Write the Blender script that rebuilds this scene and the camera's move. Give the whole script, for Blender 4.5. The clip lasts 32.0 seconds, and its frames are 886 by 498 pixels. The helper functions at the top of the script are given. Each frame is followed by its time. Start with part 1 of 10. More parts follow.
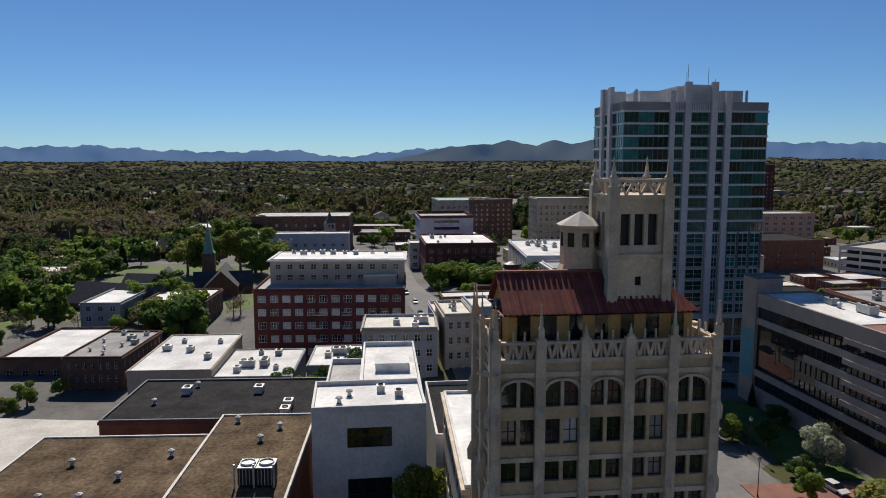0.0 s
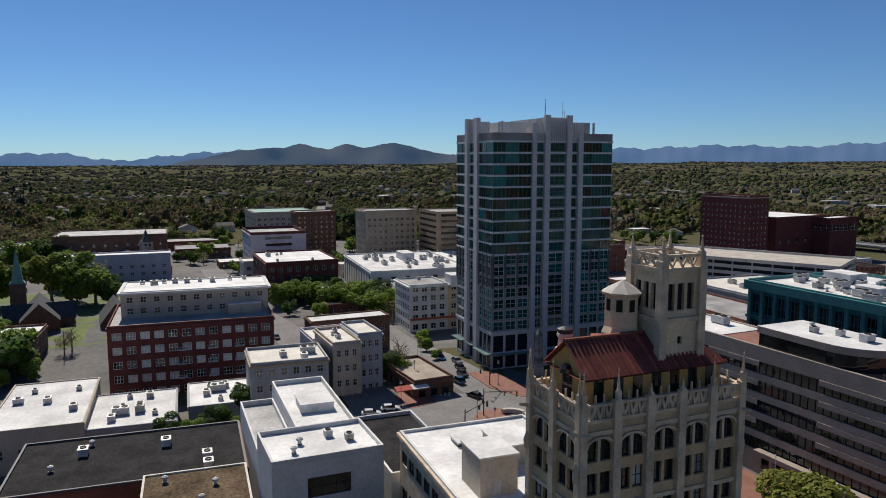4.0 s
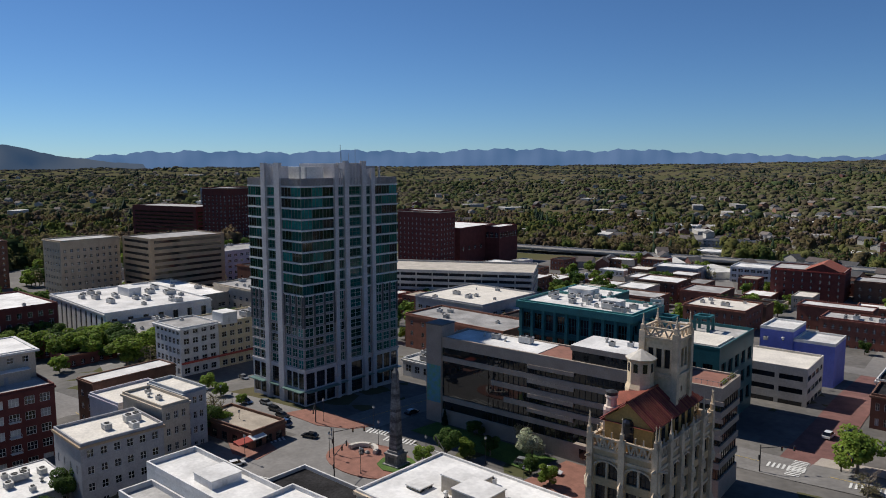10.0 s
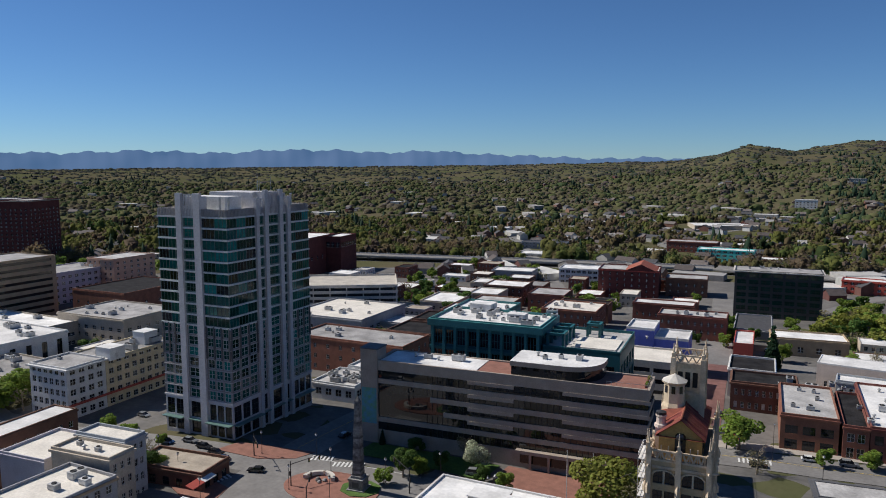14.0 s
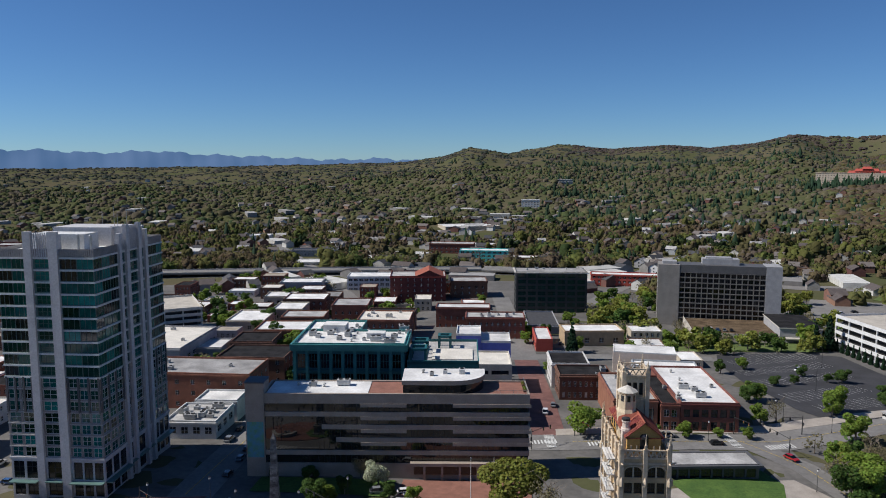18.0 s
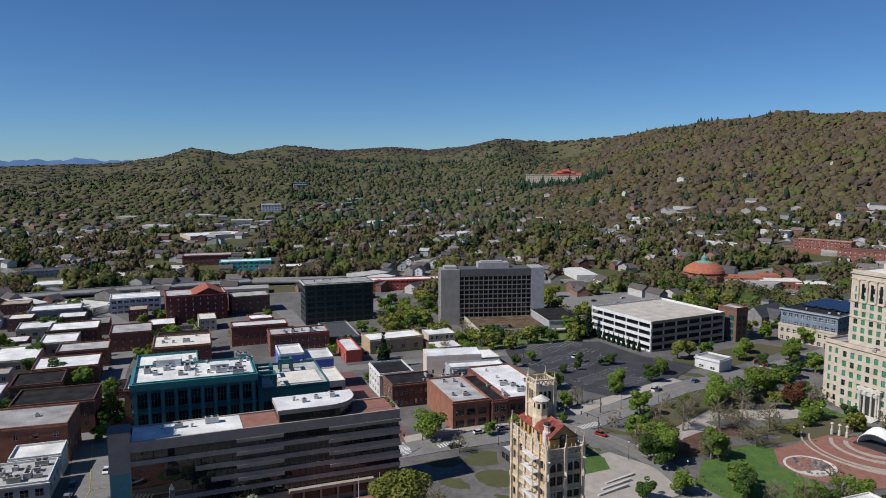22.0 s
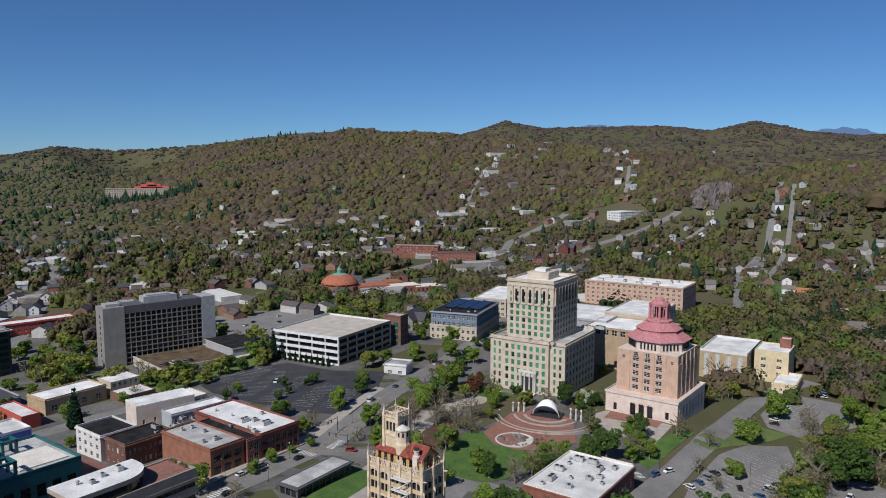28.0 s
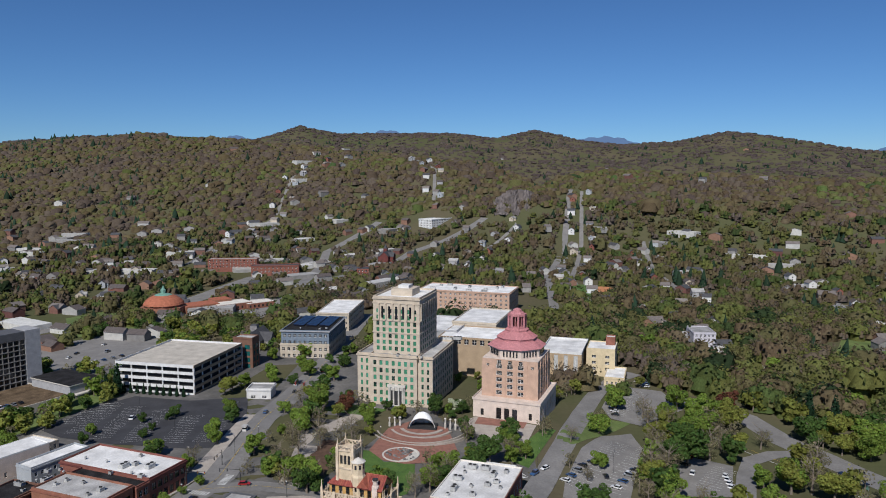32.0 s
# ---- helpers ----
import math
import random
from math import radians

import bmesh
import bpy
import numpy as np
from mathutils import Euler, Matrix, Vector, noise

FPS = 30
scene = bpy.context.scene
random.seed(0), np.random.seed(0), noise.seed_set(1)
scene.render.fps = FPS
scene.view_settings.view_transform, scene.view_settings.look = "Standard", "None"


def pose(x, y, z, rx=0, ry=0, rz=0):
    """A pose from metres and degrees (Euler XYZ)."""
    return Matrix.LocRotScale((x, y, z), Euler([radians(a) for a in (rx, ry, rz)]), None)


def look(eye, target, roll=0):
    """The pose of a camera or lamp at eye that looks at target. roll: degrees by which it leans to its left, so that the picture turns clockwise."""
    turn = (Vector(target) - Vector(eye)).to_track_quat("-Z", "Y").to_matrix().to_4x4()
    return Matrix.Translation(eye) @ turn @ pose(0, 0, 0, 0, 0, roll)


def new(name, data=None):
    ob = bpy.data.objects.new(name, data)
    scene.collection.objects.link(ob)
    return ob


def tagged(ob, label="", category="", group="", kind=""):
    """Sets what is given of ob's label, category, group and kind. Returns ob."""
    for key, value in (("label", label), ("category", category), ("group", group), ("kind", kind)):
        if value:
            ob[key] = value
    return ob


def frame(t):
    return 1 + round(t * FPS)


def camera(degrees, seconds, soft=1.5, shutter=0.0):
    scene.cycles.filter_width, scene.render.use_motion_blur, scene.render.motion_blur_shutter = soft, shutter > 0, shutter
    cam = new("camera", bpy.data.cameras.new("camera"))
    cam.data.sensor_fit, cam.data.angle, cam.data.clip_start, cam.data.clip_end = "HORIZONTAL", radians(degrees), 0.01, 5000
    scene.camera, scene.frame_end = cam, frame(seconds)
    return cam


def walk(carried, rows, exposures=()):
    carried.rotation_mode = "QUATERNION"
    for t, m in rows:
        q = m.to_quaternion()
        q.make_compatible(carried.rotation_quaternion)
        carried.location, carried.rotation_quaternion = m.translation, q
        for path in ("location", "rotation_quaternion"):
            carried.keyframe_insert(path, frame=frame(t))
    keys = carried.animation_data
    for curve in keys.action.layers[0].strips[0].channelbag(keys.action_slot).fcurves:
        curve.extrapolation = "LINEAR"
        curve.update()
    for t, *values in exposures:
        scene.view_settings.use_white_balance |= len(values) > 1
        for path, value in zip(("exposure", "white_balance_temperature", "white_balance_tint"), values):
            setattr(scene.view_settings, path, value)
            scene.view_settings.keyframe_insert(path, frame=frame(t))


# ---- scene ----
cam = camera(62.55, 32.0, soft=1.0)
# Seconds, place of the camera, its tilt and its heading (degrees, clockwise from +y).
PATH = [
    (0, (136.74, -43.11, 52.03), -7.13, -87.96),
    (0.5, (137.32, -45.74, 52.81), -7.08, -85.93),
    (1, (137.61, -48.36, 53.68), -7.09, -83.93),
    (1.5, (137.67, -51.04, 54.52), -7.06, -81.96),
    (2, (137.53, -53.89, 55.29), -7.03, -80.00),
    (2.5, (137.26, -56.85, 56.06), -7.02, -77.93),
    (3, (136.89, -59.98, 56.80), -6.98, -75.87),
    (3.5, (136.40, -63.14, 57.70), -6.94, -73.80),
    (4.5, (135.65, -69.87, 59.55), -6.91, -69.37),
    (5.5, (134.33, -76.95, 61.55), -6.87, -64.81),
    (6, (133.96, -80.89, 62.61), -6.84, -62.50),
    (6.5, (133.33, -84.96, 63.65), -6.82, -60.16),
    (7, (132.38, -88.98, 64.68), -6.80, -57.78),
    (7.5, (131.16, -92.91, 65.69), -6.78, -55.43),
    (8, (129.67, -96.59, 66.68), -6.77, -53.13),
    (8.5, (127.99, -100.06, 67.64), -6.75, -50.86),
    (9, (126.18, -103.47, 68.60), -6.74, -48.57),
    (9.5, (124.24, -106.91, 69.59), -6.74, -46.26),
    (10, (122.15, -110.45, 70.64), -6.75, -44.03),
    (10.5, (119.87, -114.08, 71.76), -6.77, -42.05),
    (11, (117.34, -117.77, 72.92), -6.81, -40.23),
    (11.5, (114.51, -121.51, 74.09), -6.83, -38.44),
    (12, (111.37, -125.32, 75.22), -6.83, -36.55),
    (12.5, (107.99, -129.16, 76.27), -6.82, -34.60),
    (13, (104.56, -133.00, 77.27), -6.80, -32.48),
    (13.5, (101.03, -136.76, 78.25), -6.78, -30.17),
    (14, (97.43, -140.46, 79.23), -6.77, -27.84),
    (14.5, (93.66, -144.03, 80.25), -6.77, -25.33),
    (15.5, (84.40, -150.18, 82.47), -6.78, -20.17),
    (16.5, (74.65, -155.68, 84.79), -6.80, -14.78),
    (17, (69.85, -158.07, 85.89), -6.81, -12.14),
    (17.5, (65.02, -160.29, 87.02), -6.82, -9.45),
    (18, (60.14, -162.33, 88.19), -6.81, -6.72),
    (18.5, (55.16, -164.21, 89.37), -6.82, -3.96),
    (19, (50.07, -165.90, 90.58), -6.83, -1.19),
    (19.5, (44.92, -167.38, 91.77), -6.83, 1.66),
    (20, (39.76, -168.64, 92.94), -6.84, 4.62),
    (20.5, (34.64, -169.66, 94.09), -6.86, 7.36),
    (21, (29.51, -170.42, 95.21), -6.87, 9.75),
    (21.5, (24.30, -170.87, 96.32), -6.87, 12.24),
    (22, (18.94, -170.99, 97.44), -6.87, 14.98),
    (22.5, (13.52, -170.77, 98.55), -6.87, 17.86),
    (23, (8.10, -170.22, 99.64), -6.87, 20.62),
    (23.5, (2.69, -169.35, 100.67), -6.86, 23.36),
    (24, (-2.75, -168.16, 101.64), -6.83, 26.10),
    (24.5, (-8.18, -166.72, 102.60), -6.79, 28.94),
    (25, (-13.65, -165.02, 103.53), -6.73, 31.77),
    (25.5, (-19.06, -163.13, 104.47), -6.67, 34.61),
    (26.5, (-29.11, -158.72, 106.45), -6.51, 40.41),
    (27.5, (-38.54, -153.68, 108.47), -6.38, 45.72),
    (28, (-42.90, -150.79, 109.49), -6.32, 48.40),
    (28.5, (-47.00, -147.84, 110.53), -6.27, 50.73),
    (29, (-50.88, -144.85, 111.57), -6.21, 52.60),
    (29.5, (-54.57, -141.77, 112.63), -6.17, 54.38),
    (30, (-58.13, -138.57, 113.71), -6.14, 56.27),
    (30.5, (-61.61, -135.19, 114.86), -6.11, 58.28),
    (31, (-65.05, -131.62, 116.10), -6.10, 60.42),
    (31.5, (-68.44, -127.84, 117.43), -6.08, 62.60),
    (32, (-71.79, -123.90, 118.85), -6.07, 64.86),
]
# The clip's white balance drifts towards blue as it turns away from the sun.
BALANCE = [(0, 0.0, 6550, 10), (9, 0.0, 6450, 10), (14, 0.03, 6300, 10), (20, 0.04, 6100, 10), (25, -0.05, 6000, 10), (32, -0.1, 6000, 10)]
walk(cam, [(t, pose(*eye, 90 + tilt, 0, -heading)) for t, eye, tilt, heading in PATH], BALANCE)

# ---- light ----
SUN_HEADING, SUN_HEIGHT = 263.0, 44.0          # clockwise from +y, degrees
scene.view_settings.exposure = 0.0
world = bpy.data.worlds.new("sky")
scene.world = world
world.use_nodes = True
wn = world.node_tree.nodes
sky = wn.new("ShaderNodeTexSky")
sky.sky_type, sky.sun_disc = "NISHITA", False
sky.sun_elevation, sky.sun_rotation = radians(SUN_HEIGHT), radians(SUN_HEADING)
sky.altitude, sky.air_density, sky.dust_density, sky.ozone_density = 2500, 1.0, 0.0, 4.0
tint = wn.new("ShaderNodeMix")
tint.data_type, tint.blend_type = "RGBA", "MULTIPLY"
tint.inputs["Factor"].default_value = 1.0
tint.inputs["B"].default_value = (0.64, 0.87, 1.09, 1)
world.node_tree.links.new(sky.outputs[0], tint.inputs["A"])
world.node_tree.links.new(tint.outputs["Result"], wn["Background"].inputs[0])
wn["Background"].inputs[1].default_value = 0.069
sun_data = bpy.data.lights.new("sun", "SUN")
sun_data.energy, sun_data.angle, sun_data.color = 5.0, radians(0.53), (1.0, 0.93, 0.83)
sun = new("sun", sun_data)
sa, se = radians(SUN_HEADING), radians(SUN_HEIGHT)
sun.matrix_world = look((0, 0, 500), Vector((0, 0, 500)) - Vector((math.sin(sa) * math.cos(se), math.cos(sa) * math.cos(se), math.sin(se))))


# ---- materials ----
MATS = {}


def mat(name, rgb, rough=0.85, var=0.22, size=2.0, bump=0.0, metal=0.0, spec=0.3, rgb2=None, rnd=0.0, island=0.0, fine=0.12, coat=0.0):
    """A surface with broad stains, fine grain and relief. size: metres across a stain."""
    m = bpy.data.materials.new(name)
    m.use_nodes = True
    nt, N, L = m.node_tree, m.node_tree.nodes, m.node_tree.links
    b = N["Principled BSDF"]
    b.inputs["Roughness"].default_value, b.inputs["Metallic"].default_value = rough, metal
    b.inputs["Specular IOR Level"].default_value, b.inputs["Coat Weight"].default_value = spec, coat
    tc = N.new("ShaderNodeTexCoord")
    n1, n2 = N.new("ShaderNodeTexNoise"), N.new("ShaderNodeTexNoise")
    n1.inputs["Scale"].default_value, n1.inputs["Detail"].default_value = 1.0 / size, 4
    n2.inputs["Scale"].default_value, n2.inputs["Detail"].default_value = 9.0 / size, 3
    for n in (n1, n2):
        L.new(tc.outputs["Object"], n.inputs["Vector"])
    ramp = N.new("ShaderNodeMapRange")
    ramp.inputs["From Min"].default_value, ramp.inputs["From Max"].default_value = 0.3, 0.7
    L.new(n1.outputs["Fac"], ramp.inputs["Value"])
    mix = N.new("ShaderNodeMix")
    mix.data_type = "RGBA"
    low = rgb2 or tuple(c * (1 - var) for c in rgb)
    mix.inputs["A"].default_value, mix.inputs["B"].default_value = (*low, 1), (*(rgb if rgb2 else [min(1, c * (1 + var * 0.6)) for c in rgb]), 1)
    L.new(ramp.outputs["Result"], mix.inputs["Factor"])
    hsv = N.new("ShaderNodeHueSaturation")
    L.new(mix.outputs["Result"], hsv.inputs["Color"])
    val = N.new("ShaderNodeMapRange")
    val.inputs["From Min"].default_value, val.inputs["From Max"].default_value = 0.3, 0.7
    val.inputs["To Min"].default_value, val.inputs["To Max"].default_value = 1 - fine, 1 + fine
    L.new(n2.outputs["Fac"], val.inputs["Value"])
    last = val.outputs["Result"]
    for amount, node, out in ((rnd, "ShaderNodeObjectInfo", "Random"), (island, "ShaderNodeNewGeometry", "Random Per Island")):
        if amount:
            src, mr, mul = N.new(node), N.new("ShaderNodeMapRange"), N.new("ShaderNodeMath")
            mr.inputs["To Min"].default_value, mr.inputs["To Max"].default_value = 1 - amount, 1 + amount
            mul.operation = "MULTIPLY"
            L.new(src.outputs[out], mr.inputs["Value"])
            L.new(last, mul.inputs[0])
            L.new(mr.outputs["Result"], mul.inputs[1])
            last = mul.outputs[0]
            hu = N.new("ShaderNodeMapRange")
            hu.inputs["To Min"].default_value, hu.inputs["To Max"].default_value = 0.5 - amount * 0.06, 0.5 + amount * 0.05
            L.new(src.outputs[out], hu.inputs["Value"])
            L.new(hu.outputs["Result"], hsv.inputs["Hue"])
    L.new(last, hsv.inputs["Value"])
    L.new(hsv.outputs["Color"], b.inputs["Base Color"])
    if bump:
        bp = N.new("ShaderNodeBump")
        bp.inputs["Strength"].default_value, bp.inputs["Distance"].default_value = 0.6, bump
        L.new(n2.outputs["Fac"], bp.inputs["Height"])
        L.new(bp.outputs["Normal"], b.inputs["Normal"])
    MATS[name] = m
    return m


def leafy(name, rgb, rgb2, island=0.35, through_leaf=0.35):
    """Foliage: leaves that let some light through."""
    m = mat(name, rgb, 0.75, size=3.0, rgb2=rgb2, rnd=0.18, island=island, spec=0.15)
    N, L = m.node_tree.nodes, m.node_tree.links
    b, tr, mx = N["Principled BSDF"], N.new("ShaderNodeBsdfTranslucent"), N.new("ShaderNodeMixShader")
    src = b.inputs["Base Color"].links[0].from_socket
    L.new(src, tr.inputs["Color"])
    mx.inputs[0].default_value = through_leaf
    L.new(b.outputs[0], mx.inputs[1])
    L.new(tr.outputs[0], mx.inputs[2])
    L.new(mx.outputs[0], N["Material Output"].inputs["Surface"])
    return m


mat("limestone", (0.50, 0.425, 0.335), 0.85, 0.16, 3, 0.01)
mat("terracotta_cream", (0.60, 0.49, 0.34), 0.75, 0.2, 2.5, 0.01)
mat("terracotta_grey", (0.57, 0.465, 0.34), 0.75, 0.3, 1.6, 0.02)
mat("gothic_brick", (0.50, 0.375, 0.225), 0.85, 0.2, 2.5, 0.01)
mat("tan_brick", (0.40, 0.30, 0.19), 0.85, 0.18, 2.5, 0.01)
mat("buff_brick", (0.45, 0.37, 0.27), 0.85, 0.16, 3, 0.01)
mat("pink_brick", (0.48, 0.325, 0.24), 0.85, 0.14, 3, 0.01)
mat("pink_marble", (0.60, 0.50, 0.43), 0.7, 0.14, 3)
mat("red_brick", (0.215, 0.085, 0.062), 0.88, 0.22, 2.5, 0.01, rnd=0.12)
mat("dark_red_brick", (0.13, 0.04, 0.035), 0.88, 0.22, 3, 0.01)
mat("brown_brick", (0.16, 0.085, 0.06), 0.88, 0.25, 2.5, 0.01, rnd=0.12)
mat("orange_brick", (0.25, 0.112, 0.073), 0.88, 0.22, 2.5, 0.01, rnd=0.1)
mat("beige_stucco", (0.46, 0.40, 0.32), 0.9, 0.14, 4)
mat("tan_stucco", (0.36, 0.27, 0.18), 0.9, 0.14, 4)
mat("yellow_brick", (0.58, 0.48, 0.31), 0.88, 0.14, 3)
mat("white_stucco", (0.62, 0.62, 0.61), 0.85, 0.12, 4)
mat("white_paint", (0.60, 0.59, 0.57), 0.6, 0.12, 3)
mat("grey_stucco", (0.33, 0.33, 0.34), 0.85, 0.15, 3)
mat("lilac_stucco", (0.50, 0.48, 0.52), 0.85, 0.12, 3)
mat("blue_stucco", (0.35, 0.37, 0.39), 0.85, 0.12, 3)
mat("stone_grey", (0.22, 0.21, 0.21), 0.9, 0.3, 2, 0.03)
mat("granite", (0.17, 0.166, 0.162), 0.8, 0.5, 0.7, 0.03, rnd=0.5)
mat("precast", (0.34, 0.285, 0.235), 0.85, 0.14, 3)
mat("concrete", (0.40, 0.38, 0.35), 0.9, 0.2, 4, 0.01)
mat("pale_concrete", (0.52, 0.49, 0.44), 0.9, 0.2, 5, 0.01)
mat("garage_concrete", (0.46, 0.42, 0.36), 0.9, 0.2, 5, 0.01)
mat("tower_white", (0.50, 0.49, 0.50), 0.7, 0.1, 4)
mat("tower_grey", (0.30, 0.285, 0.28), 0.7, 0.12, 4)
mat("tower_dark", (0.10, 0.10, 0.105), 0.6, 0.15, 3)
mat("tower_taupe", (0.27, 0.25, 0.235), 0.7, 0.15, 3)
mat("blue_slate", (0.16, 0.2, 0.25), 0.7, 0.15, 3)
mat("teal_trim", (0.05, 0.2, 0.2), 0.5, 0.18, 4, spec=0.4)
mat("teal_panel", (0.02, 0.115, 0.125), 0.5, 0.18, 4, spec=0.4)
mat("turquoise_panel", (0.10, 0.52, 0.50), 0.5, 0.12, 4)
mat("blue_panel", (0.13, 0.16, 0.50), 0.6, 0.15, 3)
mat("white_membrane", (0.68, 0.67, 0.65), 0.75, 0.26, 7, 0.01, fine=0.1, rnd=0.12)
mat("cream_membrane", (0.66, 0.62, 0.55), 0.8, 0.14, 5, 0.01)
mat("grey_membrane", (0.36, 0.35, 0.34), 0.85, 0.35, 6, 0.01, fine=0.16, rnd=0.3)
mat("black_roof", (0.026, 0.025, 0.026), 0.9, 0.5, 4, 0.02, fine=0.35, spec=0.08)
mat("brown_gravel", (0.125, 0.09, 0.058), 0.95, 0.5, 5, 0.05, fine=0.4, spec=0.05)
mat("tan_gravel", (0.36, 0.31, 0.25), 0.95, 0.25, 4, 0.03)
mat("slate_roof", (0.065, 0.065, 0.07), 0.8, 0.25, 2, 0.02)
mat("shingle", (0.15, 0.13, 0.12), 0.9, 0.2, 2, 0.02, rnd=0.45)
mat("house_board", (0.36, 0.35, 0.33), 0.85, 0.2, 4, island=0.5)
mat("house_brick", (0.19, 0.10, 0.075), 0.88, 0.2, 4, island=0.4)
mat("house_flat", (0.42, 0.41, 0.39), 0.85, 0.2, 6, island=0.4)
mat("red_tile", (0.27, 0.075, 0.052), 0.75, 0.3, 0.9, 0.02, rnd=0.3)
mat("pink_tile", (0.44, 0.19, 0.20), 0.8, 0.35, 0.7, 0.03)
mat("green_copper", (0.16, 0.30, 0.24), 0.7, 0.2, 1)
mat("ochre_stucco", (0.50, 0.30, 0.10), 0.85, 0.15, 2)
mat("glass_dark", (0.016, 0.018, 0.022), 0.06, 0.5, 3, spec=0.6, rnd=0.6, fine=0.2)
mat("glass_green", (0.006, 0.06, 0.048), 0.08, 0.55, 3, spec=0.32, rnd=0.7, fine=0.25)
mat("glass_teal", (0.012, 0.135, 0.112), 0.12, 0.4, 3, spec=0.35, rnd=0.5, fine=0.25)
mat("glass_mirror", (0.05, 0.05, 0.048), 0.03, 0.3, 6, spec=1.0, metal=0.55)
mat("curtain_white", (0.42, 0.42, 0.41), 0.25, 0.2, 1.2, spec=0.6, rnd=0.4)
mat("green_window", (0.06, 0.22, 0.13), 0.2, 0.3, 1.5, spec=0.6, rnd=0.4)
mat("frame_white", (0.66, 0.65, 0.63), 0.5, 0.1, 1)
mat("frame_dark", (0.035, 0.035, 0.037), 0.5, 0.1, 1)
mat("frame_green", (0.05, 0.20, 0.12), 0.5, 0.1, 1)
mat("slab_edge", (0.56, 0.58, 0.58), 0.5, 0.12, 3)
mat("mullion_green", (0.09, 0.13, 0.125), 0.45, 0.15, 2)
mat("floor_edge", (0.38, 0.37, 0.37), 0.6, 0.15, 3)
mat("spandrel", (0.12, 0.20, 0.18), 0.35, 0.15, 3, spec=0.5)
mat("steel", (0.42, 0.43, 0.44), 0.4, 0.15, 1, metal=0.7)
mat("machine_grey", (0.46, 0.46, 0.45), 0.55, 0.2, 0.8, metal=0.2, rnd=0.25)
mat("machine_dark", (0.03, 0.03, 0.03), 0.6, 0.2, 0.5)
mat("town_ground", (0.155, 0.145, 0.135), 0.92, size=16, rgb2=(0.085, 0.082, 0.078), bump=0.01, fine=0.16)
mat("asphalt", (0.19, 0.182, 0.175), 0.92, 0.18, 9, 0.01)
mat("dark_asphalt", (0.045, 0.045, 0.05), 0.9, 0.25, 9, 0.01)
mat("grey_asphalt", (0.20, 0.19, 0.18), 0.92, 0.18, 9, 0.01)
mat("sidewalk", (0.36, 0.32, 0.28), 0.9, 0.15, 3)
mat("brick_paving", (0.25, 0.12, 0.09), 0.9, 0.2, 2, 0.01)
mat("brick_road", (0.17, 0.085, 0.075), 0.9, 0.25, 3, 0.01)
mat("road_paint", (0.62, 0.62, 0.60), 0.8, 0.25, 0.6)
mat("yellow_paint", (0.60, 0.42, 0.05), 0.8, 0.2, 0.6)
mat("grass", (0.085, 0.145, 0.03), 0.95, size=4, rgb2=(0.05, 0.10, 0.022), bump=0.05, fine=0.3)
mat("pale_grass", (0.13, 0.17, 0.05), 0.95, size=12, rgb2=(0.085, 0.12, 0.035), bump=0.05)
mat("mulch", (0.10, 0.06, 0.04), 0.95, 0.3, 2, 0.03)
mat("clay", (0.46, 0.20, 0.09), 0.95, 0.15, 4)
mat("office_dark", (0.045, 0.048, 0.05), 0.5, 0.2, 3)
mat("hotel_grey", (0.235, 0.22, 0.205), 0.9, 0.15, 4, 0.01)
mat("dome_tile", (0.36, 0.125, 0.07), 0.8, 0.25, 1.5, 0.03)
mat("rock", (0.15, 0.128, 0.12), 0.95, 0.45, 14, 0.4)
mat("bark", (0.20, 0.165, 0.13), 0.95, 0.3, 0.5, 0.02)
mat("solar", (0.012, 0.015, 0.03), 0.15, 0.3, 2, spec=0.6)
mat("tyre", (0.02, 0.02, 0.02), 0.8, 0.1, 0.3)
mat("lamp_red", (0.45, 0.03, 0.02), 0.3, 0.1, 0.3)
mat("shell_white", (0.78, 0.78, 0.76), 0.4, 0.06, 2)
mat("banner_blue", (0.10, 0.28, 0.45), 0.6, size=1.5, rgb2=(0.12, 0.30, 0.12))
mat("awning_white", (0.66, 0.66, 0.66), 0.8, 0.1, 1)
mat("awning_red", (0.40, 0.08, 0.06), 0.8, 0.1, 1)
for nm, c in (("car_white", (0.7, 0.7, 0.7)), ("car_black", (0.02, 0.02, 0.022)), ("car_grey", (0.20, 0.21, 0.22)), ("car_red", (0.35, 0.02, 0.02)), ("car_blue", (0.04, 0.09, 0.2))):
    mat(nm, c, 0.25, 0.04, 2, spec=0.6, coat=0.6)
leafy("leaf_spring", (0.215, 0.295, 0.05), (0.145, 0.215, 0.04), 0.3, 0.45)
leafy("leaf_yellow", (0.25, 0.265, 0.055), (0.18, 0.20, 0.045), 0.3, 0.45)
leafy("leaf_deep", (0.095, 0.155, 0.036), (0.06, 0.11, 0.027), 0.3, 0.45)
leafy("leaf_pine", (0.02, 0.05, 0.022), (0.012, 0.033, 0.016))
leafy("leaf_bud", (0.255, 0.23, 0.125), (0.19, 0.17, 0.10), 0.25, 0.5)
leafy("leaf_rust", (0.17, 0.065, 0.035), (0.10, 0.045, 0.03))


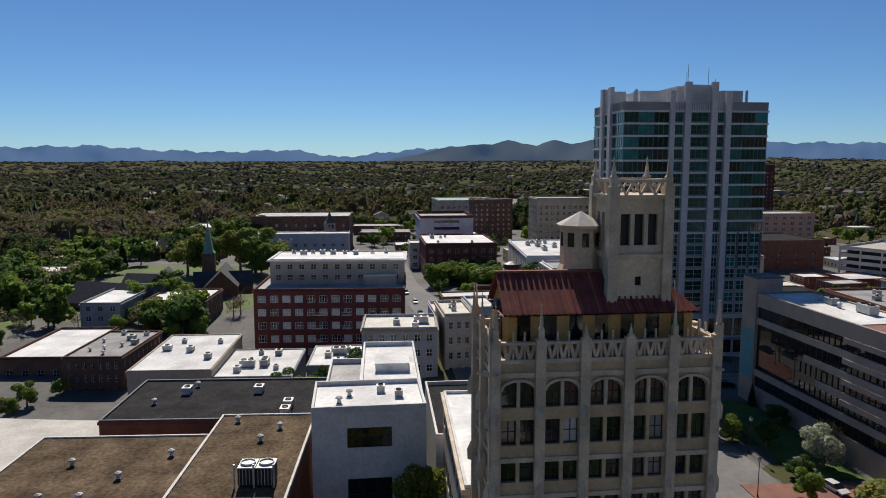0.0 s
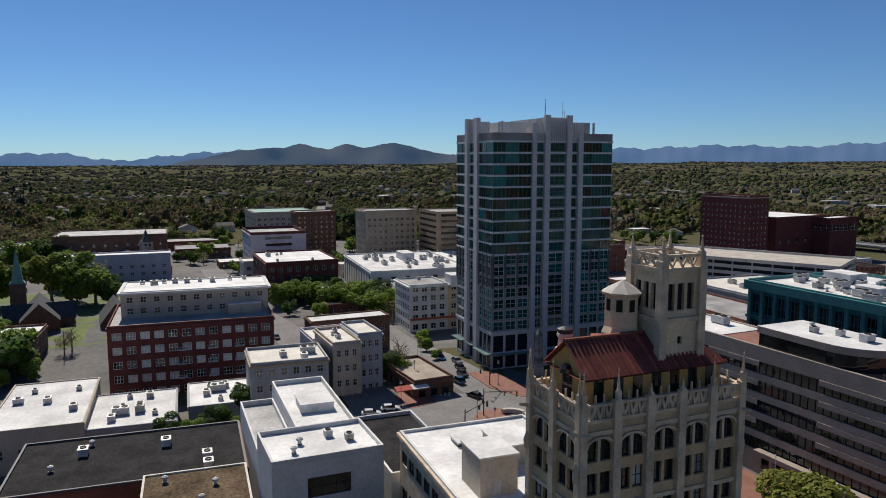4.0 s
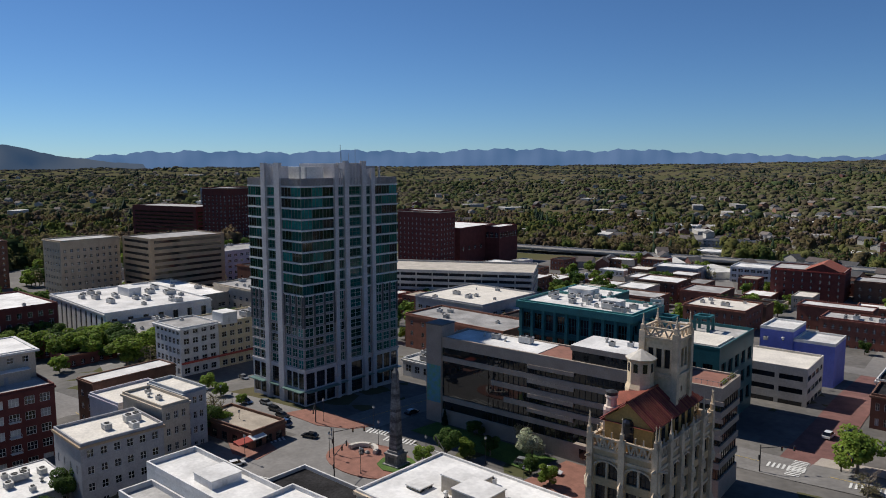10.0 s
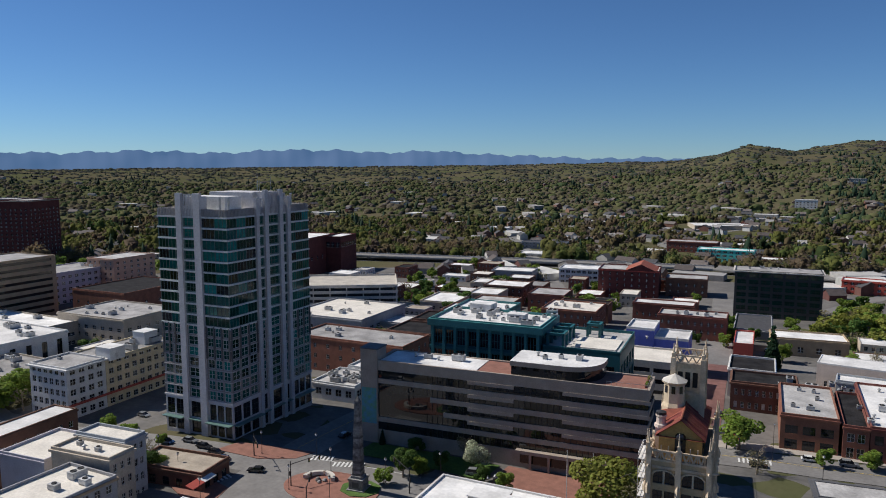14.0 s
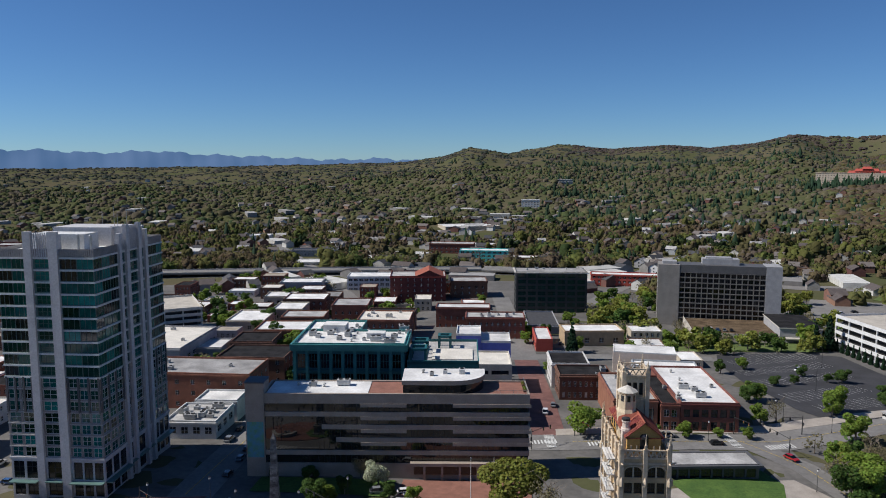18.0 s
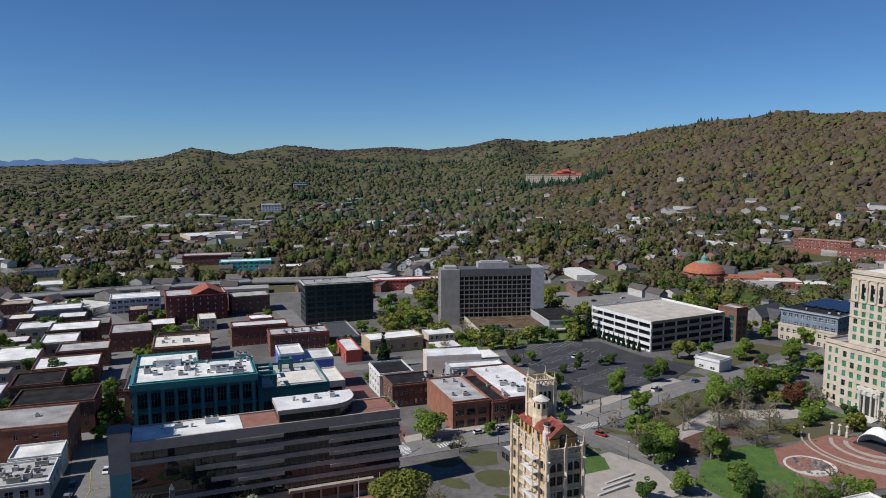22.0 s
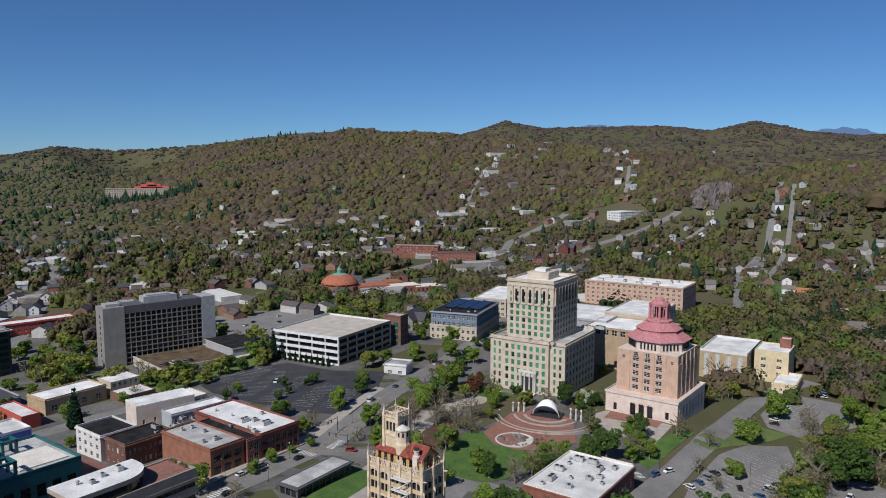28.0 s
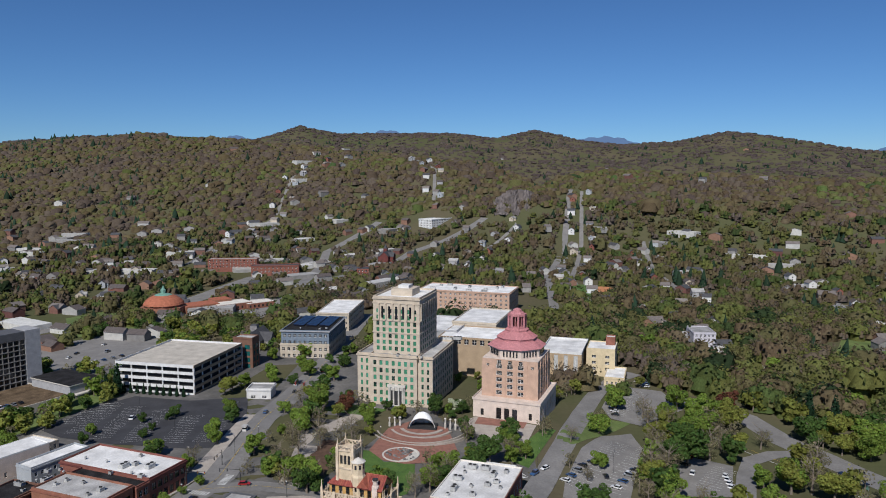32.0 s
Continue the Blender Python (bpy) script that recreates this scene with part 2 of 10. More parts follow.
def woodland(name, stops, leaf=0.9):
    """A wood seen from afar: each crown takes a colour of its own out of stops; leaf masses give relief."""
    m = leafy(name, (0.2, 0.2, 0.1), (0.15, 0.15, 0.08), 0.2, 0.45)
    N, L = m.node_tree.nodes, m.node_tree.links
    hsv = next(n for n in N if n.bl_idname == "ShaderNodeHueSaturation")
    tc, crown, fine = N.new("ShaderNodeTexCoord"), N.new("ShaderNodeAttribute"), N.new("ShaderNodeTexNoise")
    crown.attribute_name = "crown"
    fine.inputs["Scale"].default_value, fine.inputs["Detail"].default_value = 1.0 / leaf, 3
    L.new(tc.outputs["Object"], fine.inputs["Vector"])
    ramp = N.new("ShaderNodeValToRGB")
    e = ramp.color_ramp.elements
    e[0].position, e[0].color, e[1].position, e[1].color = stops[0][0], (*stops[0][1], 1), stops[-1][0], (*stops[-1][1], 1)
    for p, rgb in stops[1:-1]:
        e.new(p).color = (*rgb, 1)
    L.new(crown.outputs["Fac"], ramp.inputs[0])
    L.new(ramp.outputs[0], hsv.inputs["Color"])
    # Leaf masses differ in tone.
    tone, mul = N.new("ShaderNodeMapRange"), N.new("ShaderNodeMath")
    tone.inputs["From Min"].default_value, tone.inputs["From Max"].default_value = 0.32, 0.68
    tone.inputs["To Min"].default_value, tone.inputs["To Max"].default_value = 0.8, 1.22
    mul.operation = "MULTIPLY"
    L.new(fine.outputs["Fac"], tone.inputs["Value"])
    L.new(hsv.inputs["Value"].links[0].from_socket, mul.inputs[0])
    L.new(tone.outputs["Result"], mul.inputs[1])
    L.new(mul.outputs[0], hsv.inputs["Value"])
    bp = N.new("ShaderNodeBump")
    bp.inputs["Strength"].default_value, bp.inputs["Distance"].default_value = 0.6, leaf * 0.55
    L.new(fine.outputs["Fac"], bp.inputs["Height"])
    L.new(bp.outputs["Normal"], N["Principled BSDF"].inputs["Normal"])
    N["Principled BSDF"].inputs["Specular IOR Level"].default_value = 0.0
    return m


BARE, TAN, OLIVE, LIME, LEAF, DEEP = (0.18, 0.148, 0.128), (0.18, 0.138, 0.084), (0.15, 0.144, 0.066), (0.185, 0.198, 0.062), (0.105, 0.14, 0.046), (0.052, 0.08, 0.036)
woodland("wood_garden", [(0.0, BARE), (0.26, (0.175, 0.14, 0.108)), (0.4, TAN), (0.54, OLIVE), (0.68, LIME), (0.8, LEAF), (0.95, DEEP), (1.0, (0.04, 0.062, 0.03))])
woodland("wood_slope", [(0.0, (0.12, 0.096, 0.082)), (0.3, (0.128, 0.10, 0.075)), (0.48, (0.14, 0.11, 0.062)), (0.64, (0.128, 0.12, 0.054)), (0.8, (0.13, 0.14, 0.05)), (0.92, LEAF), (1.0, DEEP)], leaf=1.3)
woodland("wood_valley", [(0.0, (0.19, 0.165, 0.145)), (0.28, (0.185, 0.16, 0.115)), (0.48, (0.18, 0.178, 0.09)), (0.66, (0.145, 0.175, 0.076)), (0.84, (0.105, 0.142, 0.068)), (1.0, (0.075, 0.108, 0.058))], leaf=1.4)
# Far valley leaf colours are greyed and blued to paint in distance haze.
woodland("wood_distant_haze", [(0.0, (0.098, 0.088, 0.084)), (0.35, (0.098, 0.094, 0.08)), (0.65, (0.076, 0.088, 0.07)), (1.0, (0.05, 0.066, 0.056))], leaf=2.0)
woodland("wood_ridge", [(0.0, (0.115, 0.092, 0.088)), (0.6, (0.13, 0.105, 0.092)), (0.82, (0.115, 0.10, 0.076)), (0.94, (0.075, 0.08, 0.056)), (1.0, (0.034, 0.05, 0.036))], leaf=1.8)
leafy("wood_pine", (0.03, 0.06, 0.032), (0.02, 0.042, 0.024), 0.2)
leafy("blossom", (0.55, 0.56, 0.44), (0.38, 0.42, 0.26))


# ---- mesh building ----
class Build:
    """Collects faces with their materials into one mesh."""

    def __init__(self):
        self.v, self.f, self.m = [], [], []

    def face(self, pts, m=0):
        n = len(self.v)
        self.v.extend(pts)
        self.f.append(tuple(range(n, n + len(pts))))
        self.m.append(m)

    def box(self, x0, x1, y0, y1, z0, z1, m=0, top=None, skip=""):
        n = len(self.v)
        self.v += [(x0, y0, z0), (x1, y0, z0), (x1, y1, z0), (x0, y1, z0), (x0, y0, z1), (x1, y0, z1), (x1, y1, z1), (x0, y1, z1)]
        for key, q in (("b", (3, 2, 1, 0)), ("t", (4, 5, 6, 7)), ("s", (0, 1, 5, 4)), ("e", (1, 2, 6, 5)), ("n", (2, 3, 7, 6)), ("w", (3, 0, 4, 7))):
            if key not in skip:
                self.f.append(tuple(n + i for i in q))
                self.m.append(top if key == "t" and top is not None else m)
        return self

    def prism(self, poly, z0, z1, m=0, top=None, bottom=False):
        """An upright prism on a polygon that runs anticlockwise; z1 may be given per corner."""
        k = len(poly)
        zt = z1 if isinstance(z1, (list, tuple)) else [z1] * k
        n = len(self.v)
        self.v += [(x, y, z0) for x, y in poly] + [(x, y, z) for (x, y), z in zip(poly, zt)]
        for i in range(k):
            j = (i + 1) % k
            self.f.append((n + i, n + j, n + k + j, n + k + i))
            self.m.append(m)
        self.f.append(tuple(n + k + i for i in range(k)))
        self.m.append(m if top is None else top)
        if bottom:
            self.f.append(tuple(n + i for i in reversed(range(k))))
            self.m.append(m)
        return self

    def lathe(self, cx, cy, prof, k=12, m=0, turn=0.0):
        """A turned body from (radius, height) pairs."""
        n = len(self.v)
        for r, z in prof:
            self.v += [(cx + r * math.cos(turn + 2 * math.pi * i / k), cy + r * math.sin(turn + 2 * math.pi * i / k), z) for i in range(k)]
        for a in range(len(prof) - 1):
            for i in range(k):
                j = (i + 1) % k
                self.f.append((n + a * k + i, n + a * k + j, n + a * k + k + j, n + a * k + k + i))
                self.m.append(m)
        self.f.append(tuple(n + (len(prof) - 1) * k + i for i in range(k)))
        self.m.append(m)
        return self

    def beam(self, a, b, r, k=5, m=0, r2=None):
        """A round bar from a to b."""
        a, b = Vector(a), Vector(b)
        d = (b - a).normalized()
        u = d.orthogonal().normalized()
        w = d.cross(u)
        n = len(self.v)
        for p, q in ((a, r), (b, r if r2 is None else r2)):
            self.v += [tuple(p + q * (u * math.cos(2 * math.pi * i / k) + w * math.sin(2 * math.pi * i / k))) for i in range(k)]
        for i in range(k):
            j = (i + 1) % k
            self.f.append((n + i, n + j, n + k + j, n + k + i))
            self.m.append(m)
        self.f.append(tuple(n + k + i for i in range(k)))
        self.m.append(m)
        return self

    def mesh(self, name, mats):
        me = bpy.data.meshes.new(name)
        seen, new_v, index = {}, [], []
        used = {i for f in self.f for i in f}
        for i, v in enumerate(self.v):
            if i not in used:
                index.append(0)
                continue
            key = (round(v[0], 3), round(v[1], 3), round(v[2], 3))
            if key not in seen:
                seen[key] = len(new_v)
                new_v.append(tuple(v))
            index.append(seen[key])
        faces, which = [], []
        for f, m in zip(self.f, self.m):
            q = [index[i] for i in f]
            q = [a for i, a in enumerate(q) if a != q[i - 1]]
            if len(set(q)) == len(q) > 2:
                faces.append(q)
                which.append(m)
        me.from_pydata(new_v, [], faces)
        for q in mats:
            me.materials.append(MATS[q])
        if len(mats) > 1:
            me.polygons.foreach_set("material_index", which)
        me.update()
        return me


def part(name, build, mats, parent=None, label="", at=None):
    """Links a built mesh as ONE object, under a thing or a part where one is given."""
    me = build if isinstance(build, bpy.types.Mesh) else build.mesh(name, mats if isinstance(mats, (list, tuple)) else [mats])
    ob = new(name, me)
    if parent:
        ob.parent = parent
    if at is not None:
        ob.matrix_basis = at
    if label:
        ob["label"] = label
    return ob


def thing(name, label, category, x, y, z=0.0, rot=0.0, group="", kind=""):
    ob = new(name)
    ob.empty_display_size = 0.5
    ob.matrix_basis = pose(x, y, z, 0, 0, rot)
    return tagged(ob, label, category, group, kind)


# ---- windows and facades ----
WINDOWS = {}


def window_mesh(w, h, frame_mat, glass, bars=1, rails=1, arch=False):
    """A window with its frame, mullions and pane, in a recess; x across, z up, facing -y."""
    key = (round(w, 2), round(h, 2), frame_mat, glass, bars, rails, arch)
    if key in WINDOWS:
        return WINDOWS[key]
    b, t, f = Build(), min(0.05 + 0.02 * w, 0.1), 0.0
    b.face([(0, f, 0), (w, f, 0), (w, f, h), (0, f, h)], 1)
    for x0, x1, z0, z1 in [(0, t, 0, h), (w - t, w, 0, h), (t, w - t, 0, t), (t, w - t, h - t, h)]:
        b.box(x0, x1, f - 0.09, f, z0, z1, 0, skip="nb")
    for i in range(bars):
        c = w * (i + 1) / (bars + 1)
        b.box(c - t * 0.5, c + t * 0.5, f - 0.06, f, t, h - t, 0, skip="nbt")
    for i in range(rails):
        c = h * (i + 1) / (rails + 1)
        b.box(t, w - t, f - 0.05, f, c - t * 0.4, c + t * 0.4, 0, skip="new")
    if arch:
        for i in range(4):
            a0, a1 = math.pi * i / 8, math.pi * (i + 1) / 8
            for s in (-1, 1):
                x = lambda a: w / 2 + s * (w / 2) * math.cos(a)
                zz = lambda a: h - w * 0.34 + w * 0.34 * math.sin(a)
                q = [(x(a0), f - 0.12, zz(a0)), (x(a1), f - 0.12, zz(a1)), (x(a1), f - 0.12, h), (x(a0), f - 0.12, h)]
                b.face(q if s < 0 else q[::-1], 2)
    me = b.mesh("window", [frame_mat, glass] + (["terracotta_cream"] if arch else []))
    WINDOWS[key] = me
    return me


SIDES = {"S": lambda w, d: (lambda u, n, v: (u, -n, v)), "E": lambda w, d: (lambda u, n, v: (w + n, u, v)),
         "N": lambda w, d: (lambda u, n, v: (w - u, d + n, v)), "W": lambda w, d: (lambda u, n, v: (-n, d - u, v))}
TURN = {"S": 0, "E": 90, "N": 180, "W": 270}


def even(n, length, share=0.5, m0=0.0, m1=None):
    """n openings spread evenly: (start, end) along a wall."""
    m1 = m0 if m1 is None else m1
    step = (length - m0 - m1) / n
    return [(m0 + step * (i + 0.5 - share / 2), m0 + step * (i + 0.5 + share / 2)) for i in range(n)]


def floors(n, z0, step, sill=0.9, high=1.7):
    return [(z0 + i * step + sill, z0 + i * step + sill + high) for i in range(n)]


def facade(b, side, w, d, z0, z1, holes, m=0, recess=0.22, out=0.0):
    """One wall with its openings cut out and their reveals; holes: (u0, u1, v0, v1)."""
    P = SIDES[side](w, d)
    L = w if side in "SN" else d
    vs = sorted({z0, z1, *[h[2] for h in holes], *[h[3] for h in holes]})
    for a, c in zip(vs, vs[1:]):
        if c - a < 1e-4 or a < z0 - 1e-4 or c > z1 + 1e-4:
            continue
        u = 0.0
        for h in sorted(h for h in holes if h[2] <= a + 1e-5 and h[3] >= c - 1e-5):
            if h[0] > u + 1e-4:
                b.face([P(u, out, a), P(h[0], out, a), P(h[0], out, c), P(u, out, c)], m)
            u = max(u, h[1])
        if u < L - 1e-4:
            b.face([P(u, out, a), P(L, out, a), P(L, out, c), P(u, out, c)], m)
    for u0, u1, v0, v1 in holes:
        o, r = out, -recess
        b.face([P(u0, o, v0), P(u1, o, v0), P(u1, r, v0), P(u0, r, v0)], m)
        b.face([P(u0, r, v1), P(u1, r, v1), P(u1, o, v1), P(u0, o, v1)], m)
        b.face([P(u0, o, v0), P(u0, r, v0), P(u0, r, v1), P(u0, o, v1)], m)
        b.face([P(u1, r, v0), P(u1, o, v0), P(u1, o, v1), P(u1, r, v1)], m)


def glaze(parent, side, w, d, holes, frame="frame_white", glass="glass_dark", bars=1, rails=1, recess=0.22, name="window", arch=False, mixed=None):
    """A window of its own in each opening."""
    P = SIDES[side](w, d)
    for u0, u1, v0, v1 in holes:
        g = mixed[1] if mixed and random.random() < mixed[0] else glass
        me = window_mesh(u1 - u0, v1 - v0, frame, g, bars, rails, arch)
        ob = new(name, me)
        ob.parent = parent
        ob.matrix_basis = pose(*P(u0, -recess, v0), 0, 0, TURN[side])


def cells(cols, rows):
    return [(a, c, e, f) for a, c in cols for e, f in rows]


def band(b, w, d, z0, z1, out, m=0, thick=None):
    """A course that runs round a building, proud of its walls."""
    b.box(-out, w + out, -out, 0 if thick is None else thick, z0, z1, m)
    b.box(-out, w + out, d, d + out, z0, z1, m)
    b.box(-out, 0, 0, d, z0, z1, m)
    b.box(w, w + out, 0, d, z0, z1, m)


def flat_roof(parent, w, d, h, roof, cap, rim=0.7, thick=0.35, label=""):
    """A roof deck behind a parapet with a coping."""
    part("roof", Build().box(thick, w - thick, thick, d - thick, h - rim - 0.3, h - rim, 0), roof, parent, label)
    b = Build()
    for q in ((0, w, 0, thick), (0, w, d - thick, d), (0, thick, thick, d - thick), (w - thick, w, thick, d - thick)):
        b.box(*q, h - rim - 0.3, h, 0, skip="b")
    part("parapet", b, cap, parent)


def building(name, label, category, x, y, rot, w, d, g, h, wall, roof, sides, trim=None, cap=None, rim=0.7, frame="frame_white", glass="glass_dark",
             bars=1, rails=1, mixed=None, cornice=0.35, wall_label=""):
    """A block with windows on the sides that are named: side -> (count, share, rows[, margin]). Its floor lies at g, its top at h."""
    B = thing(name, label, category, x, y, g, rot)
    H = h - g
    b, far_panes = Build(), Build()
    far = math.hypot(x - 20, y + 120) > 285 or name == "back_lot_shop"
    for s in "SENW":
        L = w if s in "SN" else d
        spec = sides.get(s)
        holes = []
        if spec:
            holes = cells(even(spec[0], L, spec[1], spec[3] if len(spec) > 3 else 0.6), spec[2])
        facade(b, s, w, d, -6.0, H - rim - 0.3, holes)
        if holes and far:
            P = SIDES[s](w, d)
            for u0, u1, v0, v1 in holes:
                um, vm, t = (u0 + u1) / 2, (v0 + v1) / 2, 0.07
                far_panes.face([P(u0, -0.2, v0), P(u1, -0.2, v0), P(u1, -0.2, v1), P(u0, -0.2, v1)])
                if u1 - u0 < 6:
                    for a, c, e, f in ((um - t, um + t, v0, v1), (u0, u1, vm - t, vm + t), (u0, u1, v0, v0 + 0.15)):
                        far_panes.face([P(a, -0.14, e), P(c, -0.14, e), P(c, -0.14, f), P(a, -0.14, f)], 1)
        elif holes:
            glaze(B, s, w, d, holes, frame, glass, bars, rails, mixed=mixed)
    part("wall", b, wall, B, wall_label)
    if far_panes.f:
        tagged(part("window_panes", far_panes, [glass, frame], B), kind="stuff")
    flat_roof(B, w, d, H, roof, cap or wall, rim)
    if cornice:
        c = Build()
        band(c, w, d, H - rim - 0.5, H - rim + 0.05, cornice)
        part("cornice", c, trim or wall, B)
    return B


# ---- the lie of the land ----
# Heights of the ground at places of the town: x, y, z.
SPOTS = np.array([
    (0, 0, 0), (100, 60, 0), (150, 110, 0), (185, 95, 0), (60, 100, -1), (60, 200, -4), (60, 300, -8), (130, 260, -6), (210, 200, -3), (200, 40, -4), (250, 55, -4), (255, 0, -5),
    (180, -15, -5), (150, -30, -5), (200, -70, -12), (300, -60, -12), (-50, 10, 0), (-50, -25, -1), (-90, -60, -8), (-90, -95, -10), (-30, -110, -8), (20, -90, -7), (40, -50, -2),
    (80, -30, -1), (120, -60, -5), (-130, 5, -4), (-200, 0, -6), (-300, 0, -8), (-420, 0, -8), (-200, 150, -7), (-170, 230, -8), (-50, 150, -6), (-50, 300, -10)])
SPOTS2 = np.array([
    (0, 600, -13), (-300, 300, -10), (300, 200, -3), (390, 360, -4), (380, -10, -12), (330, 130, -3), (500, 100, -8), (640, 330, 2), (950, 380, 26), (1160, 150, 22),
    (250, 600, -6), (60, 1290, -2), (-500, -200, -14), (600, -100, -12), (430, -80, -13), (300, -140, -15), (650, 520, 0), (-700, 300, -14), (-400, 800, -14)])
SPOTS = np.vstack((SPOTS, SPOTS2))
# The near hills: heading from the town, height of the ridge over the eye in degrees, its distance.
RIDGE = np.array([
    (-130, -0.3, 4200), (-60, -0.3, 4200), (-30, -0.2, 4000), (-18, -0.1, 4000), (-9, 0.1, 4000), (-6, 0.55, 3900), (-4, 1.2, 3800), (-1, 0.7, 3800), (3, 1.35, 3800), (7, 1.0, 3700)])
RIDGE_EAST = np.array([
    (11, 1.25, 3600), (14, 1.0, 3500), (17, 1.3, 3400), (20, 1.9, 3200), (24, 1.7, 3100), (28, 2.0, 3000), (33, 2.6, 2900), (37, 3.0, 2800), (41, 3.25, 2800), (46, 2.9, 2900), (49, 2.7, 3000), (53, 3.85, 3300), (56, 3.3, 3300),
    (60, 3.3, 3300), (65, 3.3, 3300), (68.5, 2.9, 3300), (71.5, 3.5, 3300), (75, 2.7, 3200), (78, 2.35, 3200), (82, 2.5, 3200), (86, 3.2, 3100), (90, 2.6, 3000), (95, 1.7, 3000), (99, 1.5, 3000), (130, 1.5, 3000)])
RIDGE = np.vstack((RIDGE, RIDGE_EAST))
EYE = np.array((20.0, -120.0))
# The nearer wooded hills east of the town: heading, height of the crest, its distance.
NEAR_HILLS = np.array([
    (-180, 0, 2600), (18, 60, 2600), (25.8, 117, 2550), (30.1, 178, 2240), (34.4, 198, 2040), (40.3, 217, 1885), (45.2, 200, 1780), (50.6, 183, 1680), (56.2, 169, 1575), (61.9, 154, 1470), (67, 138, 1370),
    (69.5, 111, 1270), (71.3, 90, 1170), (72.8, 108, 1270), (76.5, 119, 1320), (81.3, 116, 1320), (88, 114, 1320), (100, 112, 1350), (180, 100, 1400)])


def smooth(t):
    t = np.clip(t, 0, 1)
    return t * t * (3 - 2 * t)


def waves(x, y):
    return (np.sin(x * 0.0061 + 1.3) * np.cos(y * 0.0073 + 0.4) + 0.6 * np.sin(x * 0.0137 + y * 0.009) + 0.35 * np.cos(x * 0.021 - y * 0.027 + 2.0))


def land(x, y):
    """Height of the ground."""
    x, y = np.asarray(x, float), np.asarray(y, float)
    num, den = np.zeros_like(x), np.zeros_like(x)
    for a, c, z in SPOTS:
        wgt = 1.0 / (((x - a) ** 2 + (y - c) ** 2) + 25.0) ** 1.5
        num, den = num + wgt * z, den + wgt
    town = num / den
    dx, dy = x - EYE[0], y - EYE[1]
    r, th = np.hypot(dx, dy), np.degrees(np.arctan2(dx, dy))
    elev, dist = np.interp(th, RIDGE[:, 0], RIDGE[:, 1]), np.interp(th, RIDGE[:, 0], RIDGE[:, 2])
    eye = np.interp(th, (-90, 0, 90), (58, 90, 112))
    top = eye + dist * np.tan(np.radians(elev)) - 9
    s = smooth((r - 700) / (dist - 700))
    far = -10 + (top + 10) * s ** 1.35
    far = np.where(r > dist, top - (r - dist) * 0.25, far)
    # The near hills have a crest of their own, with a dip behind it before the skyline ridges.
    crest, dn = np.interp(th, NEAR_HILLS[:, 0], NEAR_HILLS[:, 1]) - 9, np.interp(th, NEAR_HILLS[:, 0], NEAR_HILLS[:, 2])
    front = -10 + (crest + 10) * smooth((r - 850) / (dn - 850)) ** 1.1
    back = crest - 40 + (top - crest + 40) * smooth((r - dn - 260) / (dist - dn - 260)) - 0
    back = np.where(r < dn + 260, crest - 40 * smooth((r - dn) / 260), back)
    hills = np.where(r < dn, front, np.where(r > dist, top - (r - dist) * 0.25, back))
    share = smooth((th - 19) / 6.0)
    far = far * (1 - share) + hills * share
    far = far + 26 * np.exp(-((th + 63) / 16.0) ** 2 - ((r - 2700) / 700.0) ** 2) + 30 * np.exp(-((th + 4) / 9.0) ** 2 - ((r - 2500) / 500.0) ** 2)
    far = far + waves(x, y) * 6 * smooth((r - 700) / 900) * np.where(r > dist * 0.92, 0.3, 1)
    k = smooth((r - 550) / 600)
    return town * (1 - k) + np.where(k > 0, far, 0) * k + (k * town * (1 - smooth((r - 1150) / 900))) * 0.35


def g_at(x, y):
    return float(land(x, y))


def ground_mesh():
    rad = np.concatenate((np.arange(0, 640, 9.0), np.geomspace(640, 4650, 110)))
    ang = np.radians(np.linspace(-180, 180, 361))[:-1]
    R, A = np.meshgrid(rad, ang, indexing="ij")
    X, Y = EYE[0] + R * np.sin(A), EYE[1] + R * np.cos(A)
    Z = land(X, Y)
    n, k = R.shape
    me = bpy.data.meshes.new("ground")
    v = np.stack((X, Y, Z), -1).reshape(-1, 3)
    i, j = np.meshgrid(np.arange(n - 1), np.arange(k), indexing="ij")
    f = np.stack((i * k + j, i * k + (j + 1) % k, (i + 1) * k + (j + 1) % k, (i + 1) * k + j), -1).reshape(-1, 4)[:, ::-1]
    me.from_pydata(v.tolist(), [], f.tolist())
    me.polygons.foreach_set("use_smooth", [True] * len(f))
    me.update()
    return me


def ground_material():
    m = mat("forest_floor", (0.105, 0.09, 0.056), 0.95, size=30, rgb2=(0.08, 0.085, 0.042), bump=0.5, spec=0.0)
    N, L = m.node_tree.nodes, m.node_tree.links
    b = N["Principled BSDF"]
    old = b.inputs["Base Color"].links[0].from_socket
    tc, ns, ramp, mix = N.new("ShaderNodeTexCoord"), N.new("ShaderNodeTexNoise"), N.new("ShaderNodeValToRGB"), N.new("ShaderNodeMix")
    ns.inputs["Scale"].default_value, ns.inputs["Detail"].default_value = 0.007, 6
    L.new(tc.outputs["Object"], ns.inputs["Vector"])
    L.new(ns.outputs["Fac"], ramp.inputs[0])
    e = ramp.color_ramp.elements
    e[0].position, e[0].color, e[1].position, e[1].color = 0.4, (0.075, 0.088, 0.038, 1), 0.62, (0.12, 0.098, 0.066, 1)
    mix.data_type = "RGBA"
    mix.inputs["Factor"].default_value = 0.5
    L.new(old, mix.inputs["A"])
    L.new(ramp.outputs[0], mix.inputs["B"])
    L.new(mix.outputs["Result"], b.inputs["Base Color"])
    return m


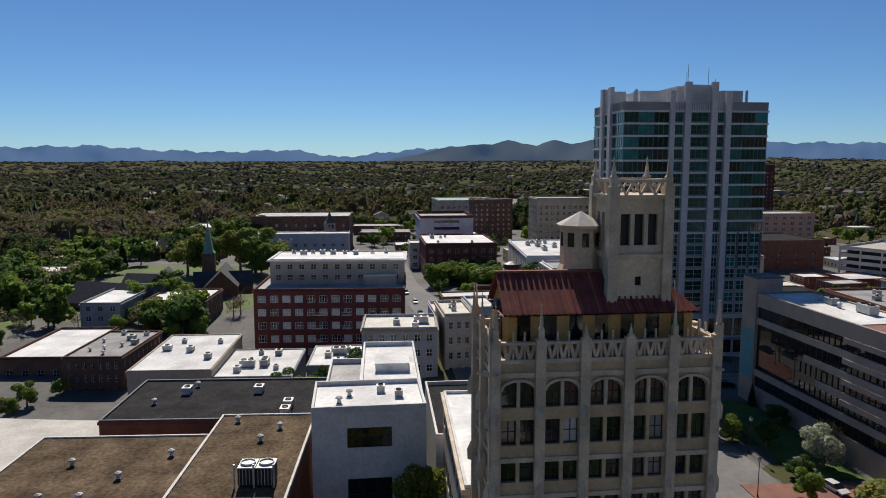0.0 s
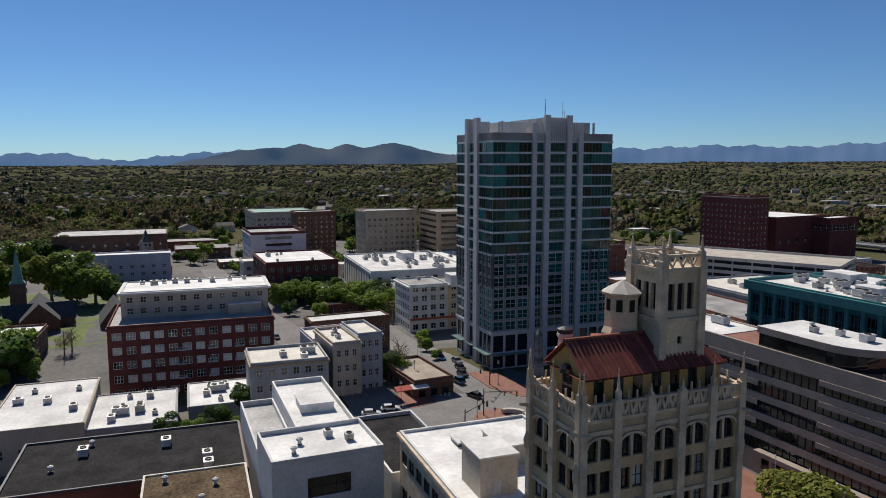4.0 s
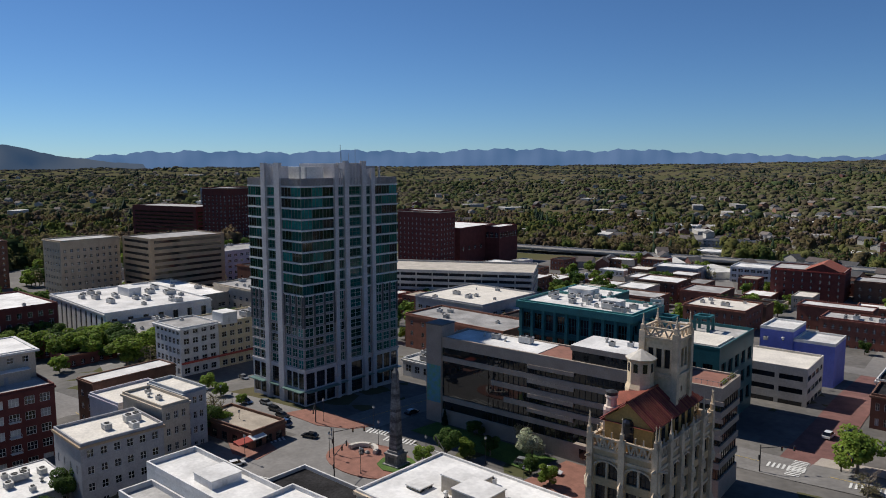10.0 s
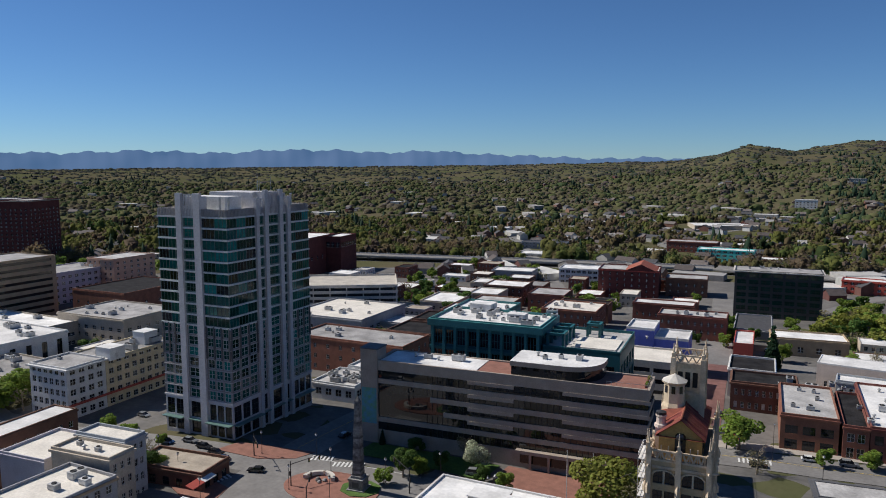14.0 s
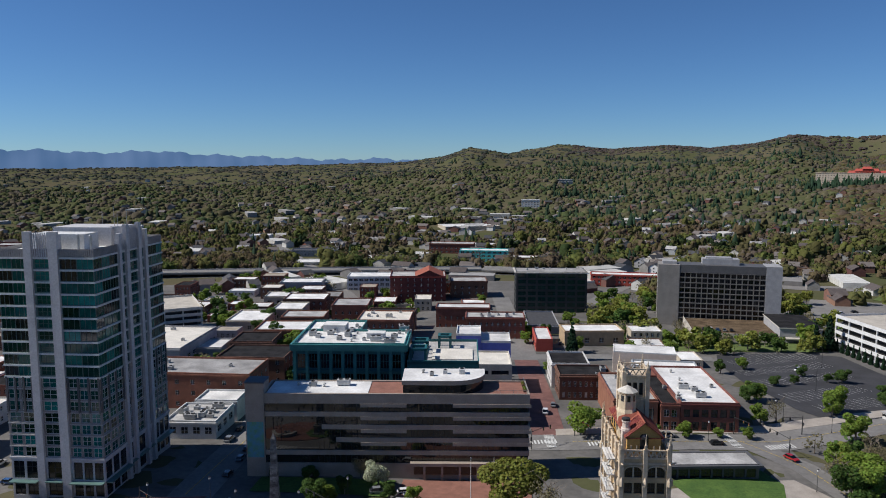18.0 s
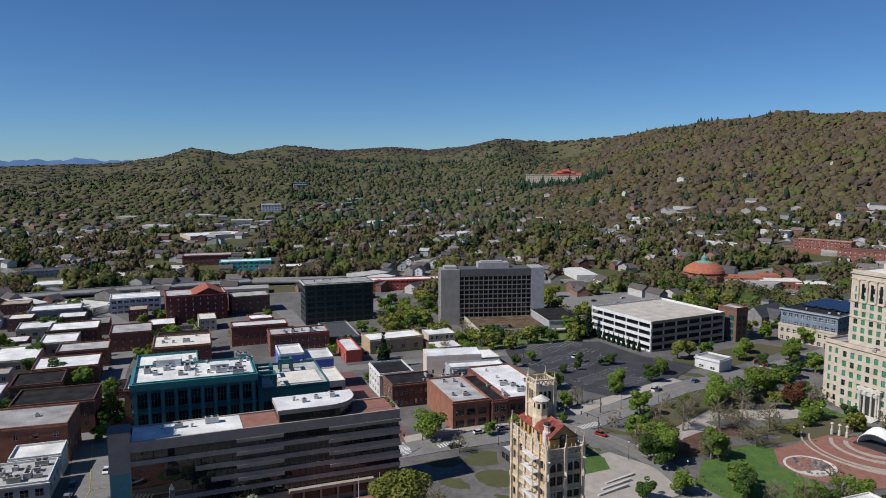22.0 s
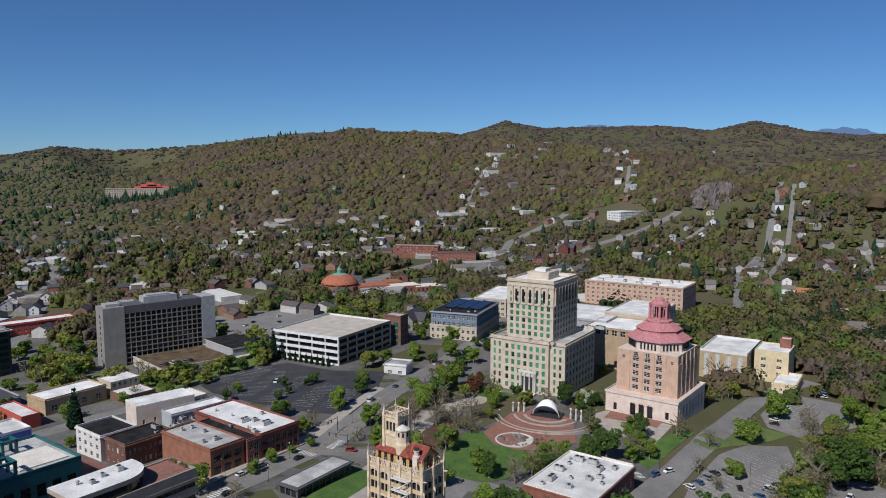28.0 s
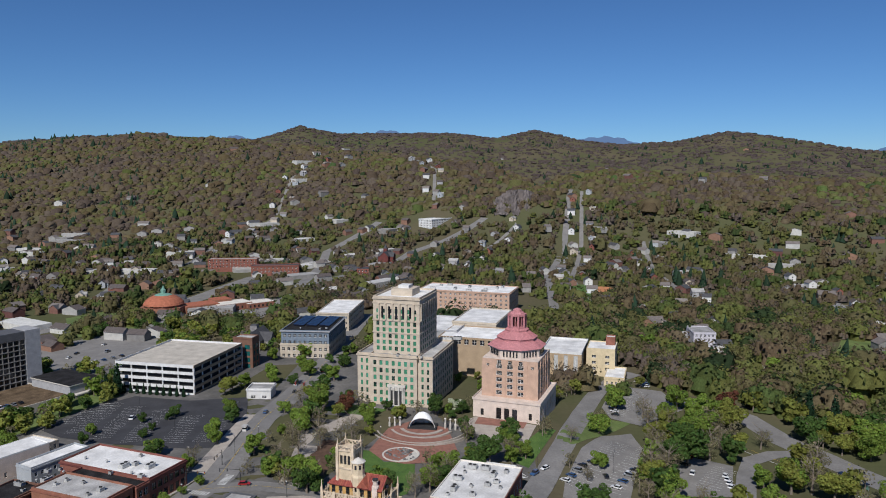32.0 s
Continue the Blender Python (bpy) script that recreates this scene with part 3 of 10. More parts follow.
me = ground_mesh()
me.materials.append(ground_material())
ground = tagged(new("ground", me), "rolling ground under grass and woods", "ground", kind="structure")


def ridge_line(th, table):
    return np.interp(th, [q[0] for q in table], [q[1] for q in table])


def backdrop(name, label, table, dist, color, glow, seed, rough=1.0):
    """Blue mountains on the skyline, far behind everything; a glow stands in for haze."""
    th = np.arange(-135, 136, 0.25)
    el = ridge_line(th, table) + rough * (0.07 * np.sin(th * 2.1 + seed) + 0.05 * np.sin(th * 5.3 + seed * 2) + 0.025 * np.sin(th * 11.7 + seed))
    eye = np.interp(th, (-90, 0, 90), (58, 90, 112))
    b = Build()
    a = np.radians(th)
    top = eye + dist * np.tan(np.radians(el))
    rows, n = 14, len(th)
    for i in range(rows):
        t = i / (rows - 1)
        # Spurs and side valleys run down the slope.
        spur = 150 * np.sin(th * 0.55 + seed + 2.2 * t) + 90 * np.sin(th * 1.1 + seed * 3 - 3.1 * t) + 45 * np.sin(th * 1.9 + 5 * t)
        d = dist - 420 * (1 - t) + spur * 1.1 * t * (1 - t)
        z = -120 + (top + 120) * t ** 0.8
        b.v += list(zip((EYE[0] + d * np.sin(a)).tolist(), (EYE[1] + d * np.cos(a)).tolist(), z.tolist()))
    for i in range(rows - 1):
        for j in range(n - 1):
            b.f.append((i * n + j + 1, i * n + j, i * n + n + j, i * n + n + j + 1))
            b.m.append(0)
    m = bpy.data.materials.new(name)
    m.use_nodes = True
    N, L = m.node_tree.nodes, m.node_tree.links
    p = N["Principled BSDF"]
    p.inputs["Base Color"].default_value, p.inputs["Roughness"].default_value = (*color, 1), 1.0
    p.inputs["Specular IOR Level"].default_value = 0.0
    # The blue of distant haze is put in as emission.
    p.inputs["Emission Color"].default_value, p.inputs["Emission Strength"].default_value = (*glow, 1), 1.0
    MATS[name] = m
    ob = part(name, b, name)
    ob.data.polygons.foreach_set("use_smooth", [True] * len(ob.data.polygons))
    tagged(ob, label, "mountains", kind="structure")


FAR_BLUE = [(-135, 0.3), (-120, 0.6), (-113, 0.8), (-109, 0.5), (-104, 0.35), (-99, 0.55), (-95, -0.05), (-92, 0.3), (-89, 0.6), (-86, 0.75), (-80, 0.3), (-75, 0.5), (-70, 0.4), (-66, 0.8), (-62, 0.9), (-55, 0.75),
            (-50, 0.95), (-44, 0.75), (-40, 1.0), (-35, 0.95), (-32, 0.75), (-28, 0.9), (-24, 0.6), (-20, 0.45), (-15, 0.2), (-11, 0.3), (-8, 0.1), (0, -0.5), (45, 0.5), (48, 2.9), (51, 2.6), (57, 2.6), (59.5, 3.4), (62, 3.1), (66, 2.9), (73, 2.2), (77, 2.9), (80, 2.2), (92, 1.2), (97, 1.75), (101, 1.6), (135, 1.0)]
NEAR_BLUE = [(-135, -0.6), (-93, -0.6), (-89, 0.2), (-86.5, 0.75), (-84.2, 0.93), (-82.9, 0.98), (-81.8, 1.3), (-80.8, 1.04), (-79.5, 0.85), (-78.2, 1.26), (-76.7, 0.95), (-75.9, 1.09), (-74.5, 1.34), (-73.5, 1.19), (-72.2, 0.76), (-70.6, 0.48), (-68.4, 0.19), (-66, -0.05), (-60, -0.3), (-40, -0.5), (0, -0.8), (135, -1)]
backdrop("far_mountains", "mountain ridges on the skyline with blue haze painted as glow", FAR_BLUE, 4640, (0.05, 0.06, 0.09), (0.062, 0.125, 0.235), 0.5)
backdrop("near_mountains", "brown-green wooded ridge with blue haze painted as glow", NEAR_BLUE, 4480, (0.07, 0.068, 0.056), (0.03, 0.056, 0.104), 2.5, 0.35)


# ---- ground surfaces of the town ----
LAID = []


def drape(name, label, poly, material, lift=0.06, step=6.0, kind="structure", category="pavement", thick=0.0):
    """A flat surface that follows the ground inside a polygon."""
    if "lawn" not in name and name != "pavement_town":
        LAID.append(poly)
    bm = bmesh.new()
    bm.faces.new([bm.verts.new((x, y, 0)) for x, y in poly])
    for axis in (0, 1):
        lo, hi = min(p[axis] for p in poly), max(p[axis] for p in poly)
        c = math.floor(lo / step) * step + step
        while c < hi:
            co, no = [0, 0, 0], [0, 0, 0]
            co[axis], no[axis] = c, 1
            bmesh.ops.bisect_plane(bm, geom=bm.verts[:] + bm.edges[:] + bm.faces[:], plane_co=co, plane_no=no)
            c += step
    xs = np.array([(v.co.x, v.co.y) for v in bm.verts])
    zs = land(xs[:, 0], xs[:, 1])
    for v, z in zip(bm.verts, zs):
        v.co.z = z + lift
    bmesh.ops.recalc_face_normals(bm, faces=bm.faces[:])
    if sum(f.normal.z for f in bm.faces) < 0:
        bmesh.ops.reverse_faces(bm, faces=bm.faces[:])
    if thick:
        rim = [e for e in bm.edges if e.is_boundary]
        for v in bmesh.ops.extrude_edge_only(bm, edges=rim)["geom"]:
            if isinstance(v, bmesh.types.BMVert):
                v.co.z -= thick
    me = bpy.data.meshes.new(name)
    bm.to_mesh(me)
    bm.free()
    me.materials.append(MATS[material])
    return tagged(new(name, me), label, category, kind=kind)


def strip(points, width):
    """The outline of a road along a line of points."""
    pts = [Vector(p) for p in points]
    left, right = [], []
    for i, p in enumerate(pts):
        d = (pts[min(i + 1, len(pts) - 1)] - pts[max(i - 1, 0)]).normalized()
        n = Vector((-d.y, d.x)) * width / 2
        left.append(tuple(p + n))
        right.append(tuple(p - n))
    return right + left[::-1]


def long_strip(name, label, points, width, material, lift, category="road", step=10.0):
    """A road as one ribbon of quads that follows the ground."""
    pts = [Vector(p) for p in points]
    line = [pts[0]]
    for a, c in zip(pts, pts[1:]):
        k = max(1, int((c - a).length / step))
        line += [a.lerp(c, (i + 1) / k) for i in range(k)]
    b = Build()
    row = []
    for i, p in enumerate(line):
        d = (line[min(i + 1, len(line) - 1)] - line[max(i - 1, 0)]).normalized()
        n = Vector((-d.y, d.x))
        row.append([(p + n * width * q) for q in (0.5, 0.17, -0.17, -0.5)])
    zz = land(np.array([[q.x for q in r] for r in row]), np.array([[q.y for q in r] for r in row])) + lift
    for i in range(len(row) - 1):
        for j in range(3):
            b.face([(*row[i][j], zz[i][j]), (*row[i][j + 1], zz[i][j + 1]), (*row[i + 1][j + 1], zz[i + 1][j + 1]), (*row[i + 1][j], zz[i + 1][j])])
    ob = part(name, b, material)
    return tagged(ob, label, category, kind="structure")


drape("pavement_town", "worn concrete and asphalt between the downtown blocks", [(-470, -260), (-60, -260), (90, -130), (150, -60), (235, -25), (250, 30), (330, 60), (345, 210), (280, 330), (60, 420), (-120, 420), (-330, 330), (-470, 120)], "town_ground", 0.05, 14)
# Streets.
ROADS = [
    ("road_1", "asphalt street past the square", [(-330, -62), (-200, -50), (-110, -33), (-30, -27), (20, -14)], 13),
    ("road_2", "asphalt street beside the glass tower", [(-420, 70), (-140, -6), (-60, -1), (-20, 4), (15, 8), (46, 12), (70, 18)], 13),
    ("road_3", "asphalt street going away behind the tower", [(-28, 0), (-30, 60), (-42, 130), (-50, 250), (-60, 330)], 12),
    ("road_4", "asphalt avenue towards the courthouse", [(-30, 60), (10, 62), (70, 64), (100, 66), (140, 73), (200, 100), (330, 146), (470, 205)], 13),
    ("road_5", "street paved with dark red brick", [(68, 66), (65.5, 104), (62.4, 138), (59.8, 172)], 11),
    ("road_5b", "grey asphalt street between brick stores", [(59.5, 172), (59, 180), (55, 220), (50.6, 270), (46.8, 301), (41, 350)], 12),
    ("road_5c", "asphalt cross street behind the shops", [(20, 172), (60, 178), (100, 182), (146, 180)], 10),
    ("road_6", "asphalt lane curving through the park", [(128, 72), (142, 55), (150, 34), (152, 12), (120, 4), (95, 10)], 9),
    ("road_7", "asphalt street down to the car parks", [(152, 12), (165, -30), (188, -40), (215, -38), (248, -36), (302, -30), (349, -28), (376, -30), (400, -40)], 10),
    ("road_8", "asphalt road past the bus shelter", [(200, -240), (252, -192), (278, -168), (304, -144), (318, -128), (340, -110), (352, -84), (352, -60)], 15),
    ("road_8b", "asphalt drive into the car parks", [(306, -140), (297, -124), (282, -115), (256, -114), (222, -115)], 8),
]
ROADS += [
    ("road_9", "asphalt street climbing away through the houses", [(100, 330), (150, 430), (230, 598), (300, 780), (370, 960)], 10),
    ("road_10", "long straight road up the far hill", [(-60, 330), (-110, 430), (-242, 686), (-330, 870)], 12),
    ("road_11", "street between far houses", [(190, 300), (330, 330), (480, 300), (640, 380), (800, 470), (950, 470)], 12),
    ("road_12", "boulevard beside the hotel", [(-330, 400), (-133, 440), (20, 470), (130, 450), (260, 400), (420, 380), (600, 430)], 22),
    ("road_13", "street climbing to the flats on the hill", [(560, 330), (700, 340), (830, 350), (900, 330), (1010, 310)], 12),
    ("road_14", "street up the wooded slope", [(560, 60), (760, 130), (960, 165), (1150, 210)], 9),
    ("road_15", "street in the west end", [(-470, 15), (-330, -8), (-250, -5), (-165, 5)], 11),
    ("road_16", "straight road into the distance", [(-480, 5), (-700, 60), (-1100, 130)], 14),
]
for nm, lb, pts, wd in ROADS:
    long_strip(nm, lb, pts, wd, "brick_road" if nm == "road_5" else ("asphalt" if wd != 22 else "grey_asphalt"), 0.16)
drape("road_square", "asphalt crossing on the square", [(-34, -38), (-4, -24), (22, -16), (22, 4), (4, 12), (-34, 10)], "asphalt", 0.18, 8, category="road")


# ---- trees ----
def leaf_cloud(n, blobs, size, rng, squash=0.8):
    """Leaf sprays set on and inside a cluster of blobs: arrays of corners."""
    blobs = np.array(blobs)
    pick = rng.choice(len(blobs), n, p=blobs[:, 3] ** 2 / np.sum(blobs[:, 3] ** 2))
    d = rng.normal(size=(n, 3))
    d /= np.linalg.norm(d, axis=1)[:, None]
    rad = blobs[pick, 3] * rng.uniform(0.62, 1.05, n) ** 0.6
    c = blobs[pick, :3] + d * rad[:, None] * np.array((1, 1, squash))
    u = rng.normal(size=(n, 3)) + 0.0
    nrm = d + rng.normal(scale=0.55, size=(n, 3)) + np.array((0, 0, 0.35))
    u = np.cross(nrm, u)
    u /= np.linalg.norm(u, axis=1)[:, None]
    w = np.cross(nrm, u)
    w /= np.linalg.norm(w, axis=1)[:, None]
    s = (size * rng.uniform(0.6, 1.4, n))[:, None]
    return np.stack((c - u * s - w * s * 0.5, c + u * s * 0.3 - w * s, c + u * s + w * s * 0.4, c - u * s * 0.4 + w * s), 1)


def quads_mesh(name, q, material):
    me = bpy.data.meshes.new(name)
    n = len(q)
    me.vertices.add(4 * n)
    me.vertices.foreach_set("co", q.reshape(-1).astype(np.float32))
    me.loops.add(4 * n)
    me.loops.foreach_set("vertex_index", np.arange(4 * n, dtype=np.int32))
    me.polygons.add(n)
    me.polygons.foreach_set("loop_start", np.arange(0, 4 * n, 4, dtype=np.int32))
    me.polygons.foreach_set("loop_total", np.full(n, 4, dtype=np.int32))
    me.update(calc_edges=True)
    me.validate()
    me.materials.append(MATS[material])
    return me


def trunk_mesh(h, rng, bare=False):
    b = Build()
    p, r = Vector((0, 0, -0.4)), 0.035 * h
    top = h * (0.75 if bare else 0.55)
    for i in range(4):
        q = p + Vector((rng.uniform(-0.12, 0.12), rng.uniform(-0.12, 0.12), top / 4 + 0.1))
        b.beam(p, q, r, 6, 0, r * 0.78)
        if i:
            for _ in range(4 if bare else 3):
                a, l = rng.uniform(0, 6.28), h * rng.uniform(0.2, 0.34)
                e = q + Vector((math.cos(a) * l * 0.8, math.sin(a) * l * 0.8, l * 0.7))
                b.beam(q, e, r * 0.5, 4, 0, r * 0.15)
                if bare:
                    for _ in range(4):
                        a2 = a + rng.uniform(-1, 1)
                        s = q.lerp(e, rng.uniform(0.4, 0.9))
                        b.beam(s, s + Vector((math.cos(a2), math.sin(a2), 0.9)) * l * 0.5, r * 0.2, 3, 0, r * 0.08)
        p, r = q, r * 0.78
    return b.mesh("trunk", ["bark"])


TREES = {}


def tree_kind(kind, variant, fine=False):
    rng = np.random.default_rng(hash_of(kind) * 10 + variant)
    h = 10.0
    bare = kind == "leaf_bud"
    if kind == "leaf_pine":
        blobs = [(0, 0, 1.2 + i * 0.95, 2.3 * (1 - i / 10) + 0.25) for i in range(10)]
        q = leaf_cloud(900, blobs, 0.42, rng, 0.35)
    else:
        blobs = [(0, 0, 5.4, 2.6)]
        for i in range(9 + variant):
            a, rr = rng.uniform(0, 6.28), rng.uniform(1.5, 2.9)
            blobs.append((math.cos(a) * rr, math.sin(a) * rr, rng.uniform(2.3, 8.0), rng.uniform(1.0, 1.9)))
        q = leaf_cloud(800 if bare else 2800, blobs, 0.14 if bare else 0.235, rng) if not fine else leaf_cloud(2200 if bare else 5200, blobs, 0.11 if bare else 0.17, rng)
    return trunk_mesh(h, rng, bare), quads_mesh("crown", q, kind)


def hash_of(text):
    return sum((i + 1) * ord(c) for i, c in enumerate(text)) % 9973


TREE_LABEL = {"leaf_spring": "street tree in fresh light green leaf", "leaf_yellow": "tall tree in yellow-green spring leaf", "leaf_deep": "broad tree in full deep green leaf",
              "leaf_pine": "dark evergreen conifer with drooping boughs", "leaf_bud": "bare brown tree with opening buds", "leaf_rust": "round tree in dark red leaf", "blossom": "tree in creamy white blossom"}
TREE_N = [0]


def tree(x, y, h, kind="leaf_spring", wide=1.0, z=None):
    v = TREE_N[0] % 4
    TREE_N[0] += 1
    # Finer leaves on the trees that the camera passes nearest.
    fine = math.hypot(x - 40, y + 60) < 105
    v = v % 2 if fine else v
    if (kind, v, fine) not in TREES:
        TREES[kind, v, fine] = tree_kind(kind, v, fine)
    tm, cm = TREES[kind, v, fine]
    T = new("tree")
    s = h / 10.0
    T.matrix_basis = Matrix.LocRotScale((x, y, g_at(x, y) if z is None else z), Euler((0, 0, TREE_N[0] * 2.4)), (s * wide, s * wide, s))
    tagged(T, TREE_LABEL[kind], "tree", "street trees" if kind in ("leaf_spring", "leaf_bud") else "")
    part("trunk", tm, None, T)
    part("crown", cm, None, T)
    return T


# ---- the glass hotel tower ----
def hotel_tower():
    w, d, g = 25.6, 38.2, 0.0
    T = thing("hotel_tower", "tall hotel tower of green glass and pale grey piers", "tower", -75.1, 8.25, g, 2.8)
    base, low, fh, nlow, nup = 10.6, 10.6, 3.13, 7, 10
    mid = low + nlow * fh
    top = mid + nup * fh
    crown = 66.2
    # Bays along each side: start, end, kind.
    east = [(0, 11.9, "bay"), (13.2, 15.8, "strip"), (17.4, 22.8, "mid"), (24.4, 26.6, "strip"), (28.1, 38.2, "bay")]
    south = [(0, 7.6, "bay"), (9.6, 14.2, "mid"), (16.6, 25.6, "bay")]
    piers = {"E": [(11.9, 13.2, 69.0), (15.8, 17.4, 71.2), (22.8, 24.4, 71.2), (26.6, 28.1, 69.0)], "S": [(7.6, 9.6, 70.6), (14.2, 16.6, 70.6)]}
    body = Build()
    for s, bays in (("E", east), ("S", south), ("N", south), ("W", east)):
        holes_b, holes_l, bayholes = [], [], []
        for a, c, k in bays:
            n = 3 if k == "bay" and c - a > 8.5 else (2 if k == "bay" else 1)
            cols = [(a + (p0), a + p1) for p0, p1 in even(n, c - a, 0.82 if k == "bay" else 0.94, 0.25)]
            holes_b += cells(cols, [(0.3, 4.0), (4.9, 9.6)])
            holes_l += cells(cols, floors(nlow, low, fh, 0.42, 2.5))
            if k != "bay":
                holes_l += cells(cols, floors(nup, mid, fh, 0.55, 2.3))
            else:
                k = round((c - a) / 3.6)
                bayholes += [(a + 0.05 + (c - a - 0.1) * i / k, a + 0.05 + (c - a - 0.1) * (i + 1) / k, z0, z1) for i in range(k) for z0, z1 in floors(nup, mid, fh, 0.3, 2.72)]
        facade(body, s, w, d, -4, base, holes_b, 0)
        facade(body, s, w, d, base, mid, [h for h in holes_l if h[2] < mid], 1)
        facade(body, s, w, d, mid, top, [h for h in holes_l if h[2] > mid] + bayholes, 2)
        if s in "ES":
            glaze(T, s, w, d, holes_b, "frame_dark", "glass_dark", 1, 2)
            glaze(T, s, w, d, [h for h in holes_l if h[2] < mid], "slab_edge", "glass_green", 1, 1, mixed=(0.25, "glass_teal"))
            glaze(T, s, w, d, [h for h in holes_l if h[2] > mid], "mullion_green", "glass_green", 2, 1, mixed=(0.3, "glass_teal"))
            for h in bayholes:
                glaze(T, s, w, d, [h], "mullion_green", ("glass_green", "glass_teal", "glass_green", "glass_dark")[random.randrange(4)], 2, 0, recess=0.1)
            P = SIDES[s](w, d)
            for a, c, z1 in piers[s]:
                pb = Build()
                q = [P(a, -0.3, 0), P(c, 0.75, 0)]
                x0, x1, y0, y1 = min(q[0][0], q[1][0]), max(q[0][0], q[1][0]), min(q[0][1], q[1][1]), max(q[0][1], q[1][1])
                pb.box(x0, x1, y0, y1, -3, z1, 0)
                part("pier", pb, "tower_white", T)
            for a, c, k in bays:
                if k == "bay":
                    for i, u in enumerate(np.linspace(a + 0.1, c - 0.6, 4)):
                        q = [P(u, -0.1, 0), P(u + 0.5, 0.28, 0)]
                        fb = Build().box(min(q[0][0], q[1][0]), max(q[0][0], q[1][0]), min(q[0][1], q[1][1]), max(q[0][1], q[1][1]), mid - 3.0 * fh, mid + 0.1)
                        part("dark_fin", fb, "tower_dark", T)
                q = [P(a, 0.05, 0), P(c, 1.9 if k == "bay" else 1.2, 0)]
                cb = Build().box(min(q[0][0], q[1][0]), max(q[0][0], q[1][0]), min(q[0][1], q[1][1]), max(q[0][1], q[1][1]), 4.25, 4.5)
                part("canopy", cb, "spandrel", T, "pale green glass canopy")
                cr = Build()
                n = max(2, int((c - a) / 0.55))
                for i in range(n):
                    u0, u1 = a + (c - a) * i / n, a + (c - a) * (i + 0.55) / n
                    q = [P(u0, 0.0, 0), P(u1, 0.12, 0)]
                    cr.box(min(q[0][0], q[1][0]), max(q[0][0], q[1][0]), min(q[0][1], q[1][1]), max(q[0][1], q[1][1]), top + 0.3, crown + (2.6 if k == "strip" else (4.2 if k == "mid" else -0.1)))
                part("crown_grille", cr, "tower_grey" if k == "bay" else "tower_white", T)
    part("wall", body, ["tower_white", "tower_taupe", "spandrel"], T)
    slab = Build().box(-0.2, w + 0.2, -0.2, d + 0.2, -0.02, 0.46).mesh("floor_slab", ["slab_edge"])
    ledge = Build().box(-0.12, w + 0.12, -0.12, d + 0.12, 0.0, 0.22).mesh("floor_ledge", ["floor_edge"])
    for i in range(1, nlow):
        part("floor_ledge", ledge, None, T, at=pose(0, 0, low + i * fh - 0.1))
    for i in range(nup + 1):
        part("floor_slab", slab, None, T, at=pose(0, 0, mid + i * fh - 0.2))
    part("ledge", Build().box(-0.25, w + 0.25, -0.25, d + 0.25, base - 0.3, base + 0.25), "tower_white", T)
    b = Build()
    for s in "ESNW":
        facade(b, s, w, d, top + 0.2, crown, [])
    part("crown", b, "tower_grey", T)
    part("roof", Build().box(0.3, w - 0.3, 0.3, d - 0.3, crown - 1.2, crown - 0.9), "white_membrane", T)
    for x0, x1, y0, y1, z1, m in ((5, 20, 6, 13, 69.4, "white_stucco"), (6, 22.5, 15, 26, 70.4, "tower_white"), (9, 20, 28, 34, 69.6, "grey_stucco"), (21.5, 24.9, 16.5, 23.7, 70.6, "tower_white"), (10, 15, 1.0, 4.0, 69.6, "tower_white")):
        part("roof_house", Build().box(x0, x1, y0, y1, crown - 1, z1), m, T)
    for x, y, z in ((22, 18, 76), (23, 23, 75), (12, 30, 73.5), (23.5, 17, 74)):
        part("antenna", Build().beam((x, y, crown - 1), (x, y, z), 0.07, 5), "steel", T, "thin steel antenna")
    for x, y in ((3, 34), (22, 34), (23, 4), (19, 5)):
        part("flue", Build().lathe(x, y, [(0.35, crown - 1), (0.35, crown + 3), (0.42, crown + 3.1), (0.3, crown + 3.3)], 8), "steel", T)
    return T


hotel_tower()


# ---- the slim gothic office tower with a belfry ----
def spire(b, x, y, z, r, h, m=0):
    b.box(x - r, x + r, y - r, y + r, z, z + h * 0.3, m)
    b.lathe(x, y, [(r * 1.2, z + h * 0.3), (r * 0.75, z + h * 0.36), (r * 0.38, z + h * 0.7), (r * 0.16, z + h * 0.85), (r * 0.42, z + h * 0.88), (r * 0.12, z + h * 0.92), (r * 0.05, z + h)], 6, m)


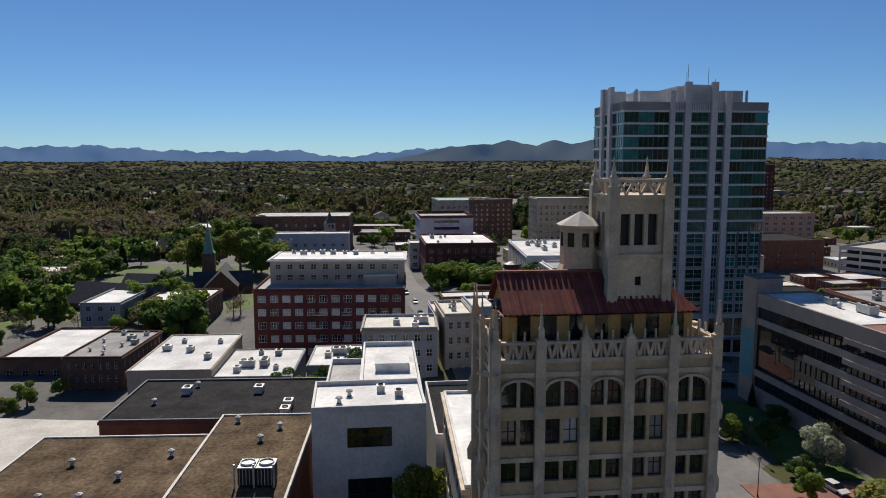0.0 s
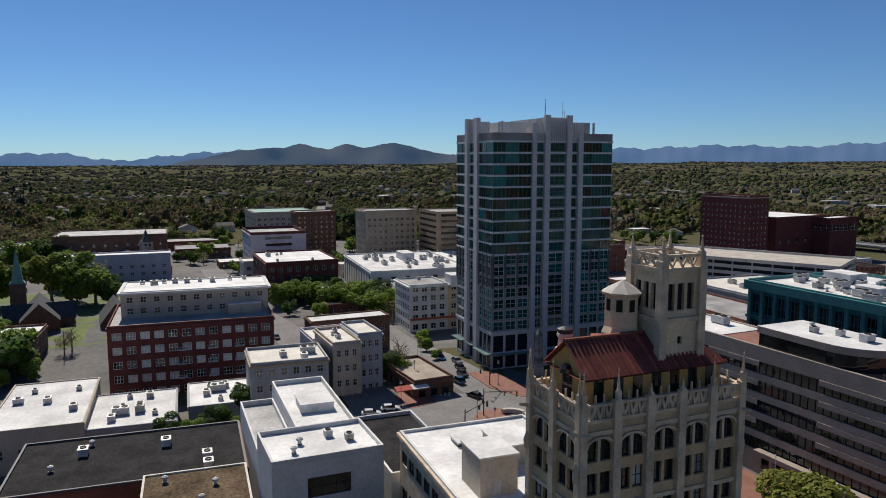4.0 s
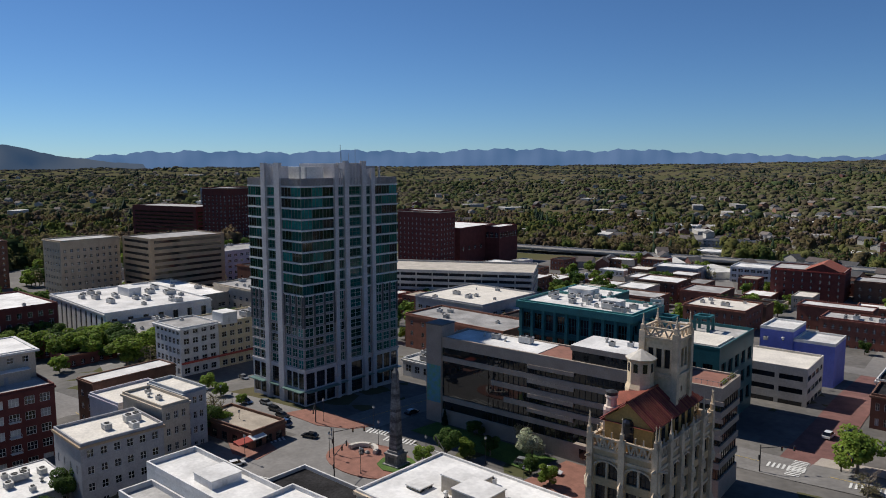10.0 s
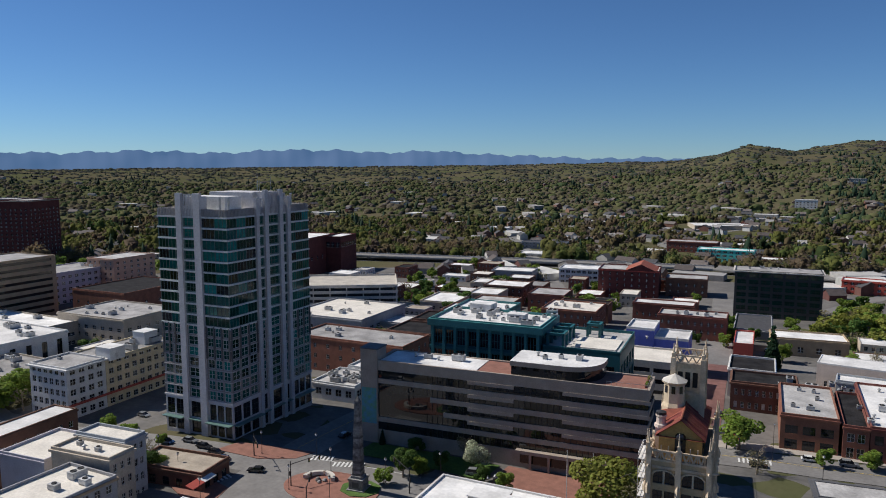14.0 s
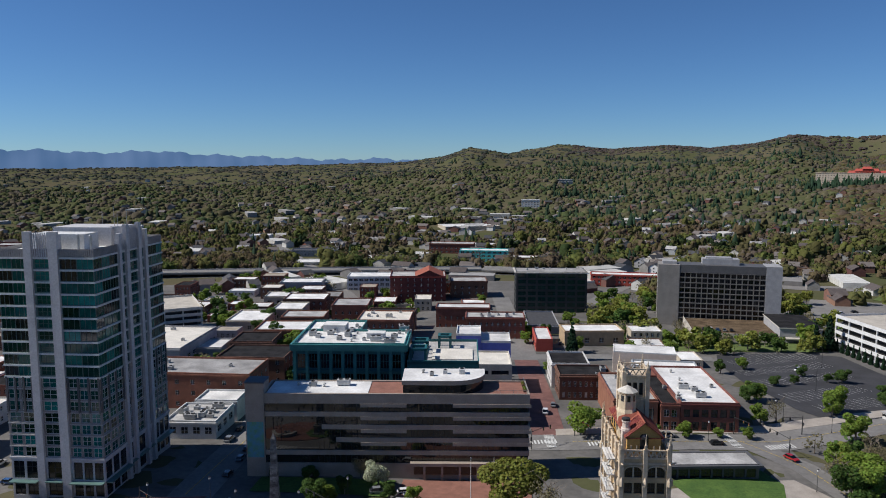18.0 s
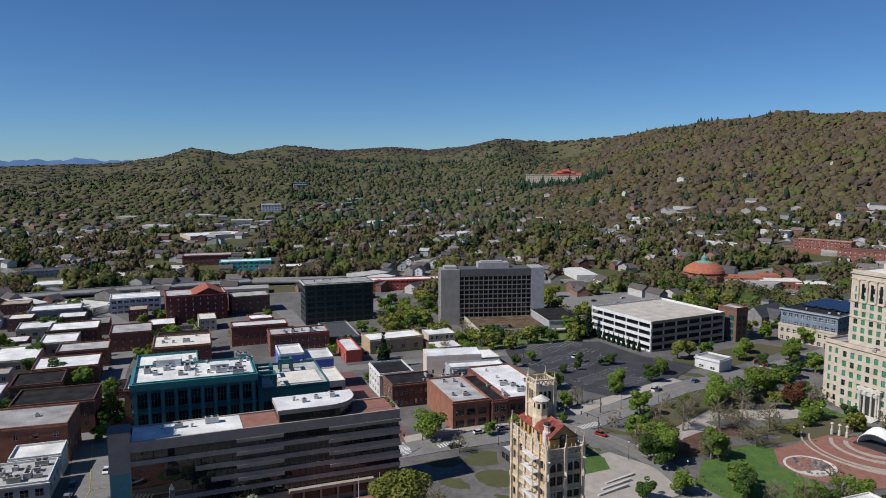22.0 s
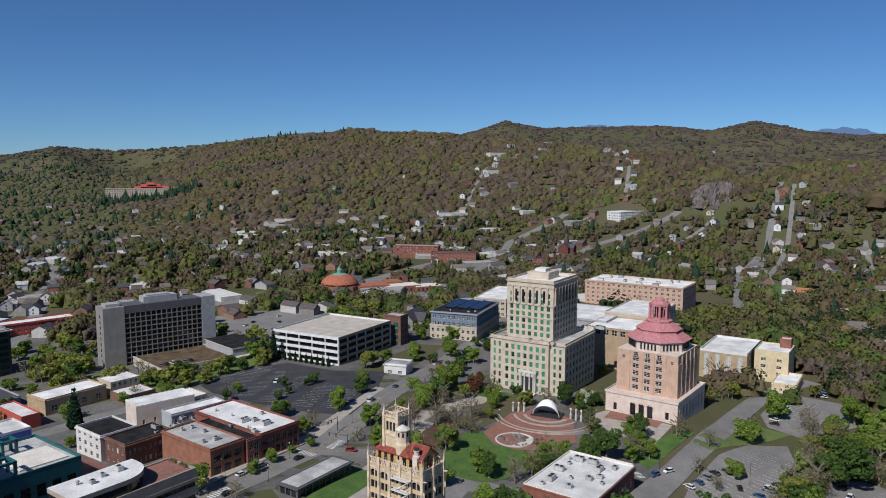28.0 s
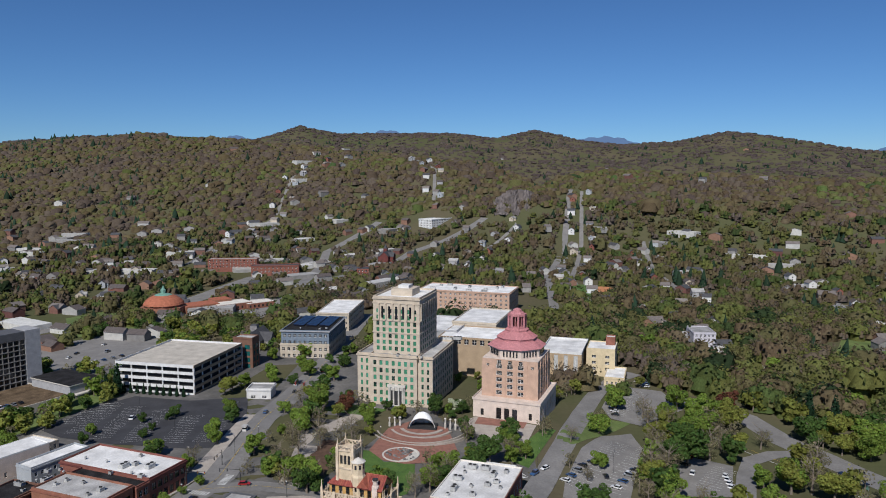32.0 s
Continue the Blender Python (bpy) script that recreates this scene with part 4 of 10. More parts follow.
def gothic_tower():
    w, d, g, top = 8.2, 17.0, -1.0, 38.6
    T = thing("gothic_tower", "slim neo-gothic terracotta office tower with belfry", "tower", 76.7, -38.1, g, 4.4)
    H = top - g
    rows = [(z - 2.0, z - 0.05) for z in [H - 3.0 - 2.9 * i for i in range(12)]]
    b = Build()
    for s, n in (("S", 2), ("E", 5), ("N", 2), ("W", 5)):
        L = w if s in "SN" else d
        cols = even(n, L, 0.76, 0.15)
        pairs = [q for a, c in cols for q in ((a, (a + c) / 2 - 0.14), ((a + c) / 2 + 0.14, c))]
        hol = cells(cols, rows[:1]) + cells(pairs, rows[1:])
        facade(b, s, w, d, -6, H - 1.6, hol, 0, 0.35)
        glaze(T, s, w, d, [h for h in hol if h[3] > H - 4], "frame_dark", "glass_dark", 3, 1, 0.35, arch=True)
        glaze(T, s, w, d, [h for h in hol if h[3] < H - 4], "frame_dark", "glass_dark", 1, 1, 0.35, mixed=(0.12, "curtain_white"))
        for a, c in cols:
            P = SIDES[s](w, d)
            q = [P((a + c) / 2 - 0.13, -0.33, 0), P((a + c) / 2 + 0.13, -0.02, 0)]
            part("stone_mullion", Build().box(min(q[0][0], q[1][0]), max(q[0][0], q[1][0]), min(q[0][1], q[1][1]), max(q[0][1], q[1][1]), *rows[0]), "terracotta_grey", T)
        P = SIDES[s](w, d)
        for u in [L * i / n for i in range(n + 1)]:
            pb = Build()
            q = [P(max(u - 0.38, -0.3), -0.1, 0), P(min(u + 0.38, L + 0.3), 0.42, 0)]
            pb.box(min(q[0][0], q[1][0]), max(q[0][0], q[1][0]), min(q[0][1], q[1][1]), max(q[0][1], q[1][1]), -3, H + 0.25)
            c = P(u, 0.25, 0)
            for zc in (H - 6.4, H - 12.3):
                pb.lathe(P(u, 0.45, 0)[0], P(u, 0.45, 0)[1], [(0.32, zc), (0.36, zc + 0.9), (0.05, zc + 1.6)], 4)
            part("pier", pb, "terracotta_grey", T)
            if s in "SE" or u in (0, L):
                sb = Build()
                tall = (n == 2) or u in (0, L) or abs(u - L / n) < 0.1 or abs(u - L * (n - 1) / n) < 0.1
                spire(sb, c[0], c[1], H + 0.1, 0.2, 3.0 if tall else 1.2)
                part("pinnacle", sb, "terracotta_grey", T)
        for a, c in cols:
            # Bottom rail, top rail and crossed bars of the pierced parapet.
            rb = Build()
            for z0, z1 in ((H - 1.6, H - 1.3), (H - 0.22, H)):
                q = [P(a - 0.3, -0.3, 0), P(c + 0.3, 0.12, 0)]
                rb.box(min(q[0][0], q[1][0]), max(q[0][0], q[1][0]), min(q[0][1], q[1][1]), max(q[0][1], q[1][1]), z0, z1)
            k = 3
            for i in range(k):
                u0, u1 = a + (c - a) * i / k, a + (c - a) * (i + 1) / k
                um = (u0 + u1) / 2
                for p, r in ((u0 + 0.1, um), (u1 - 0.1, um)):
                    rb.beam(P(p, -0.1, H - 0.2), P(r, -0.1, H - 1.35), 0.17, 4)
                rb.beam(P(u1, -0.1, H - 1.4), P(u1, -0.1, H + (0.75 if i < k - 1 else 0)), 0.1, 4)
            part("pierced_parapet", rb, "terracotta_grey", T)
            for z in (H - 2.6, H - 9.15, H - 12.05):
                q = [P(a - 0.15, -0.02, 0), P(c + 0.15, 0.16, 0)]
                part("moulding", Build().box(min(q[0][0], q[1][0]), max(q[0][0], q[1][0]), min(q[0][1], q[1][1]), max(q[0][1], q[1][1]), z - 0.05, z + 0.32), "terracotta_grey", T)
            ab = Build()
            zc = H - 3.05
            um, rr = (a + c) / 2, (c - a) / 2
            for i in range(8):
                t0, t1 = math.pi * i / 8, math.pi * (i + 1) / 8
                ab.beam(P(um + rr * 1.06 * math.cos(t0), 0.12, zc - 0.6 + 0.8 * math.sin(t0)), P(um + rr * 1.06 * math.cos(t1), 0.12, zc - 0.6 + 0.8 * math.sin(t1)), 0.14, 4)
            part("arch_moulding", ab, "terracotta_grey", T)
        for u in ((0, L) if s in "SE" else ()):
            p0, p1 = P(u, 0.2, H - 2.4), P(u, 1.3, H - 2.2)
            part("gargoyle", Build().beam(p0, p1, 0.22, 5, 0, 0.12), "terracotta_grey", T)
    part("wall", b, "gothic_brick", T)
    part("roof_deck", Build().box(0.3, w - 0.3, 0.3, d - 0.3, H - 2, H - 1.6), "tan_gravel", T)
    # Attic storey under the tiled roof.
    ax0, ax1, ay0, ay1, e, r = 1.15, w - 1.15, 1.2, d - 1.4, H + 2.0, H + 4.5
    ab = Build()
    xm = (ax0 + ax1) / 2
    ab.box(ax0, ax1, ay0, ay1, H - 1.6, e)
    ab.face([(ax0, ay0, e), (ax1, ay0, e), (xm, ay0, r - 0.25)])
    part("attic_wall", ab, "ochre_stucco", T, "ochre stucco attic wall")
    aw = Build()
    aw.box(xm - 0.75, xm + 0.75, ay0 - 0.06, ay0, H - 0.6, e - 0.3, 0)
    aw.lathe(xm, ay0 - 0.02, [(0.75, e - 0.3), (0.7, e + 0.1), (0.4, e + 0.45)], 8, 0)
    part("gable_window", aw, "glass_dark", T)
    for y in np.linspace(ay0 + 1.2, ay1 - 1.2, 7):
        for x in (ax0 - 0.05, ax1):
            part("attic_window", Build().box(x, x + 0.05, y - 0.5, y + 0.5, H - 0.4, e - 0.35), "glass_dark", T)
    rf = Build()
    o = 0.45
    for q in ([(ax0 - o, ay0 - o, e - 0.15), (xm, ay0 - o, r), (xm, ay1 - 2.2, r), (ax0 - o, ay1 + o, e - 0.15)],):
        rf.face([q[1], q[0], q[3], q[2]])
        m = [(2 * xm - p[0], p[1], p[2]) for p in q]
        rf.face([m[0], m[1], m[2], m[3]])
        rf.face([q[2], q[3], m[3]])
    rf.face([(ax0 - o, ay0 - o, e - 0.25), (ax1 + o, ay0 - o, e - 0.25), (ax1 + o, ay1 + o, e - 0.25), (ax0 - o, ay1 + o, e - 0.25)][::-1])
    part("roof", rf, "red_tile", T, "red clay tile roof")
    tile = Build()
    tile.lathe(0, 0, [(0.085, 0), (0.10, 1)], 6)
    for sx in (-1, 1):
        n = 34
        for i in range(n):
            y = ay0 - o + 0.1 + (ay1 + o - ay0 + o - 0.2) * i / (n - 1)
            k = 1.0 if y < ay1 - 2.2 else max(0.08, (ay1 + o - y) / (2.2 + o))
            p0 = Vector((xm + sx * (xm - ax0 + o), y, e - 0.12))
            p1 = Vector((xm, y, r + 0.03))
            tb = Build().beam(p0, p0.lerp(p1, k), 0.1, 6)
            part("roof_rib", tb, "red_tile", T)
    part("ridge_tile", Build().beam((xm, ay0 - o, r + 0.05), (xm, ay1 - 2.2, r + 0.05), 0.16, 6), "red_tile", T)
    # A cross gable on the west slope and the round chimney.
    cg = Build()
    cg.face([(ax0 - 0.6, ay0 + 3.2, e + 0.1), (xm, ay0 + 4.4, r + 0.06), (xm, ay0 + 5.2, r + 0.06), (ax0 - 0.6, ay0 + 4.8, e + 1.9)])
    cg.face([(ax0 - 0.6, ay0 + 4.8, e + 1.9), (xm, ay0 + 5.2, r + 0.06), (xm, ay0 + 6.2, r), (ax0 - 0.6, ay0 + 6.4, e + 0.1)])
    cg.face([(ax0 - 0.6, ay0 + 3.2, e + 0.1), (ax0 - 0.6, ay0 + 4.8, e + 1.9), (ax0 - 0.6, ay0 + 6.4, e + 0.1)])
    part("cross_gable", cg, "red_tile", T)
    ch = Build().box(0.5, 1.9, 2.0, 3.4, H - 1.6, H + 2.6)
    ch.lathe(1.2, 2.7, [(0.95, H + 2.6), (0.9, H + 3.0), (0.68, H + 3.1), (0.62, H + 4.0), (0.8, H + 4.2), (0.78, H + 4.4)], 10)
    part("chimney", ch, "pink_marble", T)
    part("chimney_cap", Build().lathe(1.2, 2.7, [(0.72, H + 4.4), (0.75, H + 4.8), (0.2, H + 5.0)], 10), "frame_dark", T, "dark metal chimney cap")
    # The belfry, with its stair turret.
    bx, by, bw, z0, z1, z2 = 2.0, 9.3, 4.3, H - 1.6, H + 5.9, H + 11.5
    bb = Build()
    for s in "SENW":
        bf = Build()
        facade(bf, s, bw, bw, z0, z1, [] if s in "NW" else [(1.9, 2.4, z1 - 2.2, z1 - 1.5)])
        facade(bf, s, bw, bw, z1, z2 - 1.0, [(0.65 + 1.08 * i, 0.65 + 1.08 * i + 0.75, z1 + 0.9, z1 + 3.3) for i in range(3)], 0, 0.35)
        for f, m in zip(bf.f, bf.m):
            bb.face([(bf.v[i][0] + bx, bf.v[i][1] + by, bf.v[i][2]) for i in f], m)
    part("belfry_wall", bb, "terracotta_cream", T)
    # Near-black solid added behind the openings, so the inside is dark by colour.
    part("belfry_shaft", Build().box(bx + 0.5, bx + bw - 0.5, by + 0.5, by + bw - 0.5, z0, z2 - 1.2), "frame_dark", T)
    for z, o, h in ((z1 - 0.15, 0.28, 0.4), (z2 - 1.15, 0.3, 0.3), (z1 - 3.4, 0.1, 0.3)):
        part("belfry_course", Build().box(bx - o, bx + bw + o, by - o, by + bw + o, z, z + h), "terracotta_grey", T)
    for cx, cy in ((bx, by), (bx + bw, by), (bx, by + bw), (bx + bw, by + bw)):
        pb = Build().box(cx - 0.38, cx + 0.38, cy - 0.38, cy + 0.38, z0, z2 - 0.2)
        part("belfry_buttress", pb, "terracotta_grey", T)
        sb = Build()
        spire(sb, cx, cy, z2 - 0.2, 0.26, 2.3)
        part("pinnacle", sb, "terracotta_grey", T)
    for s in "SENW":
        P = SIDES[s](bw, bw)
        rb = Build()
        for i in range(3):
            for p, r in ((0.45 + 1.15 * i, 1.0 + 1.15 * i), (1.55 + 1.15 * i, 1.0 + 1.15 * i)):
                rb.beam(P(p, 0, z2 + 0.15), P(r, 0, z2 - 0.85), 0.11, 4)
        q = [P(0.3, -0.15, 0), P(bw - 0.3, 0.15, 0)]
        rb.box(min(q[0][0], q[1][0]), max(q[0][0], q[1][0]), min(q[0][1], q[1][1]), max(q[0][1], q[1][1]), z2 + 0.1, z2 + 0.32)
        rb.v = [(x + bx, y + by, z) for x, y, z in rb.v]
        part("pierced_parapet", rb, "terracotta_grey", T)
    tb = Build().lathe(2.4, 8.0, [(1.75, z0), (1.75, H + 2.6), (1.85, H + 4.3), (1.6, H + 4.9), (1.6, H + 7.7), (1.85, H + 7.9), (1.85, H + 8.1)], 8, 0, math.pi / 8)
    part("turret", tb, "terracotta_cream", T)
    part("turret_roof", Build().lathe(2.4, 8.0, [(1.95, H + 8.1), (0.06, H + 9.15)], 8, 0, math.pi / 8), "pale_concrete", T)
    for i in range(8):
        a = math.pi / 4 * i
        for zz in (H + 6.4, H + 0.8):
            wb = Build().box(-0.28, 0.28, -1.52 if zz > H + 5 else -1.66, -1.4, zz, zz + 1.1)
            part("turret_window", wb, "glass_dark", T, at=pose(2.4, 8.0, 0, 0, 0, math.degrees(a)))
    # White fire stairs on the west side.
    fs = Build()
    for i in range(9):
        z = H - 3 - 2.9 * i
        fs.box(-1.9, -0.45, 3.0, 8.5, z, z + 0.1)
        for y in (3.0, 8.5):
            fs.beam((-1.9, y, z), (-1.9, y, z - 2.9), 0.06, 4)
            fs.beam((-0.5, y, z + 1), (-1.9, y, z + 1), 0.04, 4)
        fs.beam((-1.9, 3, z + 1.0), (-1.9, 8.5, z + 1.0), 0.05, 4)
        fs.beam((-1.9, 3, z + 0.55), (-1.9, 8.5, z + 0.55), 0.04, 4)
        fs.beam((-1.2, 3.2, z), (-1.2, 7.5, z - 2.9), 0.14, 4)
    part("fire_stairs", fs, "white_paint", T, "white painted steel fire stairs")
    return T


gothic_tower()


# ---- the office block with bands of mirror glass ----
def banded_office():
    x0, y0, w, d, g, top = -14.0, 29.0, 75.6, 13.0, 0.0, 23.6
    T = thing("office_block", "long office block with beige bands and mirror glass", "office building", x0, y0, g, 6.0)
    fh = 3.75
    b = Build()
    b.box(0, w, 0, d, -4, 3.3, 0)
    part("base", b, "precast", T)
    gl = Build().box(0.35, w - 0.35, 0.35, d - 0.35, 0, top - 1, 0)
    part("glass_core", gl, "glass_mirror", T, "mirror glass walls behind the bands")
    for i in range(5):
        z = 3.3 + fh * (i + 1) - 1.55
        bb = Build()
        z, zt = z + 0.2, (z + 1.55 if i < 4 else top)
        bb.box((0, 21, 17, 0, 0)[i], w, 0, 0.6, z, zt).box(0, w, d - 0.6, d, z, zt).box(0, 0.6, 0.6, d - 0.6, z, zt).box(w - 0.6, w, 0.6, d - 0.6, z, zt)
        part("stone_band", bb, "precast", T)
        if 0 < i < 5:
            for u0, u1 in ((28, 41), (54, 76)):
                me = Build().box(u0, u1, -0.12, 0.0, z - 1.0, z - 0.02)
                part("stone_panel", me, "precast", T)
    for i in range(5):
        z = 3.3 + fh * i
        mb = Build()
        for u in np.arange(16.0, w - 0.5, 1.55):
            mb.box(u - 0.04, u + 0.04, 0.2, 0.36, z, z + fh - 1.55, skip="ntb")
        for v in np.arange(1.0, d, 1.55):
            mb.box(w - 0.36, w - 0.2, v - 0.04, v + 0.04, z, z + fh - 1.55, skip="wtb")
        tagged(part("mullion_grid", mb, "frame_dark", T), kind="stuff")
    part("end_wall", Build().box(-4.4, 0.9, -0.3, 5.6, -4, 26.6), "precast", T)
    part("end_wall_coping", Build().box(-4.6, 1.1, -0.5, 5.8, 26.6, 26.9), "tower_dark", T)
    part("mural", Build().box(-4.1, 0.6, -0.36, -0.3, 5.0, 15.4), "banner_blue", T, "tall painted mural of blue mountains")
    part("roof", Build().box(1.2, 30, 0.6, d - 0.6, top - 0.6, top - 0.25), "white_membrane", T)
    tr = Build().box(30, w - 0.5, 0.5, d - 0.5, top - 0.8, top - 0.4)
    part("terrace", tr, "brick_paving", T, "roof terrace paved with red brick")
    poly = [(40, 0.7), (54.5, 0.5)]
    for i in range(9):
        a = -math.pi / 2 + math.pi / 2 * i / 8
        poly.append((54.5 + 8.5 * math.cos(a), 9.0 + 8.4 * math.sin(a)))
    poly += [(63, 12.4), (40, 12.4)]
    part("penthouse", Build().prism(poly, top - 0.6, 26.4), "glass_mirror", T, "curved glass penthouse")
    part("penthouse_roof", Build().prism([(51 + (x - 51) * 1.03, 6.5 + (y - 6.5) * 1.04) for x, y in poly], 26.0, 27.3, 0, 1), ["precast", "white_membrane"], T)
    rail = Build()
    for u in np.arange(65, w, 1.2):
        rail.beam((u, 0.6, top), (u, 0.6, top + 1.0), 0.04, 4)
    rail.beam((65, 0.6, top + 1), (w - 0.6, 0.6, top + 1), 0.05, 4)
    for v in np.arange(0.6, d, 1.2):
        rail.beam((w - 0.6, v, top), (w - 0.6, v, top + 1.0), 0.04, 4)
    rail.beam((w - 0.6, 0.6, top + 1), (w - 0.6, d, top + 1), 0.05, 4)
    part("railing", rail, "steel", T)
    for v in range(2):
        part("planter", Build().box(w - 1.5, w - 0.7, 3 + 5.2 * v, 6.4 + 5.2 * v, top - 0.4, top + 0.1), "brown_brick", T)
        rngp = np.random.default_rng(v)
        part("shrub", quads_mesh("shrub", leaf_cloud(130, [(w - 1.1, 3.6 + 5.2 * v + 0.7 * i, top + 0.3, 0.5) for i in range(4)], 0.13, rngp), ("leaf_spring", "leaf_yellow")[v % 2]), None, T, "green terrace shrubs")
    part("entrance", Build().box(43, 66, -0.4, 0.1, 0.2, 3.0), "glass_dark", T)
    part("entrance_canopy", Build().box(42, 67, -1.6, 0.2, 3.0, 3.9), "precast", T)
    for u in (46, 51, 56, 61, 65.6):
        part("entrance_post", Build().box(u - 0.3, u + 0.3, -1.5, -0.9, -1, 3.0), "precast", T)
    return T


banded_office()


def teal_building():
    T = thing("teal_office", "teal panelled office block with a white roof", "office building", -18.0, 69.2, -1.0, 5)
    R = thing("teal_office_block", "rear block of the teal offices with a white roof", "office building", -18.0 - 20.65 * math.sin(radians(5)), 69.2 + 20.65 * math.cos(radians(5)), -1.0, 5)
    H = 29.0
    for B, w, d, glazed in ((T, 37.8, 20.6, "SWE"), (R, 20.4, 15.4, "W")):
        b = Build()
        for s in "SENW":
            L = w if s in "SN" else d
            hol = cells(even(max(3, round(L / 4.3)), L, 0.72, 0.8), [(3, 7), (9.2, 12.8), (14.2, 18.4), (20.2, 25.2)]) if s in glazed else []
            facade(b, s, w, d, -6, H - 0.6, hol, 0, 0.5)
            if hol:
                glaze(B, s, w, d, hol, "teal_trim", "glass_dark", 2, 1, 0.5)
        part("wall", b, "teal_panel", B)
        if B is T:
            for i in range(10):
                x = 0.8 + (w - 1.6) * i / 9
                part("pilaster", Build().box(x - 0.45, x + 0.45, -0.35, -0.003, -5, H - 2.7), "teal_trim", B, "pale teal pilaster")
            c = Build()
            band(c, w, d, H - 2.6, H - 0.4, 0.8)
            part("cornice", c, "teal_trim", B)
            c = Build()
            band(c, w, d, 18.8, 19.5, 0.3)
            part("string_course", c, "teal_panel", B)
        flat_roof(B, w, d, H, "white_membrane", "teal_trim", 0.8)
    # Lower east wing with open frames on its roof.
    W = thing("teal_office_wing", "lower teal office wing with rooftop pergolas", "office building", 20.4, 72.7, -1.0, 5)
    w2, d2, H2 = 24.0, 30.0, 23.2
    b = Build()
    for s in "SENW":
        L = w2 if s in "SN" else d2
        hol = cells(even(5, L, 0.6, 0.8), [(3, 7), (9.2, 12.8), (14.6, 18.4)])
        facade(b, s, w2, d2, -6, H2 - 0.6, hol, 0, 0.5)
        if s in "SE":
            glaze(W, s, w2, d2, hol, "frame_dark", "glass_dark", 2, 1, 0.5)
    part("wall", b, "teal_panel", W)
    flat_roof(W, w2, d2, H2, "grey_membrane", "teal_panel", 0.9)
    for x, y, s in ((1, 2, 5), (1, 12, 5), (10, 20, 4)):
        p = Build()
        for i in (0, s):
            for j in (0, s):
                p.box(x + i - 0.4, x + i + 0.4, y + j - 0.4, y + j + 0.4, H2 - 1, H2 + 3.6)
        for i in (0, s):
            p.box(x - 0.4, x + s + 0.4, y + i - 0.4, y + i + 0.4, H2 + 2.9, H2 + 3.7)
            p.box(x + i - 0.4, x + i + 0.4, y + 0.4, y + s - 0.4, H2 + 2.9, H2 + 3.7)
        part("pergola", p, "teal_panel", W, "teal open frame on the roof")
    part("roof_terrace", Build().box(8, 22, 4, 18, H2 - 0.85, H2 - 0.5), "cream_membrane", W)


teal_building()


